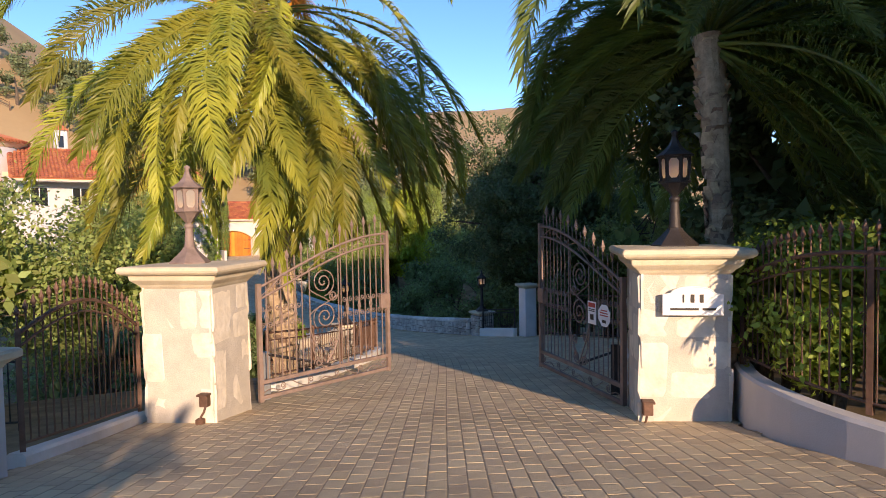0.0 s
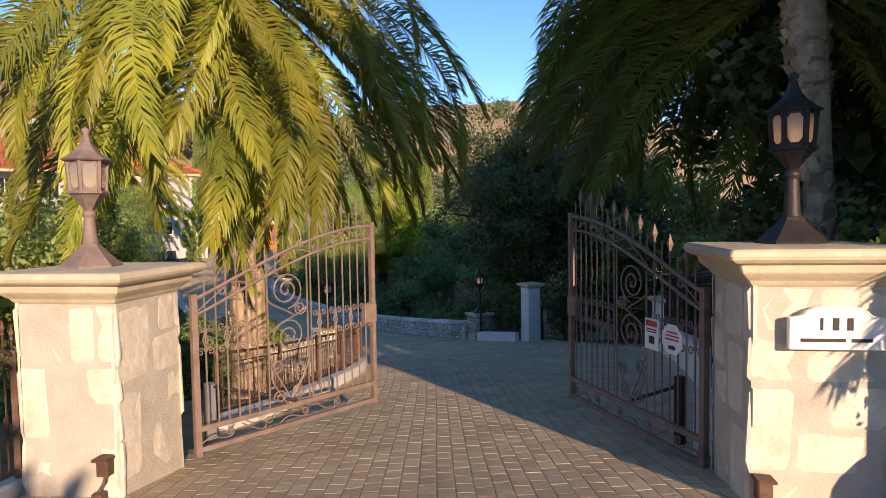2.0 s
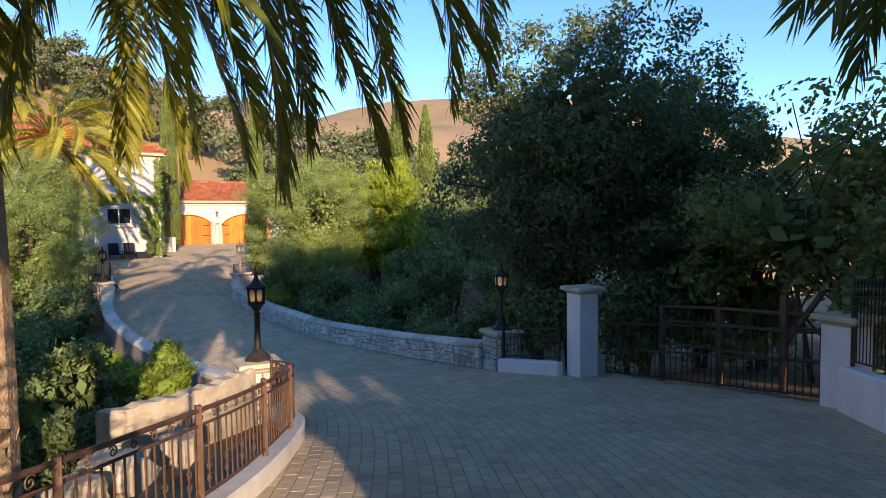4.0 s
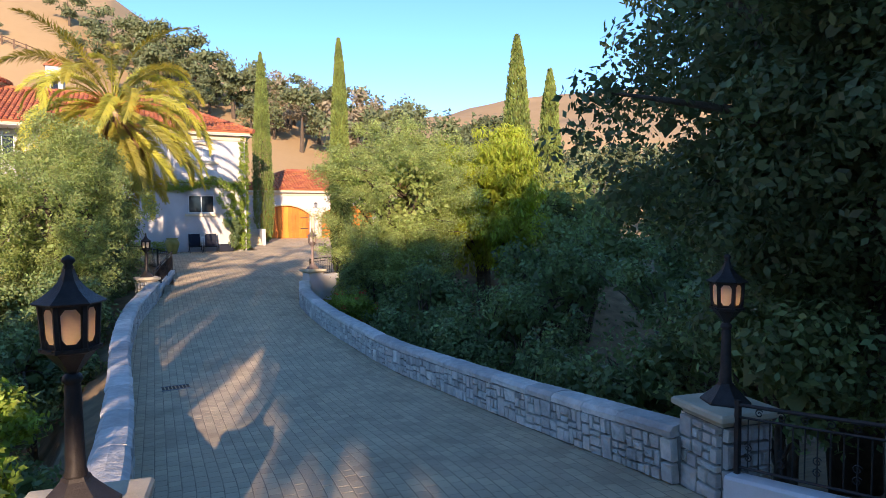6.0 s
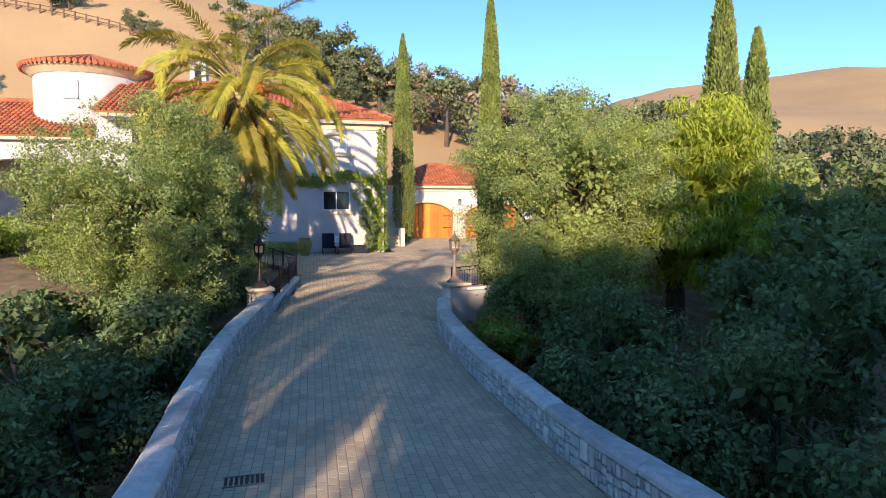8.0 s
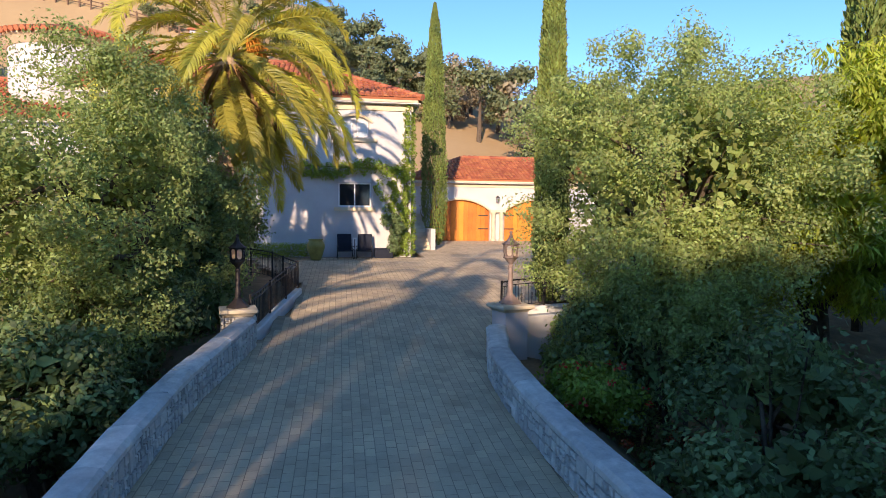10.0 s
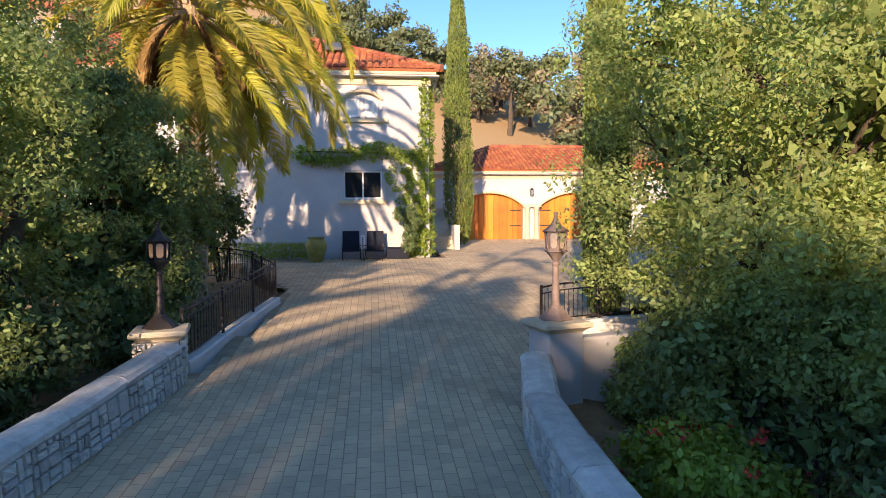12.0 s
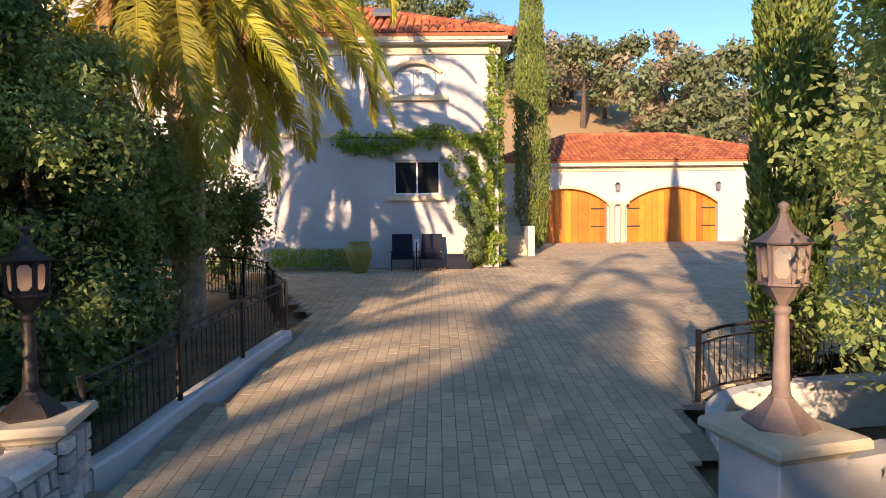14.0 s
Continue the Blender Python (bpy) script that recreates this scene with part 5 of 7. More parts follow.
wall_with_holes(house, "back_wall", 7.5, 15.9, BASE, 6.25, HOUSE_Y + 10.5, 0.3, [])
hip_roof(house, 1.5, 15.9, HOUSE_Y, HOUSE_Y + 10.8, 6.42, 2.75, singles=280, gable_w=True)
part("cornice", Geo().box(7.5, 15.98, HOUSE_Y - 0.07, HOUSE_Y, 5.86, 6.16), TRIM, house)
part("floor_band", Geo().box(7.5, 15.95, HOUSE_Y - 0.06, HOUSE_Y, 3.18, 3.34), TRIM, house)
sash_window(house, *low_win, HOUSE_Y)
part("window_sill", Geo().box(12.25, 14.2, HOUSE_Y - 0.14, HOUSE_Y, 1.10, 1.26), TRIM, house)
surround = Geo()
for a, b, c, d in ((12.33, 12.45, 1.26, 2.52), (13.98, 14.10, 1.26, 2.52), (12.33, 14.10, 2.42, 2.54)):
    surround.box(a, b, HOUSE_Y - 0.05, HOUSE_Y + 0.02, c, d)
part("window_surround", surround, STUCCO, house)
# the arched upper window: two small casements under a blind arch
part("blind_panel", Geo().box(12.45, 13.98, HOUSE_Y + 0.16, HOUSE_Y + 0.2, 4.55, 5.62), STUCCO, house)
for x0 in (12.62, 13.36):
    sash_window(house, x0 - 0.03, x0 + 0.49, 4.58, 5.32, HOUSE_Y + 0.04, panes=1, glass=BLIND)
part("arch_trim", Geo().tube([(x, HOUSE_Y - 0.02, z) for x, z in arch_points(12.38, 14.05, 5.28, 0.36)], 0.07, 6), TRIM, house)
part("window_sill", Geo().box(12.2, 14.25, HOUSE_Y - 0.16, HOUSE_Y, 4.36, 4.52), TRIM, house)
part("skylight", Geo().box(-0.35, 0.35, -0.5, 0.5, 0.0, 0.12, pose(12.0, 58.7, 7.95, 26, 0, 0)), GALV, house)

# link wing, porch wing and turret
wing = thing("house_wing", "white stucco porch wing with arches and a round turret", "house")
arches = [(-11.5, -8.2, 0.5, 3.9, 0.7), (-6.2, -1.5, 0.5, 4.1, 0.95)]
wall_with_holes(wing, "porch_wall", -14, 3.0, -1.0, 5.1, 58.6, 0.4, arches)
wall_with_holes(wing, "inner_wall", -14, 3.0, -1.0, 5.1, 62.5, 0.3, [(-5.2, -3.6, 0.6, 2.9)])
part("porch_floor", Geo().box(-14, 3.0, 58.2, 62.5, -1.2, 0.45), CAST, wing)
part("inner_door", Geo().box(-5.2, -3.6, 62.55, 62.62, 0.6, 2.9), GLASS, wing)
for x in (-7.7, -7.2, -6.6):
    part("column", Geo().turned([(0.2, 0.45), (0.2, 0.6), (0.15, 0.66), (0.13, 2.7), (0.19, 2.85), (0.19, 3.0)], 14, pose(x, 58.55, 0)), STUCCO, wing, smooth=True)
hip_roof(wing, -14, 4.5, 58.6, 68.0, 5.35, 2.6, tiles=("s",))
wall_with_holes(wing, "upper_wall", 0.5, 7.6, -1.0, 6.9, 57.6, 0.3, [(2.2, 3.4, 4.3, 5.8), (5.0, 6.2, 4.3, 5.8)])
for x0 in (2.2, 5.0):
    sash_window(wing, x0, x0 + 1.2, 4.3, 5.8, 57.6)
part("cornice", Geo().box(0.5, 7.6, 57.5, 57.6, 6.6, 6.9), TRIM, wing)
part("turret_wall", Geo().turned([(3.05, 5.0), (3.05, 9.5)], 40, pose(-1.2, 62.6, 0)), STUCCO, wing, smooth=True)
part("turret_cornice", Geo().turned([(3.1, 9.1), (3.45, 9.4), (3.55, 9.45), (3.55, 9.6), (3.1, 9.62)], 40, pose(-1.2, 62.6, 0)), TRIM, wing)
sash_window(wing, -1.75, -0.95, 7.6, 8.6, 59.44, panes=1, glass=BLIND)
turret_roof = part("turret_roof", Geo().turned([(3.65, 9.58), (0.05, 10.78)], 40, pose(-1.2, 62.6, 0)), ROOF, wing)
for k in range(72):
    a = 2 * math.pi * k / 72
    d = np.array((math.cos(a), math.sin(a)))
    part("roof_tile", Geo().tube([(-1.2 + d[0] * r, 62.6 + d[1] * r, z) for r, z in ((3.75, 9.58), (2.6, 10.0), (1.3, 10.42), (0.1, 10.8))], (0.15, 0.11, 0.06, 0.02), 6), ROOF, turret_roof)
part("rail_band", Geo().box(-14, 3.0, 58.1, 58.2, 0.45, 0.62), WHITE, wing)
chimney = thing("chimney", "white stucco chimney with a small tiled hood", "chimney")
part("chimney_shaft", Geo().box(4.3, 5.3, 63.3, 64.3, 7.0, 11.1, bevel=0.02), STUCCO, chimney)
part("niche", Geo().box(4.6, 5.0, 63.27, 63.3, 9.6, 10.6), GLASS, chimney)
part("hood", Geo().turned([(0.85, 11.1), (0.8, 11.2), (0.1, 11.7)], 4, pose(4.8, 63.8, 0, 0, 0, 45)), ROOF, chimney)

# garage
GY0 = 66.9
garage = thing("garage", "low white stucco garage with two arched orange doors", "garage")
doors = [(18.35, 22.4, -1.0, 2.05, 0.72), (23.4, 28.0, -1.0, 2.08, 0.78)]
wall_with_holes(garage, "front_wall", 17.2, 31.5, -1.2, 3.2, GY0, 0.35, doors)
wall_with_holes(garage, "side_wall", 0, 8, -1.2, 3.2, 0, 0.3, []).matrix_basis = pose(31.5, GY0 + 0.35, 0, 0, 0, 90)
wall_with_holes(garage, "back_wall", 17.2, 31.5, -1.2, 3.2, GY0 + 8, 0.3, [])
hip_roof(garage, 17.2, 31.5, GY0, GY0 + 8.3, 3.35, 1.85)
part("cornice", Geo().box(17.2, 31.55, GY0 - 0.06, GY0, 2.86, 3.14), TRIM, garage)
for x0, x1, _, z1, rise in doors:
    door = part("garage_door", Geo().box(x0, x1, GY0 + 0.26, GY0 + 0.30, -1.0, z1), DOOR_WOOD, garage, "orange stained wooden carriage door")
    n = 14
    for i in range(n):
        a, b = x0 + (x1 - x0) * i / n, x0 + (x1 - x0) * (i + 1) / n
        part("board", Geo().box(a + 0.008, b - 0.008, GY0 + 0.225, GY0 + 0.26, -0.72, z1 - 0.02), DOOR_WOOD, door)
    mid = (x0 + x1) / 2
    part("meeting_strip", Geo().box(mid - 0.05, mid + 0.05, GY0 + 0.19, GY0 + 0.226, -0.72, z1 - 0.02), DOOR_WOOD, door)
    for z in (0.1, 1.0):
        part("strap_hinge", Geo().box(x0 + 0.06, x0 + 0.75, GY0 + 0.20, GY0 + 0.224, z - 0.035, z + 0.035), DARK_IRON, door)
        part("strap_hinge", Geo().box(x1 - 0.75, x1 - 0.06, GY0 + 0.20, GY0 + 0.224, z - 0.035, z + 0.035), DARK_IRON, door)
    part("arch_trim", Geo().tube([(x, GY0 - 0.02, z) for x, z in [(x0 - 0.02, z1 - rise)] + arch_points(x0 - 0.02, x1 + 0.02, z1 - rise, rise + 0.02)], 0.075, 6), TRIM, garage)
for x in (22.62, 23.18):
    part("pier", Geo().turned([(0.2, -0.9), (0.2, -0.6), (0.15, -0.55), (0.14, 1.05), (0.2, 1.15), (0.22, 1.25)], 12, pose(x, GY0 - 0.12, 0)), CAST, garage, smooth=True)
part("pier_capital", Geo().box(22.35, 23.45, GY0 - 0.3, GY0, 1.2, 1.36, bevel=0.02), CAST, garage)
part("round_vent", Geo().turned([(0.28, 0), (0.28, 0.05), (0.2, 0.06)], 18, pose(29.9, GY0, 1.55, 90, 0, 0)), GALV, garage)
sconce(22.9, GY0, 1.95)
sconce(27.95, GY0, 1.95)

# stairs beside the house
stairs = thing("garden_stairs", "shaded stone garden steps between house and garage", "stairs")
for i in range(11):
    part("step", Geo().box(16.25, 17.35, 60.0 + i * 0.32, 60.0 + (i + 1) * 0.32 + 0.02, -1.2, -0.88 + 0.175 * (i + 1)), CAST, stairs)
part("cheek_wall", Geo().box(17.35, 17.6, 59.6, 66.8, -1.2, 0.2), STUCCO, stairs)
part("landing", Geo().box(16.25, 17.35, 63.54, 66.85, -1.2, 1.06), CAST, stairs)

# terrace furniture
def sling_chair(x, y, yaw):
    t = thing("sling_chair", "dark navy folding sling chair on the paved court", "chair", pose(x, y, zroad(x, y), 0, 0, yaw), "chairs by the house wall")
    part("backrest", Geo().box(-0.33, 0.33, -0.02, 0.02, 0.0, 0.85, pose(0, 0.18, 0.32, -18, 0, 0)), NAVY, t)
    part("seat", Geo().box(-0.33, 0.33, -0.5, 0.2, 0.34, 0.38, pose(0, 0, 0, -6, 0, 0)), NAVY, t)
    for sx in (-0.35, 0.35):
        part("leg", Geo().tube([(sx, -0.5, 0.0), (sx, 0.15, 0.5)], 0.018, 5), DARK_IRON, t)
        part("leg", Geo().tube([(sx, 0.3, 0.0), (sx, -0.35, 0.45)], 0.018, 5), DARK_IRON, t)
        part("armrest", Geo().box(sx - 0.03, sx + 0.03, -0.35, 0.25, 0.56, 0.59), WOOD, t)


sling_chair(12.75, 55.6, 4)
sling_chair(13.65, 55.6, -5)
bench = thing("storage_box", "low dark storage box against the white wall", "box", pose(14.55, 55.85, zroad(14.5, 55.8)))
part("box_body", Geo().box(-0.42, 0.42, -0.25, 0.25, 0.0, 0.42, bevel=0.02), NAVY, bench)
part("lid", Geo().box(-0.44, 0.44, -0.27, 0.27, 0.42, 0.46, bevel=0.01), NAVY, bench)
towel = thing("white_towel", "white towel hung over a small stand between chairs", "towel", pose(13.2, 55.5, zroad(13.2, 55.5)))
part("cloth", Geo().box(-0.09, 0.09, -0.06, 0.02, 0.42, 0.98, pose(0, 0, 0, -8, 0, 0)), WHITE, towel)
part("stand", Geo().tube([(0, 0, 0), (0, -0.02, 0.9)], 0.02, 6), DARK_IRON, towel)
urn = thing("garden_urn", "large yellow-green glazed garden urn by the hedge", "urn", pose(11.45, 55.05, zroad(11.4, 55.0)))
part("vessel", Geo().turned([(0.2, 0.0), (0.24, 0.04), (0.33, 0.3), (0.40, 0.55), (0.41, 0.68), (0.33, 0.84), (0.29, 0.88), (0.34, 0.93), (0.33, 0.96), (0.25, 0.93), (0.22, 0.8)], 22), URN, urn, smooth=True)
for a in (0.5, 2.6, 4.7):
    part("handle_ring", Geo().tube([(0.40 * math.cos(a) + 0.05 * math.cos(q) * -math.sin(a), 0.40 * math.sin(a) + 0.05 * math.cos(q) * math.cos(a), 0.62 + 0.06 * math.sin(q)) for q in np.linspace(0, 2 * math.pi, 12)], 0.014, 5), URN, urn)

# gazebo and small house on the hill
gazebo = thing("hill_gazebo", "small dark red gazebo on the dry hillside", "gazebo", pose(28.0, 112, float(land(28.0, 112))))
for a in range(6):
    part("post", Geo().tube([(2 * math.cos(a * 1.047), 2 * math.sin(a * 1.047), -0.5), (2 * math.cos(a * 1.047), 2 * math.sin(a * 1.047), 2.3)], 0.09, 6), WOOD, gazebo)
part("gazebo_roof", Geo().turned([(2.6, 2.2), (2.5, 2.35), (0.3, 3.6), (0.05, 3.9)], 6), TERRACOTTA, gazebo)
part("deck", Geo().turned([(2.3, -1.0), (2.3, 0.0)], 12), WOOD, gazebo)
hill_house = thing("hill_house", "small white house high on the dry hill", "house", pose(-33, 190, float(land(-33, 190)) - 0.5))
part("wall", Geo().box(-4, 4, -3, 3, 0, 4), STUCCO, hill_house)
slab(hill_house, "roof_slope", [(-4.5, -3.5, 3.9), (4.5, -3.5, 3.9), (4.5, 0, 5.6), (-4.5, 0, 5.6)], 0.2, TERRACOTTA)
slab(hill_house, "roof_slope", [(4.5, 3.5, 3.9), (-4.5, 3.5, 3.9), (-4.5, 0, 5.6), (4.5, 0, 5.6)], 0.2, TERRACOTTA)
part("window", Geo().box(-1, 1, -3.05, -3.0, 1.2, 2.6), GLASS, hill_house)

# ---------- plants ----------


def unit_vectors(rng, n):
    v = rng.normal(size=(n, 3))
    return v / np.linalg.norm(v, axis=1)[:, None]


def leaf_cloud(geo, rng, centres, radii, per, size, slim=0.4, up=0.12, hang=0.0):
    """Leaves scattered in clumps."""
    k = len(centres)
    c = np.repeat(np.asarray(centres, float), per, 0)
    r = np.repeat(np.asarray(radii, float), per)
    d = unit_vectors(rng, k * per)
    rad = rng.random(k * per) ** 0.3
    base = c + d * (r * rad)[:, None] * np.array((1, 1, 0.8))
    out = d + unit_vectors(rng, k * per) * 0.5 + np.array((0, 0, up))
    out /= np.linalg.norm(out, axis=1)[:, None]
    aim = unit_vectors(rng, k * per) + d * 0.5
    aim[:, 2] -= hang
    aim -= out * (aim * out).sum(1)[:, None] * 0.85
    aim /= np.linalg.norm(aim, axis=1)[:, None]
    ln = size * rng.uniform(0.6, 1.35, k * per)
    side = np.cross(aim, out)
    side /= np.linalg.norm(side, axis=1)[:, None] + 1e-9
    geo.leaves(base, aim * ln[:, None], side * (ln * slim * 0.5)[:, None])


def crown_clumps(rng, n, rx, ry, rz, base=0.45, clump=(0.4, 0.9)):
    """Clump centres on and within an uneven ellipsoid about the origin."""
    k = max(10, n // 11)
    heart = unit_vectors(rng, k)
    heart[:, 2] = heart[:, 2] * 0.95 + 0.05
    heart *= rng.uniform(0.42, 0.86, k)[:, None]
    size = rng.uniform(0.14, 0.27, k)
    pick = rng.integers(k, size=n)
    d = unit_vectors(rng, n)
    d[:, 2] = d[:, 2] * 0.8 + 0.15
    where = heart[pick] + d * (size[pick] * (0.55 + 0.45 * rng.random(n)))[:, None]
    stray = rng.random(n) < 0.1
    e = unit_vectors(rng, n)
    where[stray] = (e * (base + (0.84 - base) * rng.random(n) ** 0.5)[:, None])[stray]
    return where * (rx, ry, rz), rng.uniform(*clump, n) * np.where(stray, 0.8, 0.85)


def broad_tree(name, label, x, y, z_base, z_mid, r, rz, mat, seed, clumps=260, per=130, size=0.15, slim=0.55, hang=0.0, trunk=0.22, clump=(0.35, 0.85), category="tree", group="", stems=3, clear=()):
    """A tree or shrub: tapered trunk, limbs and a crown of small leaves in uneven clumps. clear: upright columns (x, y, radius) from which it is cut back."""
    rng = np.random.default_rng(seed)
    t = thing(name, label, category, pose(x, y, 0), group)
    c, rad = crown_clumps(rng, clumps, r, r, rz, clump=clump)
    c[:, 2] += z_mid
    c[:, 2] = np.maximum(c[:, 2], z_base + 0.2)
    for cx, cy, cr in clear:
        keep = np.hypot(c[:, 0] + x - cx, c[:, 1] + y - cy) > cr + rad
        c, rad = c[keep], rad[keep]
    wood = Geo()
    for s in range(stems):
        a = rng.uniform(0, 6.28)
        lean = np.array((math.cos(a), math.sin(a), 0)) * r * 0.35
        foot = np.array((0, 0, z_base - 0.5)) + lean * 0.12
        top = np.array((0, 0, z_mid + rz * 0.25)) + lean
        path = [foot + (top - foot) * q + np.array((math.sin(3 * q + s), math.cos(4 * q + s), 0)) * 0.12 * r * q * (1 - q) for q in np.linspace(0, 1, 7)]
        wood.tube(path, np.linspace(trunk, trunk * 0.3, 7), 8)
        for j in range(9):
            end = c[rng.integers(len(c))]
            q = rng.uniform(0.35, 0.95)
            start = foot + (top - foot) * q
            bend = (start + end) / 2 + (0, 0, 0.12 * r)
            wood.tube([start, bend * 0.6 + (start + end) * 0.2, end], np.array((trunk * 0.4, trunk * 0.22, 0.012)), 5, cap=False)
    part("trunk", wood, BARK, t, smooth=True)
    geo = Geo()
    leaf_cloud(geo, rng, c, rad, per, size, slim, hang=hang)
    inner = c * (0.62, 0.62, 1.0)
    inner[:, 2] = z_mid + (c[:, 2] - z_mid) * 0.62
    leaf_cloud(geo, rng, inner, rad * 0.8, 5, size * 2.8, 0.6)
    part("crown", geo, mat, t, kind="stuff")
    return t


def cypress(x, y, height, r, label, seed, z=None, leaves=16000, size=0.2):
    rng = np.random.default_rng(seed)
    z = float(road(x, y)) if z is None else z
    t = thing("cypress", label, "tree", pose(x, y, z), "cypresses")
    part("trunk", Geo().tube([(0, 0, -0.5), (0, 0, height * 0.4), (0, 0, height * 0.9)], (0.16, 0.1, 0.02), 7), BARK, t)
    q = rng.random(leaves) ** 0.8
    prof = r * np.interp(q, (0, 0.04, 0.2, 0.5, 0.8, 0.93, 1.0), (0.55, 0.85, 1.0, 0.88, 0.55, 0.28, 0.03))
    a = rng.uniform(0, 2 * math.pi, leaves)
    lump = 1 + 0.10 * np.sin(5 * a + 11 * q) + 0.08 * np.sin(9 * a - 23 * q)
    rad = prof * lump * rng.uniform(0.72, 1.0, leaves)
    base = np.stack([rad * np.cos(a), rad * np.sin(a), q * height * 0.985], -1)
    aim = np.stack([0.35 * np.cos(a), 0.35 * np.sin(a), np.full(leaves, 1.0)], -1) + rng.normal(size=(leaves, 3)) * 0.22
    aim /= np.linalg.norm(aim, axis=1)[:, None]
    side = np.cross(aim, unit_vectors(rng, leaves))
    side /= np.linalg.norm(side, axis=1)[:, None]
    ln = size * rng.uniform(0.6, 1.3, leaves)
    part("crown", Geo().leaves(base, aim * ln[:, None], side * (ln * 0.2)[:, None]), CYPRESS_LEAF, t, kind="stuff")
    return t


def frond_mesh(launch, bend, length, seed, mat, name="frond", leaflets=190, width=0.52, droop=0.5, curl=1.25, bare=0.2):
    """A feather frond that starts at the origin towards +x, launched at an angle and bending down by another, with a tapered rib and folded leaflets."""
    rng = np.random.default_rng(seed)
    n = 26
    s = np.linspace(0, 1, n)
    ang = np.radians(launch) - np.radians(bend) * s**curl
    step = length / (n - 1)
    sway = 0.16 * np.sin(2.2 * s + seed)
    px = np.r_[0, np.cumsum(np.cos(ang[:-1]) * step)]
    pz = np.r_[0, np.cumsum(np.sin(ang[:-1]) * step)]
    path = np.stack([px, sway * s * length * 0.25, pz], -1)
    tang = np.gradient(path, axis=0)
    tang /= np.linalg.norm(tang, axis=1)[:, None]
    g = Geo()
    side0 = np.cross(tang, np.array((0.0, 0.0, 1.0)))
    bad = np.linalg.norm(side0, axis=1) < 0.2
    side0[bad] = (0, -1, 0)
    side0 /= np.linalg.norm(side0, axis=1)[:, None]
    over = np.cross(side0, tang)
    # the blade twists along its length
    twist = np.radians(rng.uniform(-38, 38)) * s
    side0, over = side0 * np.cos(twist)[:, None] + over * np.sin(twist)[:, None], over * np.cos(twist)[:, None] - side0 * np.sin(twist)[:, None]
    q = np.repeat(np.linspace(bare, 0.995, leaflets), 2) + rng.normal(0, 0.003, 2 * leaflets)
    hand = np.tile((1.0, -1.0), leaflets)
    pick = lambda arr: np.stack([np.interp(q, s, arr[:, i]) for i in range(3)], -1)
    p, t_, sd, ov = pick(path), pick(tang), pick(side0), pick(over)
    ln = width * np.interp(q, (bare, bare + 0.26, 0.68, 0.9, 1.0), (0.25, 0.85, 1.0, 0.78, 0.45)) * rng.uniform(0.78, 1.14, len(q))
    fwd = np.interp(q, (0, 0.8, 1), (0.45, 0.8, 2.0)) * rng.uniform(0.75, 1.3, len(q))
    rank = np.where(rng.random(len(q)) < 0.5, 0.5, 0.1)
    aim = sd * hand[:, None] + t_ * fwd[:, None] + ov * rank[:, None] + rng.normal(size=(len(q), 3)) * 0.13
    aim[:, 2] -= droop * 0.35
    aim /= np.linalg.norm(aim, axis=1)[:, None]
    mid = p + aim * (ln * 0.55)[:, None]
    tip_dir = aim + t_ * 0.25
    tip_dir[:, 2] -= droop
    tip_dir /= np.linalg.norm(tip_dir, axis=1)[:, None]
    tip = mid + tip_dir * (ln * 0.5)[:, None]
    flat = np.cross(aim, ov)
    flat /= np.linalg.norm(flat, axis=1)[:, None] + 1e-9
    rise = np.cross(flat, aim)
    lean = (np.radians(24) * hand + rng.normal(0, 0.3, len(q)))[:, None]
    flat = flat * np.cos(lean) + rise * np.sin(lean)
    w = 0.0145
    pts = np.stack([p - flat * w * 0.7, p + flat * w * 0.7, mid + flat * w, mid - flat * w, tip], 1).reshape(-1, 3)
    faces = []
    for k in range(len(q)):
        a = 5 * k
        faces += [(a, a + 1, a + 2, a + 3), (a + 3, a + 2, a + 4)]
    g.add(pts, faces)
    r = np.interp(s, (0, 0.1, 1), (0.05, 0.03, 0.006))
    g.tube(path, r, 5, cap=False)
    return g.mesh(name, mat), px[-1], pz[-1]


FROND_SETS = {}
FROND_CLASSES = ((80, 84), (68, 112), (55, 124), (41, 122), (27, 112), (13, 98), (-2, 84), (-18, 66), (-36, 48), (-56, 30))


def frond_set(length, key, mat, width=0.56, sag=1.0, bare=0.2):
    """Ten launch classes, three shapes each, shared between palms of a size."""
    if key not in FROND_SETS:
        FROND_SETS[key] = [[frond_mesh(launch, (bend + 9 * v - 6) * sag, length * (1.0 if i < 8 else 0.94), 7 * i + v, mat, width=width, curl=1.1 + 0.25 * v, bare=bare) for v in range(3)] for i, (launch, bend) in enumerate(FROND_CLASSES)]
    return FROND_SETS[key]


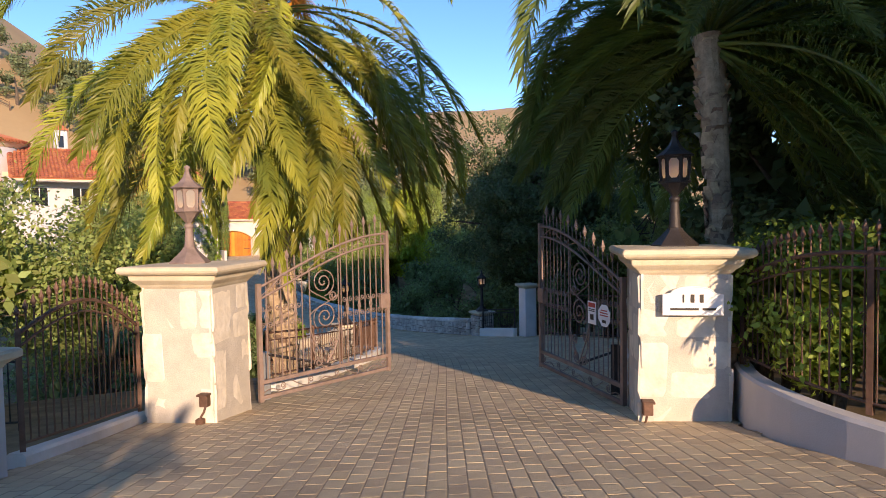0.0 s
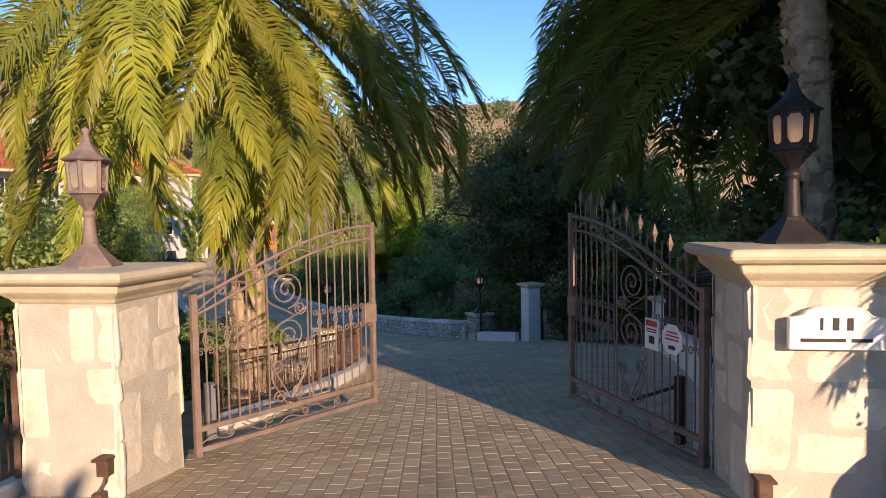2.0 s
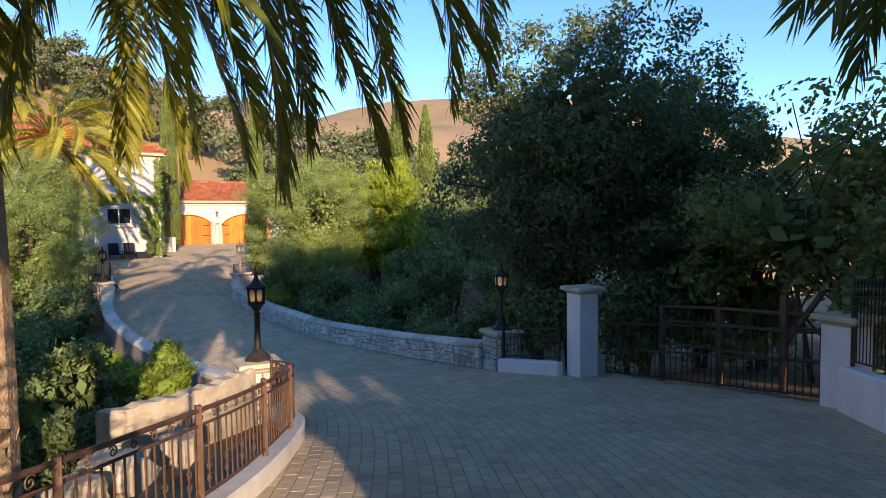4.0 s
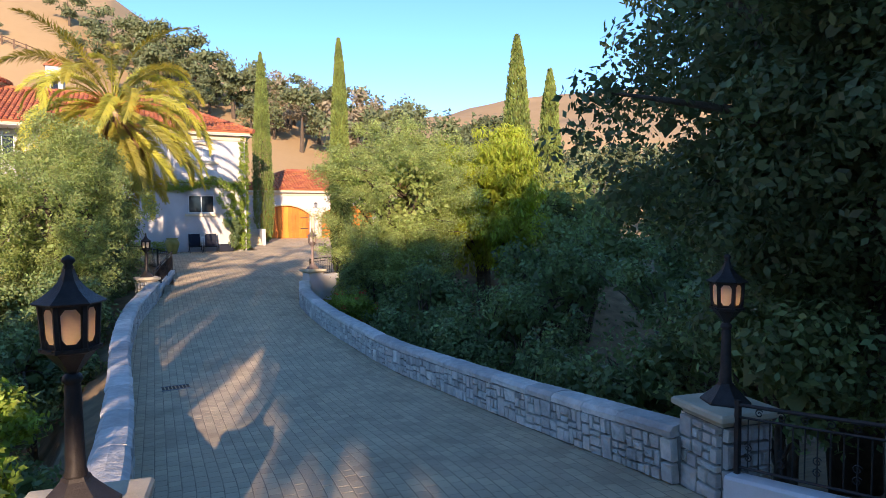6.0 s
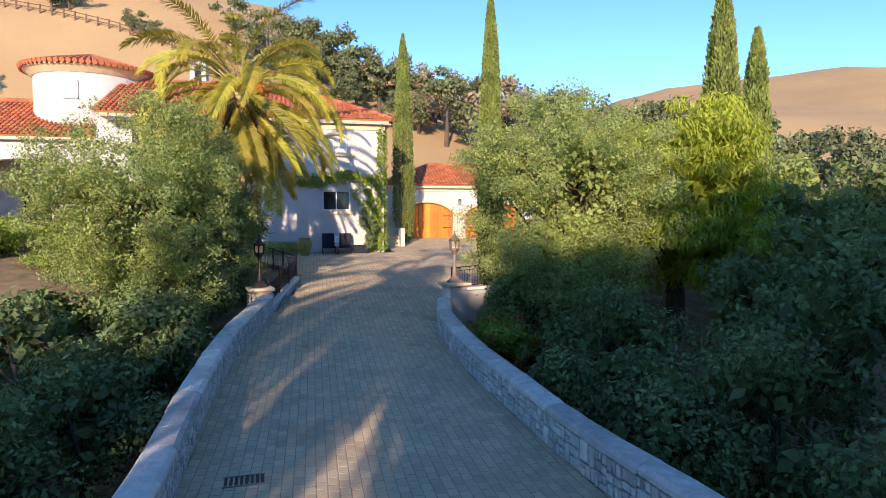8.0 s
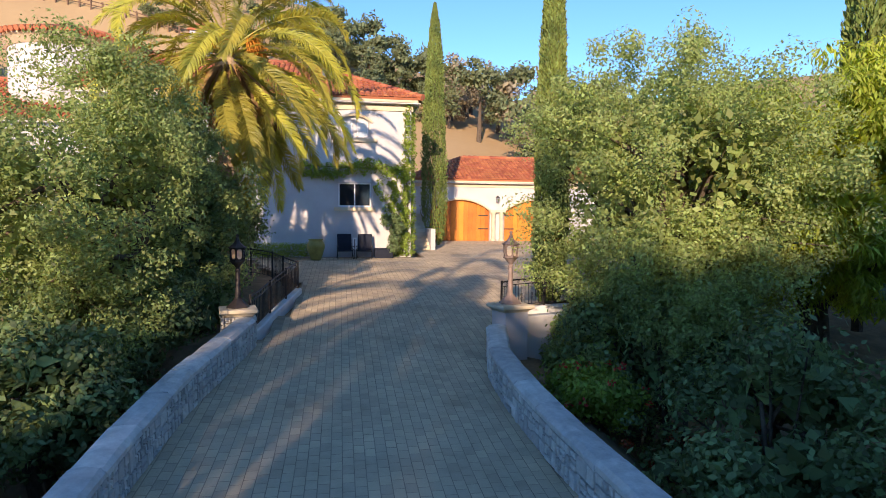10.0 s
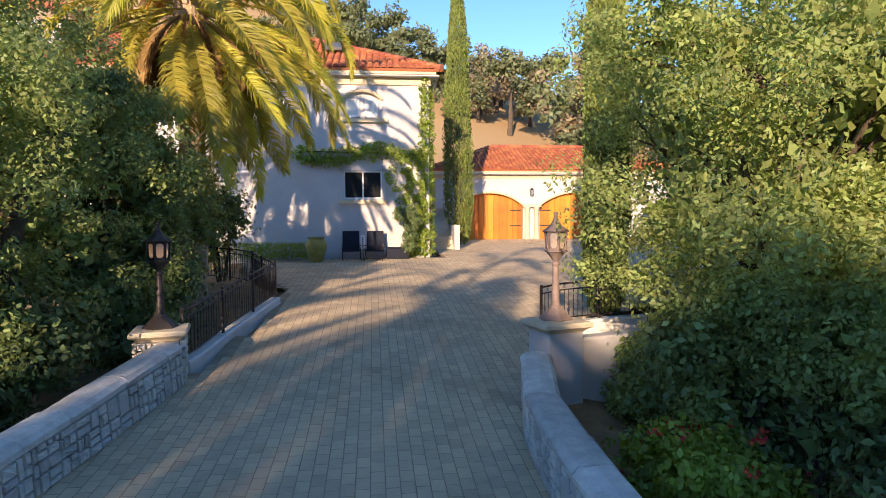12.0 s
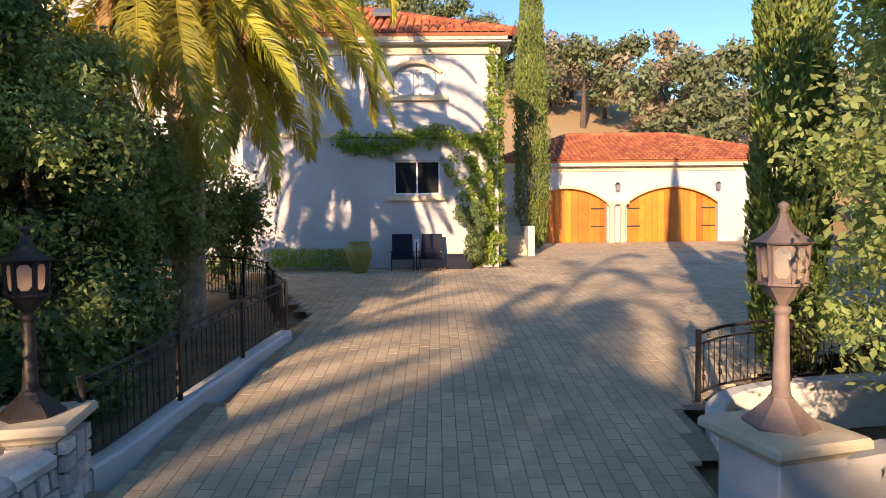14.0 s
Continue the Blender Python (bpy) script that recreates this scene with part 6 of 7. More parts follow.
def palm(x, y, z, hub, length, label, seed, trunk_r=0.36, counts=(2, 4, 5, 7, 8, 10, 11, 11, 8, 3), dry=8, fruit=False, key="big", group="palms", mat=None, width=0.56, sag=1.0, trims=(), extra=(), skip=(), bare=0.2):
    """A feather palm: boot-scarred trunk, and rings of fronds from upright to hanging. trims: azimuth spans in degrees where fronds are kept short so that their tips clear a height. extra: further fronds of a ring within a span of azimuth. skip: spans of azimuth and rings that have been cut away."""
    rng = np.random.default_rng(seed)
    t = thing("palm_tree", label, "palm", pose(x, y, 0), group)
    hubv = np.array(hub, float) - (x, y, 0)
    foot = np.array((0, 0, z - 0.4))
    line = [foot + (hubv - foot) * q + np.array((0.05 * math.sin(5 * q), 0.05 * math.cos(4 * q), 0)) for q in np.linspace(0, 1, 24)]
    wood = Geo()
    wood.tube(line, trunk_r * np.interp(np.linspace(0, 1, 24), (0, 0.08, 0.6, 0.85, 1), (1.15, 1.0, 0.95, 1.15, 1.2)), 14)
    for k in range(380):
        q = rng.uniform(0.0, 0.99)
        a = k * 2.39996
        c = foot + (hubv - foot) * q
        rr = trunk_r * (1.0 if q < 0.7 else 1.15)
        d = np.array((math.cos(a), math.sin(a), 0))
        e = np.array((-math.sin(a), math.cos(a), 0))
        p = c + d * rr * 0.93
        h = 0.11 * rng.uniform(0.7, 1.4)
        w = 0.10 * rng.uniform(0.7, 1.2)
        out = d * rng.uniform(0.02, 0.05) * (1 if q < 0.72 else 2.0)
        wood.add([p - e * w, p + e * w, p + e * w * 0.6 + out + (0, 0, h), p - e * w * 0.6 + out + (0, 0, h), p + (0, 0, h * 1.1)], [(0, 1, 2, 3), (3, 2, 4), (0, 3, 4), (1, 4, 2)])
    part("trunk", wood, PALM_BARK, t, "tan trunk rough with cut leaf bases")
    sets = frond_set(length, key, mat or PALM_LEAF, width, sag, bare)
    for cls, n in enumerate(counts):
        off = rng.uniform(0, 360)
        turns = [(off + 360 * i / n + rng.uniform(-16, 16)) % 360 for i in range(n)]
        turns += [az for c, lo, hi, m in extra if c == cls for az in rng.uniform(lo, hi, m)]
        for az in turns:
            k = rng.uniform(0.84, 1.08)
            shape, reach, drop = sets[cls][int(rng.integers(3))]
            lift = 0.35 - 0.07 * cls
            roll, nod = rng.uniform(-30, 30), rng.uniform(-6, 6)
            for lo, hi, clear in trims:
                if lo <= az <= hi:
                    k = min(k, (clear - hub[2] - lift) / min(drop, -0.1))
            if k < 0.45 or any(lo <= az <= hi and a <= cls <= b for lo, hi, a, b in skip):
                continue
            place = Matrix.Translation(hubv + np.array((0, 0, lift))) @ pose(0.12 * math.cos(math.radians(az)), 0.12 * math.sin(math.radians(az)), 0, roll, nod, az) @ Matrix.Scale(k, 4)
            part("frond", shape, None, t).matrix_basis = place
    if dry:
        dead = frond_set(length * 0.5, key + "_dry", PALM_DRY, 0.3)
        for i in range(dry):
            az = rng.uniform(0, 360)
            ob = part("dead_frond", dead[8 + i % 2][i % 3][0], None, t, "dry brown hanging frond")
            ob.matrix_basis = Matrix.Translation(hubv + np.array((0, 0, -0.3))) @ pose(0.25 * math.cos(math.radians(az)), 0.25 * math.sin(math.radians(az)), 0, 0, 0, az)
    if fruit:
        for k in range(9):
            g = Geo()
            turn = k * 0.7 + rng.uniform(-0.2, 0.2)
            stem = np.array((math.cos(turn), math.sin(turn), 0.35)) * rng.uniform(0.6, 0.95)
            p0 = hubv + (0, 0, 0.1)
            g.tube([p0, p0 + stem], 0.03, 5)
            for i in range(46):
                d = unit_vectors(rng, 1)[0] * 0.55 + np.array((math.cos(turn), math.sin(turn), 0.1))
                q = p0 + stem * rng.uniform(0.75, 1.0)
                reach = rng.uniform(0.3, 0.55)
                g.tube([q, q + d * reach * 0.7, q + d * reach - (0, 0, reach * 0.6)], (0.014, 0.012, 0.008), 4, cap=False)
            part("fruit_stalk", g, PALM_HEART, t, "orange fruit stalk in the crown's heart")
    return t


# the two palms that frame the gate, the palm before the house
palm(5.75, 14.8, zroad(5.75, 14.8), (5.6, 15.1, 7.6), 6.9, "tall feather palm with long hanging sunlit fronds behind a railing", 3, fruit=True, key="tall", width=0.58, counts=(1, 3, 4, 4, 5, 5, 6, 4, 2, 1), extra=((6, 215, 243, 3), (7, 208, 243, 6), (8, 212, 243, 6), (9, 222, 243, 3), (6, 262, 290, 3), (7, 262, 292, 6), (8, 262, 298, 7), (9, 265, 290, 3), (8, 180, 212, 3), (7, 186, 208, 2), (6, 294, 306, 2), (7, 296, 310, 3), (9, 296, 350, 9), (8, 294, 306, 3), (7, 306, 336, 5), (8, 306, 342, 5)), trims=((285, 352, 2.0),), skip=((306, 360, 3, 6), (342, 360, 7, 8), (0, 30, 3, 8), (140, 184, 3, 5)), bare=0.26)
# right-hand palm wears the leaf colour darkened for shade
palm(8.8, 5.15, 0.0, (9.0, 5.6, 5.15), 6.4, "feather palm with arching fronds coloured as in shade, behind the gate pillar", 8, trunk_r=0.17, key="wide", bare=0.1, mat=PALM_SHADED, counts=(5, 8, 11, 14, 15, 14, 11, 6, 2, 0), extra=((7, 236, 262, 3), (8, 238, 264, 4), (6, 242, 335, 5), (7, 245, 335, 7), (8, 250, 340, 6), (2, 40, 100, 3), (3, 40, 90, 4), (4, 40, 90, 4), (5, 40, 70, 3), (3, 64, 82, 5), (4, 62, 82, 6), (5, 60, 80, 5), (6, 56, 74, 4)), dry=0, sag=0.9, trims=((190, 240, 4.0), (20, 82, 2.4)), skip=((82, 188, 1, 9), (74, 82, 6, 9)))
palm(8.75, 48.55, zroad(8.75, 48.55), (8.9, 48.4, 6.1), 5.2, "yellow-green palm, leaves brightened as if sunlit, with orange fruit stalks before the villa", 15, trunk_r=0.33, fruit=True, key="mid", mat=PALM_SUNLIT, dry=30, counts=(3, 5, 6, 7, 8, 9, 10, 13, 14, 10))

# trees and shrubs: east bank
broad_tree("oak_tree", "large evergreen oak with shade-darkened leaf colour overhanging the stone parapet", 20.45, 20.9, -3.0, 2.8, 5.0, 5.6, OAK_LEAF_SHADED, 21, clumps=760, per=100, size=0.14, trunk=0.3, clump=(0.4, 0.8))
broad_tree("olive_tree", "dense olive-green tree beside the bridge end", 19.9, 39.9, -3.5, 1.2, 4.3, 4.6, OLIVE_LEAF, 22, clumps=900, per=140, size=0.078, slim=0.55, clump=(0.28, 0.6))
broad_tree("oak_tree", "rounded sunlit evergreen oak beyond the drive", 25.0, 46.0, -2.0, 2.0, 4.2, 4.6, OLIVE_LEAF, 23, clumps=220, per=90, size=0.19)
broad_tree("pepper_tree", "bright yellow-green weeping tree on the far bank", 24.6, 40.5, -4.0, 1.6, 3.6, 4.4, PEPPER_LEAF, 24, clumps=340, per=140, size=0.24, slim=0.2, hang=1.3)
broad_tree("oak_tree", "tall dark evergreen oak behind the gate palm", 13.2, 6.2, -1.0, 4.8, 3.4, 5.2, OAK_LEAF_SHADED, 28, clumps=420, per=70, size=0.2, trunk=0.25, clump=(0.4, 0.8))
# two oaks out of view, added only to shade the far east bank
broad_tree("oak_tree", "tall unseen oak added to throw shade on the east bank", 25.2, 7.0, -2.0, 8.0, 4.6, 5.0, OAK_LEAF_SHADED, 29, clumps=380, per=30, size=0.5, trunk=0.3, clump=(0.6, 1.1))
broad_tree("oak_tree", "tall unseen oak added to throw shade on the east bank", 17.6, 5.4, -2.0, 7.8, 4.0, 4.8, OAK_LEAF_SHADED, 30, clumps=380, per=30, size=0.5, trunk=0.3, clump=(0.6, 1.1))
# west bank
broad_tree("oak_tree", "rounded grey-green evergreen oak beside the bridge", 7.3, 40.9, -3.0, 0.9, 4.1, 4.1, WEST_LEAF, 25, clumps=860, per=140, size=0.078, slim=0.55, clump=(0.28, 0.6), clear=((10.2, 41.56, 0.55), (10.5, 40.4, 0.7), (10.7, 39.2, 0.7), (10.7, 38.0, 0.7)))
broad_tree("oak_tree", "dark leafy tree behind the garden railing", 7.4, 45.3, -1.8, 1.5, 2.4, 2.8, OAK_LEAF, 26, clumps=280, per=140, size=0.1, clump=(0.25, 0.55))
flower_bush = broad_tree("flowering_shrub", "low green shrub with scattered red flowers behind the parapet", 17.1, 37.5, -3.6, -2.6, 1.0, 0.85, BRIGHT_LEAF, 61, clumps=90, per=90, size=0.1, trunk=0.05, clump=(0.2, 0.4), category="shrub")
flower_rng = np.random.default_rng(62)
for k in range(16):
    flower = Geo()
    d = unit_vectors(flower_rng, 1)[0]
    at = np.array((d[0], d[1] - 0.25, abs(d[2]) * 0.8)) * (0.95, 0.95, 0.9) + (0, 0, -2.5)
    leaf_cloud(flower, flower_rng, [at], [0.07], 12, 0.06, 0.7)
    part("flower", flower, RED_PETAL, flower_bush, "small scarlet flower head")
for x, y, zm, r, rz, seed in ((18.2, 40.2, -2.3, 0.9, 0.9, 65), (18.9, 37.6, -1.3, 1.5, 1.7, 63), (18.3, 38.9, -1.6, 1.1, 1.4, 64)):
    broad_tree("shrub", "leafy green shrub filling the bank below the olive tree", x, y, -3.8, zm, r, rz, OLIVE_LEAF, seed, clumps=170, per=110, size=0.085, trunk=0.06, clump=(0.22, 0.5), category="shrub", group="creek shrubs")
SHRUBS = [
    (27.2, 36.4, -4.0, -0.6, 2.8, 2.9, OAK_LEAF), (30.2, 40.2, -3.0, 0.6, 3.0, 2.8, OAK_LEAF), (24.6, 36.2, -4.5, -1.6, 2.2, 2.2, SHRUB_LEAF),
    (5.6, 36.0, -5.0, -2.6, 2.7, 2.0, SHRUB_LEAF), (6.0, 32.0, -6.0, -3.6, 2.6, 2.0, SHRUB_LEAF), (4.9, 38.6, -4.0, -2.6, 2.0, 1.6, SHRUB_LEAF), (2.4, 33.0, -5.2, -4.0, 2.6, 1.7, SHRUB_LEAF),
    (6.6, 27.5, -6.0, -3.6, 2.3, 2.0, SHRUB_LEAF), (3.0, 27.0, -5.5, -2.8, 3.0, 2.3, SHRUB_LEAF),
    (19.8, 35.5, -6.0, -2.6, 2.5, 2.3, SHRUB_LEAF), (20.2, 31.0, -6.5, -3.2, 2.7, 2.4, SHRUB_LEAF), (19.0, 27.0, -6.0, -3.4, 2.0, 1.8, SHRUB_LEAF), (23.5, 33.0, -6.0, -2.0, 3.0, 2.8, SHRUB_LEAF),
    (24.5, 28.5, -6.0, -1.9, 3.2, 2.6, SHRUB_LEAF), (28.5, 31.0, -5.0, -0.6, 3.6, 3.4, SHRUB_LEAF), (32.5, 35.0, -4.0, 0.4, 4.0, 3.6, OAK_LEAF), (30.0, 26.0, -4.0, 0.2, 4.0, 3.6, OAK_LEAF),
    (36.0, 30.0, -4.0, 1.0, 4.5, 3.8, OAK_LEAF), (26.5, 20.3, -4.0, 3.2, 4.2, 4.8, OAK_LEAF), (22.5, 16.5, -3.0, 0.0, 3.2, 3.2, OAK_LEAF), (18.6, 23.5, -4.5, -2.4, 1.9, 1.7, SHRUB_LEAF), (18.6, 20.9, -3.4, -1.2, 1.5, 1.5, SHRUB_LEAF), (19.6, 18.4, -3.2, -0.9, 1.7, 1.7, SHRUB_LEAF), (22.6, 18.2, -3.0, -0.4, 2.2, 2.2, SHRUB_LEAF),
    (18.7, 38.6, -4.0, -1.9, 1.6, 1.6, SHRUB_LEAF), (18.3, 34.6, -5.0, -2.9, 1.5, 1.4, SHRUB_LEAF), (18.2, 31.0, -5.5, -3.2, 1.5, 1.3, SHRUB_LEAF), (7.6, 38.6, -4.2, -2.7, 1.6, 1.4, SHRUB_LEAF), (8.3, 40.3, -3.0, -1.6, 1.3, 1.1, SHRUB_LEAF), (8.1, 37.0, -3.8, -2.2, 1.4, 1.2, SHRUB_LEAF), (6.4, 40.2, -3.2, -1.6, 1.7, 1.5, SHRUB_LEAF), (7.5, 34.2, -5.0, -3.3, 1.6, 1.4, SHRUB_LEAF), (8.2, 44.6, -2.0, -0.9, 2.0, 1.5, SHRUB_LEAF), (7.4, 46.8, -1.6, -0.5, 1.7, 1.3, SHRUB_LEAF), (8.6, 45.2, -1.8, -0.9, 1.2, 1.0, SHRUB_LEAF), (8.7, 46.7, -1.6, 0.6, 1.3, 1.9, OAK_LEAF), (7.4, 49.6, -1.5, 0.8, 2.0, 2.1, OAK_LEAF), (8.9, 43.2, -2.2, -1.5, 1.1, 0.8, SHRUB_LEAF),
    (33.0, 44.0, -2.0, 1.6, 4.5, 3.8, OLIVE_LEAF), (40.0, 40.0, -2.0, 1.8, 5.0, 4.2, OAK_LEAF), (30.0, 52.0, -1.5, 1.4, 4.0, 3.6, OLIVE_LEAF),
]
for i, (x, y, zb, zm, r, rz, mat) in enumerate(SHRUBS):
    d = math.hypot(x - 13, y - 27)
    close = abs(x - 13.2) < 7 and y > 33
    broad_tree("shrub", "dense dark green shrub on the creek bank", x, y, zb, zm, r, rz, mat, 100 + i, clumps=100 if close else 80 if d > 12 else 100, per=66 if close else 56 if d > 14 else 60 if d > 9 else 70, size=0.125 if close else 0.22 if d > 14 else 0.16 if d > 9 else 0.135, trunk=0.1, category="shrub", group="creek shrubs")
NEAR_SHRUBS = [(7.9, 26.7, -3.6, -2.4, 0.95, 0.9, BRIGHT_LEAF), (8.75, 21.9, -3.4, -1.75, 0.75, 0.85, BRIGHT_LEAF), (7.6, 23.2, -3.5, -2.6, 1.1, 1.0, SHRUB_LEAF), (6.8, 21.0, -3.0, -1.9, 1.5, 1.3, SHRUB_LEAF), (4.6, 19.0, -2.2, -0.8, 1.6, 1.4, SHRUB_LEAF), (8.4, 24.6, -4.0, -2.9, 1.1, 1.1, SHRUB_LEAF)]
for i, (x, y, zb, zm, r, rz, mat) in enumerate(NEAR_SHRUBS):
    broad_tree("shrub", "sunlit yellow-green shrub beside a lamp pillar" if mat is BRIGHT_LEAF else "dark green shrub below the stone parapet", x, y, zb, zm, r, rz, mat, 140 + i, clumps=80, per=90, size=0.12, slim=0.5, trunk=0.05, clump=(0.2, 0.45), category="shrub", group="creek shrubs")
# by the gate
GATE_SHRUBS = [(-1.2, 13.6, -0.5, 1.7, 2.7, 2.7, OLIVE_LEAF), (2.0, 17.5, -1.2, 1.2, 2.8, 2.8, OLIVE_LEAF), (-4.6, 13.0, 0.0, 2.3, 3.2, 3.1, OLIVE_LEAF), (-1.5, 19.0, -1.2, 1.6, 3.4, 3.4, SHRUB_LEAF), (7.2, 2.3, 0.3, 1.4, 0.8, 0.95, BRIGHT_LEAF), (7.0, 3.1, 0.3, 1.4, 0.7, 0.9, BRIGHT_LEAF), (6.6, 0.2, 0.4, 1.5, 0.8, 1.0, BRIGHT_LEAF), (7.5, 3.9, 0.3, 1.4, 0.7, 0.9, BRIGHT_LEAF), (8.3, 4.1, 0.2, 1.5, 0.9, 0.8, BRIGHT_LEAF), (7.0, 1.2, 0.4, 1.4, 0.9, 0.9, BRIGHT_LEAF), (9.2, 1.8, 0.2, 1.7, 1.6, 1.4, SHRUB_LEAF), (11.0, 4.5, -0.3, 1.6, 2.0, 1.8, SHRUB_LEAF), (12.5, 7.0, -0.8, 1.0, 2.0, 2.0, SHRUB_LEAF), (15.5, 8.5, -1.2, 0.8, 2.6, 2.4, OAK_LEAF), (19.5, 11.5, -2.0, 0.6, 3.0, 2.8, OAK_LEAF), (20.5, 14.2, -2.0, 1.4, 3.3, 3.4, OAK_LEAF), (25.5, 17.5, -2.0, 2.0, 3.8, 3.8, OLIVE_LEAF), (11.5, 0.0, 0.3, 4.4, 3.2, 4.2, OAK_LEAF)]
for i, (x, y, zb, zm, r, rz, mat) in enumerate(GATE_SHRUBS):
    broad_tree("shrub", "bright green hedge shrub behind the iron fence" if mat is BRIGHT_LEAF else "green shrub beside the gate", x, y, zb, zm, r, rz, mat, 160 + i, clumps=200 if y > 12 and x < 4 else 120, per=84 if r < 1.3 else 76 if x < 4 else 44, size=0.08 if r < 1.3 else 0.11 if x < 4 else 0.165, trunk=0.07, clump=(0.25, 0.55) if r < 1.3 else (0.35, 0.8), category="shrub", group="gate shrubs")
# unseen oaks added along the road outside to cast shade over gate and creek
for i, (x, y, zm, r, rz) in enumerate(((3.2, -10.2, 10.2, 3.3, 2.9), (14.8, -6.0, 8.0, 5.0, 4.7), (22.5, -3.0, 7.0, 5.5, 5.0), (29.5, 2.0, 5.6, 5.5, 4.8), (8.1, -6.5, 8.6, 4.7, 3.7), (11.2, -6.0, 8.6, 4.2, 3.6), (-6.0, -4.0, 2.6, 3.0, 2.4), (-12.0, 2.0, 5.0, 4.5, 5.0), (36.0, 10.0, 4.0, 6.0, 3.6))):
    broad_tree("oak_tree", "tall unseen evergreen oak added outside the gate as a shade caster", x, y, 0.5, zm, r, rz, OAK_LEAF, 200 + i, clumps=700 if i in (4, 5) else 400, per=24, size=0.68, clump=(0.9, 1.6), group="roadside oaks")

# cypresses
cypress(17.95, 62.6, 14.2, 0.74, "tall narrow sunlit cypress beside the garden steps", 41, leaves=30000, size=0.13)
cypress(27.8, 42.8, 12.4, 0.85, "tall dark cypress behind a weeping tree", 43)
cypress(33.3, 47.7, 11.8, 0.85, "dark cypress with a split top", 44)
cypress(18.85, 44.75, 11.5, 0.5, "tall cypress beside the paved court, half in shade", 45, leaves=40000, size=0.13)

# ivy, topiary, hedges and flowers at the house
rng_ivy = np.random.default_rng(70)
ivy = thing("ivy", "green ivy trained along the white house wall", "climber")
cen, rad = [], []
for x in np.arange(10.6, 15.8, 0.16):
    for k in range(2):
        cen.append((x, HOUSE_Y - 0.12, 3.1 + rng_ivy.uniform(-0.35, 0.3) - 0.1 * math.sin(x * 1.7)))
        rad.append(rng_ivy.uniform(0.14, 0.28))
for z in np.arange(-0.9, 6.2, 0.16):
    spread = 1.1 if z < 2.6 else 0.15
    for k in range(4 if z < 2.8 else 1):
        cen.append((15.75 - abs(rng_ivy.normal()) * spread * (0.35 + 0.4 * (z < 2.8) * min(1, max(0, z) / 2.5)), HOUSE_Y - 0.1, z + rng_ivy.uniform(-0.1, 0.1)))
        rad.append(rng_ivy.uniform(0.12, 0.24))
    cen.append((15.98, HOUSE_Y + rng_ivy.uniform(0, 0.8), z))
    rad.append(0.2)
g = Geo()
leaf_cloud(g, rng_ivy, cen, rad, 60, 0.10, 0.7)
part("foliage", g, BRIGHT_LEAF, ivy, kind="stuff")
part("vine_stem", Geo().tube([(15.7, HOUSE_Y - 0.04, -1.1), (15.75, HOUSE_Y - 0.04, 2.0), (15.6, HOUSE_Y - 0.04, 3.1), (11.0, HOUSE_Y - 0.04, 3.2)], 0.03, 5), BARK, ivy)
topiary = thing("topiary", "clipped dark topiary with a drooping head by the white wall", "shrub", pose(14.95, 55.7, zroad(14.9, 55.7)))
part("stem", Geo().tube([(0, 0, 0), (0.02, 0, 0.8), (-0.05, 0, 1.6)], (0.05, 0.04, 0.03), 6), BARK, topiary)
g = Geo()
leaf_cloud(g, rng_ivy, [(-0.25, 0, 1.75), (0.1, 0, 1.8), (0.15, 0, 1.3), (0.1, 0, 0.9), (0.05, 0, 0.5), (0.3, 0, 1.5)], [0.35, 0.35, 0.33, 0.33, 0.33, 0.3], 700, 0.08, 0.6)
part("foliage", g, SHRUB_LEAF, topiary, kind="stuff")
for i, (x0, x1, y, h, mat) in enumerate(((8.6, 11.0, 55.6, 0.75, BRIGHT_LEAF), (6.0, 8.4, 54.6, 0.8, SHRUB_LEAF))):
    hedge = thing("hedge", "low clipped green hedge at the house wall", "hedge", pose((x0 + x1) / 2, y, zroad(x0, y)))
    n = int((x1 - x0) / 0.2)
    c = [(u, v, w) for u in np.linspace(x0, x1, n) - (x0 + x1) / 2 for v in (-0.2, 0.2) for w in (0.25, h - 0.2)]
    g = Geo()
    leaf_cloud(g, rng_ivy, c, [0.24] * len(c), 80, 0.07, 0.6)
    part("foliage", g, mat, hedge, kind="stuff")
broad_tree("flowering_shrub", "loose shrub with pale pink blossom behind the railing", 8.8, 51.5, -1.3, 0.4, 1.5, 1.6, OAK_LEAF, 301, clumps=60, per=50, size=0.12, trunk=0.06, category="shrub")
broad_tree("small_tree", "small clipped tree with bare twisted stems by the garage", 30.0, 64.8, -0.7, 1.1, 1.1, 0.5, BRIGHT_LEAF, 302, clumps=60, per=80, size=0.1, trunk=0.07, stems=5, clump=(0.2, 0.4))
broad_tree("shrub", "sunlit yellow-green shrub on the villa terrace", -4.0, 53.5, -0.5, 0.5, 2.6, 1.0, BRIGHT_LEAF, 303, clumps=110, per=80, size=0.14, trunk=0.05, category="shrub")
broad_tree("shrub", "sunlit yellow-green shrub on the villa terrace", 0.5, 53.0, -0.5, 0.2, 2.0, 0.9, BRIGHT_LEAF, 304, clumps=90, per=80, size=0.14, trunk=0.05, category="shrub")
for i, (x, y, r) in enumerate(((-1.5, 50.5, 1.6), (1.6, 49.6, 1.3), (-5.0, 51.0, 1.8), (3.6, 51.2, 1.4))):
    broad_tree("shrub", "tufted yellow-green shrub on the slope below the porch", x, y, float(land(x, y)), float(land(x, y)) + 0.5, r, 0.8, BRIGHT_LEAF, 305 + i, clumps=70, per=60, size=0.16, slim=0.25, trunk=0.05, category="shrub", group="slope shrubs")
rng_b = np.random.default_rng(77)
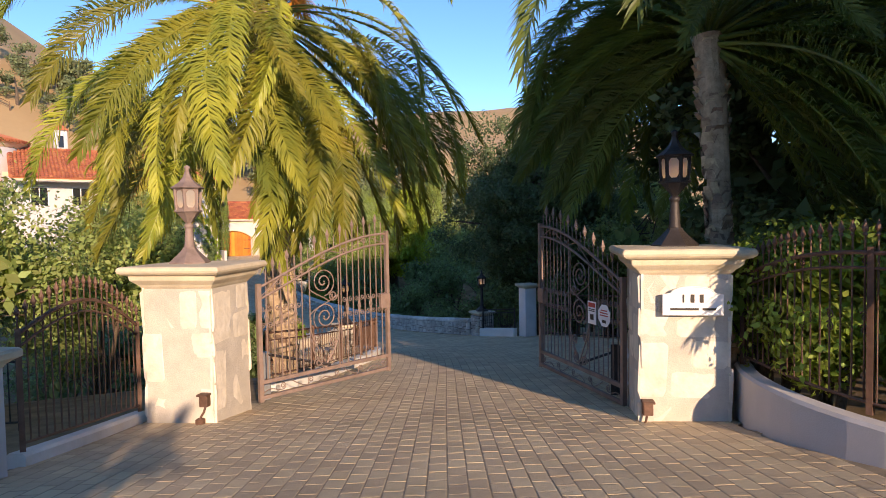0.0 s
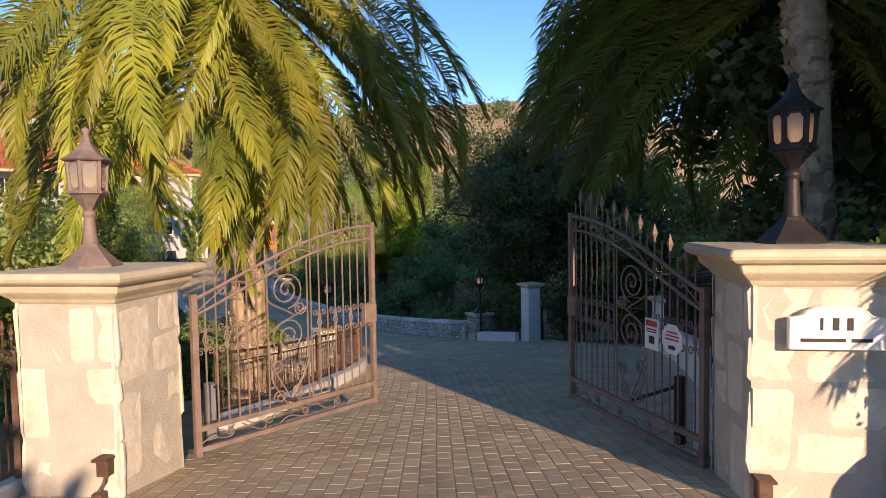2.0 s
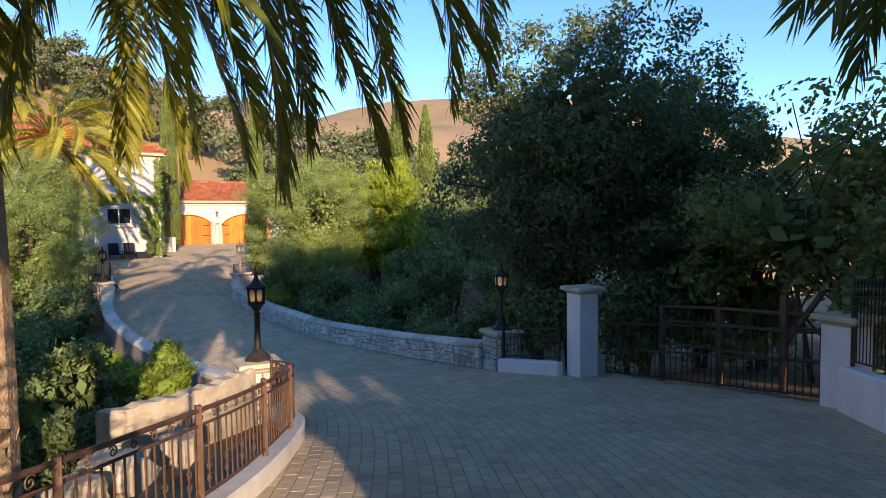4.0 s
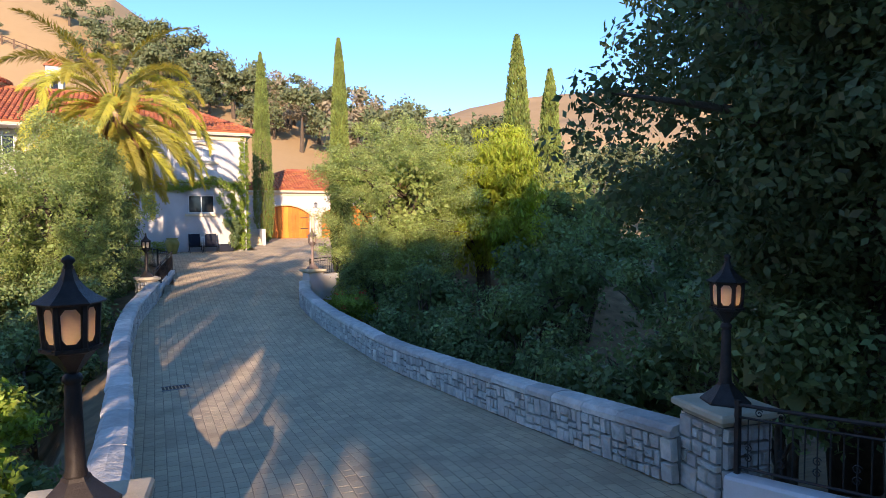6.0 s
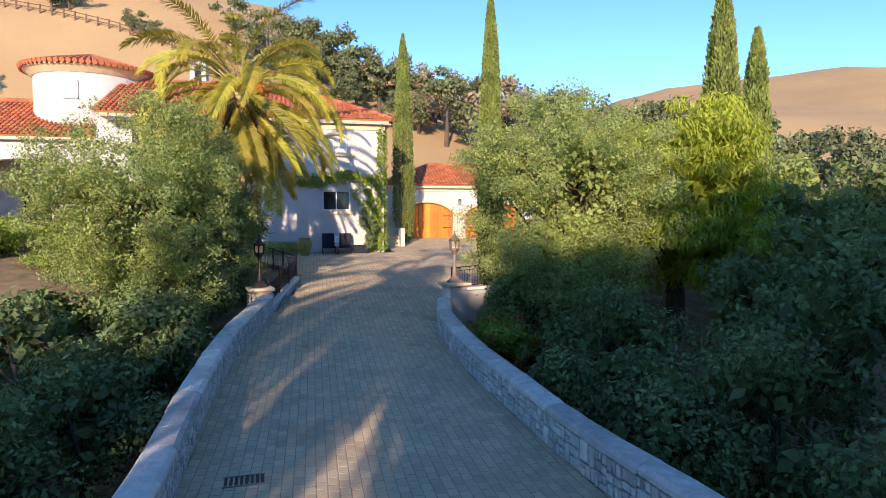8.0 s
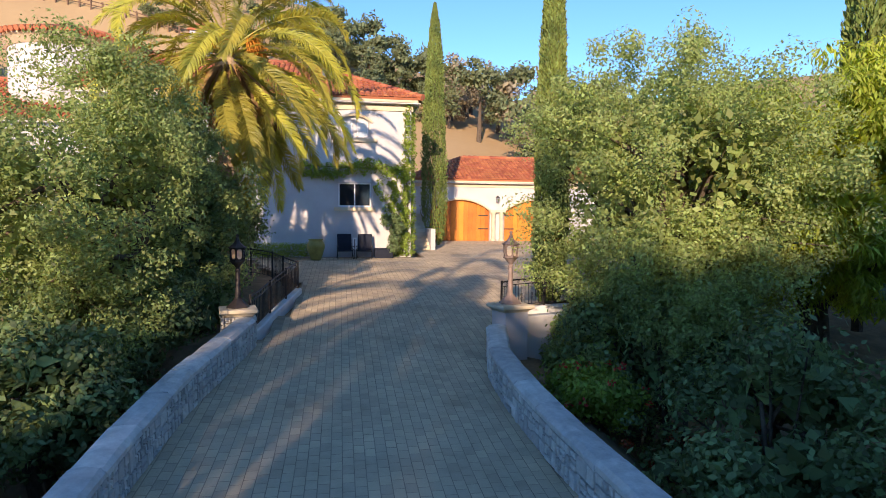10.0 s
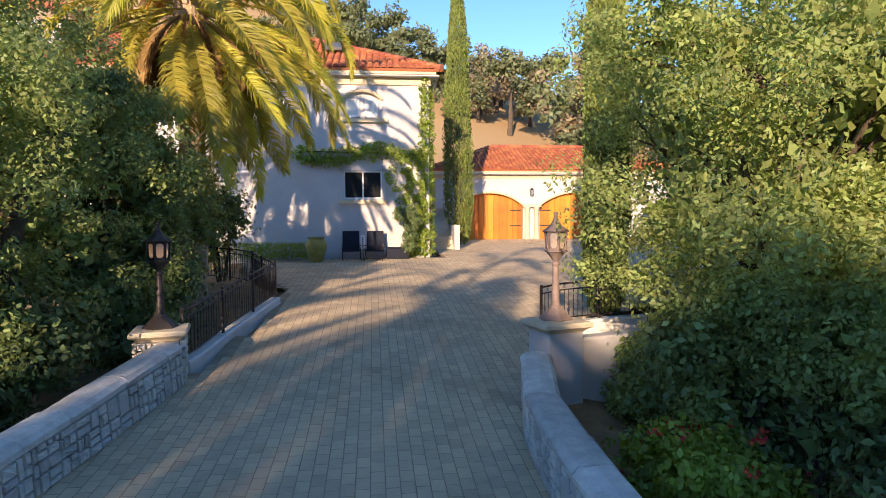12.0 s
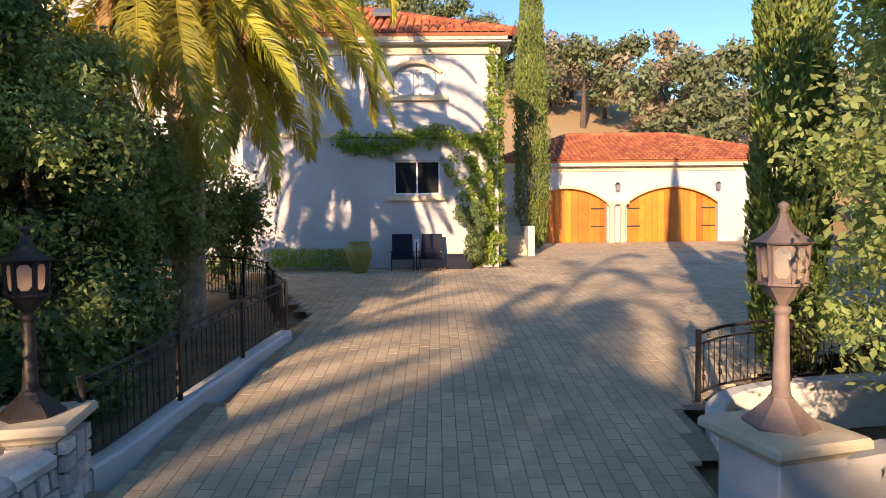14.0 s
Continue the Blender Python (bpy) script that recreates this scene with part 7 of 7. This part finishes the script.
berries = thing("berry_shrub", "low shrub with red berries below the parapet", "shrub", pose(18.4, 37.6, -3.6))
g = Geo()
leaf_cloud(g, rng_b, rng_b.normal(size=(60, 3)) * (0.8, 1.6, 0.45), rng_b.uniform(0.2, 0.4, 60), 90, 0.09, 0.5)
part("foliage", g, SHRUB_LEAF, berries, kind="stuff")
g = Geo()
leaf_cloud(g, rng_b, rng_b.normal(size=(26, 3)) * (0.8, 1.6, 0.4) + (0, 0, 0.3), rng_b.uniform(0.08, 0.16, 26), 40, 0.045, 0.9)
part("berries", g, RED_LEAF, berries, kind="stuff")

# post-and-wire fence over the hill
hill_fence = thing("hill_fence", "weathered post-and-rail fence crossing the dry hillside", "fence")
fence_line = resample([(-34, 118.6), (-22.5, 116.8), (-14.8, 115.0), (-6.9, 111.8), (2.0, 107.5)], 1.6)
tops = [(float(x), float(y), float(land(x, y)) + 1.2) for x, y in fence_line]
for x, y, z in tops:
    part("post", Geo().box(x - 0.09, x + 0.09, y - 0.09, y + 0.09, z - 1.8, z + 0.05), WOOD, hill_fence)
for drop in (0.1, 0.6):
    part("rail", Geo().tube([(x, y, z - drop) for x, y, z in tops], 0.06, 4), WOOD, hill_fence)

# oaks over the hills: a few shapes, many trees
HILL_FORMS = []
for i in range(5):
    rng = np.random.default_rng(400 + i)
    c, rad = crown_clumps(rng, 84, 4.4, 4.4, 3.3, clump=(0.55, 1.1))
    c[:, 2] += 4.2
    g = Geo()
    leaf_cloud(g, rng, c, rad, 28, 0.4, 0.6)
    w = Geo()
    w.tube([(0, 0, -1.5), (0.2, 0.1, 2.0), (0.1, -0.2, 4.5)], (0.32, 0.22, 0.08), 7)
    HILL_FORMS.append((g.mesh("crown", GREY_LEAF if i == 4 else FAR_LEAF), w.mesh("trunk", BARK)))


def hill_oak(x, y, size, form, label="grey-green oak on the dry hillside"):
    t = thing("hill_oak", label, "tree", pose(x, y, float(land(x, y)) - 0.2, 0, 0, (x * 37 + y * 11) % 360) @ Matrix.Scale(size, 4), "hillside oaks")
    part("crown", HILL_FORMS[form][0], None, t, kind="stuff")
    part("trunk", HILL_FORMS[form][1], None, t)


HILL_ROWS = [(3, 110), (8, 105), (12, 112), (15, 104), (18, 108), (9, 120), (16, 118), (0, 122), (26, 104), (29, 100), (33, 106), (30, 112), (37, 103), (41, 108), (36, 96), (44, 100), (48, 95), (40, 88), (33, 84), (46, 84), (52, 88), (57, 96), (60, 84), (66, 90), (36, 76), (43, 74), (50, 76), (58, 74), (64, 78), (72, 82), (78, 74), (70, 68), (60, 64), (52, 64), (46, 62), (40, 66), (84, 84), (92, 78), (100, 90), (110, 84), (90, 64), (76, 58), (64, 54), (50, 52), (58, 46)]
rr = random.Random(12)
for i, (x, y) in enumerate(HILL_ROWS):
    hill_oak(x, y, rr.uniform(0.75, 1.1) if i < 8 else rr.uniform(1.05, 1.55) if 11 < i < 34 else rr.uniform(0.8, 1.3), 4 if i in (8, 10, 11, 14) else rr.randrange(4))
for x, y, k in ((5.5, 119, 0.95), (10, 117, 1.1), (13, 115, 1.2), (16.5, 113, 1.2), (19.5, 113, 1.0), (21.5, 110, 1.2), (24.5, 112, 1.2), (27, 108, 1.1), (31, 114, 1.2), (23, 103, 0.7), (-23.5, 118, 0.75), (-21.5, 119, 0.65), (-10.5, 114, 0.5), (-8.5, 113, 0.45), (-12.5, 115, 0.4)):
    hill_oak(x, y, k * rr.uniform(0.9, 1.1), rr.randrange(4))
for x, y in ((-70, 190), (-58, 185), (-40, 178), (-30, 170), (-80, 160), (-95, 170), (-22, 165), (-16, 160), (-60, 120), (-52, 112), (-70, 105), (-44, 100), (-30, 92)):
    hill_oak(x, y, rr.uniform(0.9, 1.6), rr.randrange(4))

# ---------- pavers, laid last ----------
PAVE_W, PAVE_L = 0.165, 0.25
base_top = [(-0.5, -0.5), (0.5, -0.5), (0.5, 0.5), (-0.5, 0.5)]
rng_p = np.random.default_rng(9)
s_all, u_all = [], []
for iu, u in enumerate(np.arange(-9, 19, PAVE_W)):
    s = np.arange(0.0, RUN[-1], PAVE_L) + (PAVE_L / 2 if iu % 2 else 0.0)
    s_all.append(s)
    u_all.append(np.full(len(s), u))
s_all, u_all = np.concatenate(s_all), np.concatenate(u_all)
px, py = along_drive(s_all, u_all)
ok = inside_drive(px, py)
s_all, u_all, px, py = s_all[ok], u_all[ok], px[ok], py[ok]
qx, qy = along_drive(s_all + 0.05, u_all)
heading = np.arctan2(qy - py, qx - px)
stretch = np.hypot(qx - px, qy - py) / 0.05
near = (np.hypot(px - 4.2, py - 6.4) < 1.9)
near_ids = np.flatnonzero(near)[:290]
single_mask = np.zeros(len(px), bool)
single_mask[near_ids] = True


def paver_points(heading, x, y, length, width, lift, tilt):
    ca, sa = np.cos(heading), np.sin(heading)
    out = []
    for k, z in ((1.0, -0.05), (0.97, -0.002), (0.80, 0.0)):
        for a, b in base_top:
            lx, ly = a * (length - 0.010 - (1 - k) * 0.1), b * (width - 0.010 - (1 - k) * 0.1)
            out.append(np.stack([x + lx * ca - ly * sa, y + lx * sa + ly * ca, np.full_like(x, z) + lift + tilt * b], -1))
    return np.stack(out, 1)


lift = rng_p.normal(0, 0.0006, len(px))
tilt = rng_p.normal(0, 0.001, len(px))
pts = paver_points(heading, px, py, PAVE_L * stretch, np.full_like(px, PAVE_W), lift, tilt)
pts[:, :, 2] += road(pts[:, :, 0], pts[:, :, 1])
quads = [(4, 5, 1, 0), (5, 6, 2, 1), (6, 7, 3, 2), (7, 4, 0, 3), (8, 9, 5, 4), (9, 10, 6, 5), (10, 11, 7, 6), (11, 8, 4, 7), (8, 11, 10, 9)]
quads = [q[::-1] for q in quads]
far_pts = pts[~single_mask].reshape(-1, 3)
k = int((~single_mask).sum())
idx = (np.array(quads)[None] + 12 * np.arange(k)[:, None, None]).reshape(-1, 4)
me = bpy.data.meshes.new("pavers")
me.from_pydata(far_pts.tolist(), [], idx.tolist())
me.materials.append(PAVER)
part("pavers", me, None, drive, kind="stuff")
unit = paver_points(np.array([0.0]), np.array([0.0]), np.array([0.0]), np.array([PAVE_L]), np.array([PAVE_W]), np.array([0.0]), np.array([0.0]))[0]
single = Geo().add(unit, quads).mesh("paver", PAVER_ONE)
for i in near_ids:
    x, y = float(px[i]), float(py[i])
    ob = part("paver", single, None, drive)
    gx_, gy_ = -0.06, -0.115
    ob.matrix_basis = Matrix.Translation((x, y, zroad(x, y) + float(lift[i]))) @ Vector((0, 0, 1)).rotation_difference(Vector((0.06, 0.115, 1)).normalized()).to_matrix().to_4x4() @ pose(0, 0, 0, 0, 0, math.degrees(float(heading[i])))
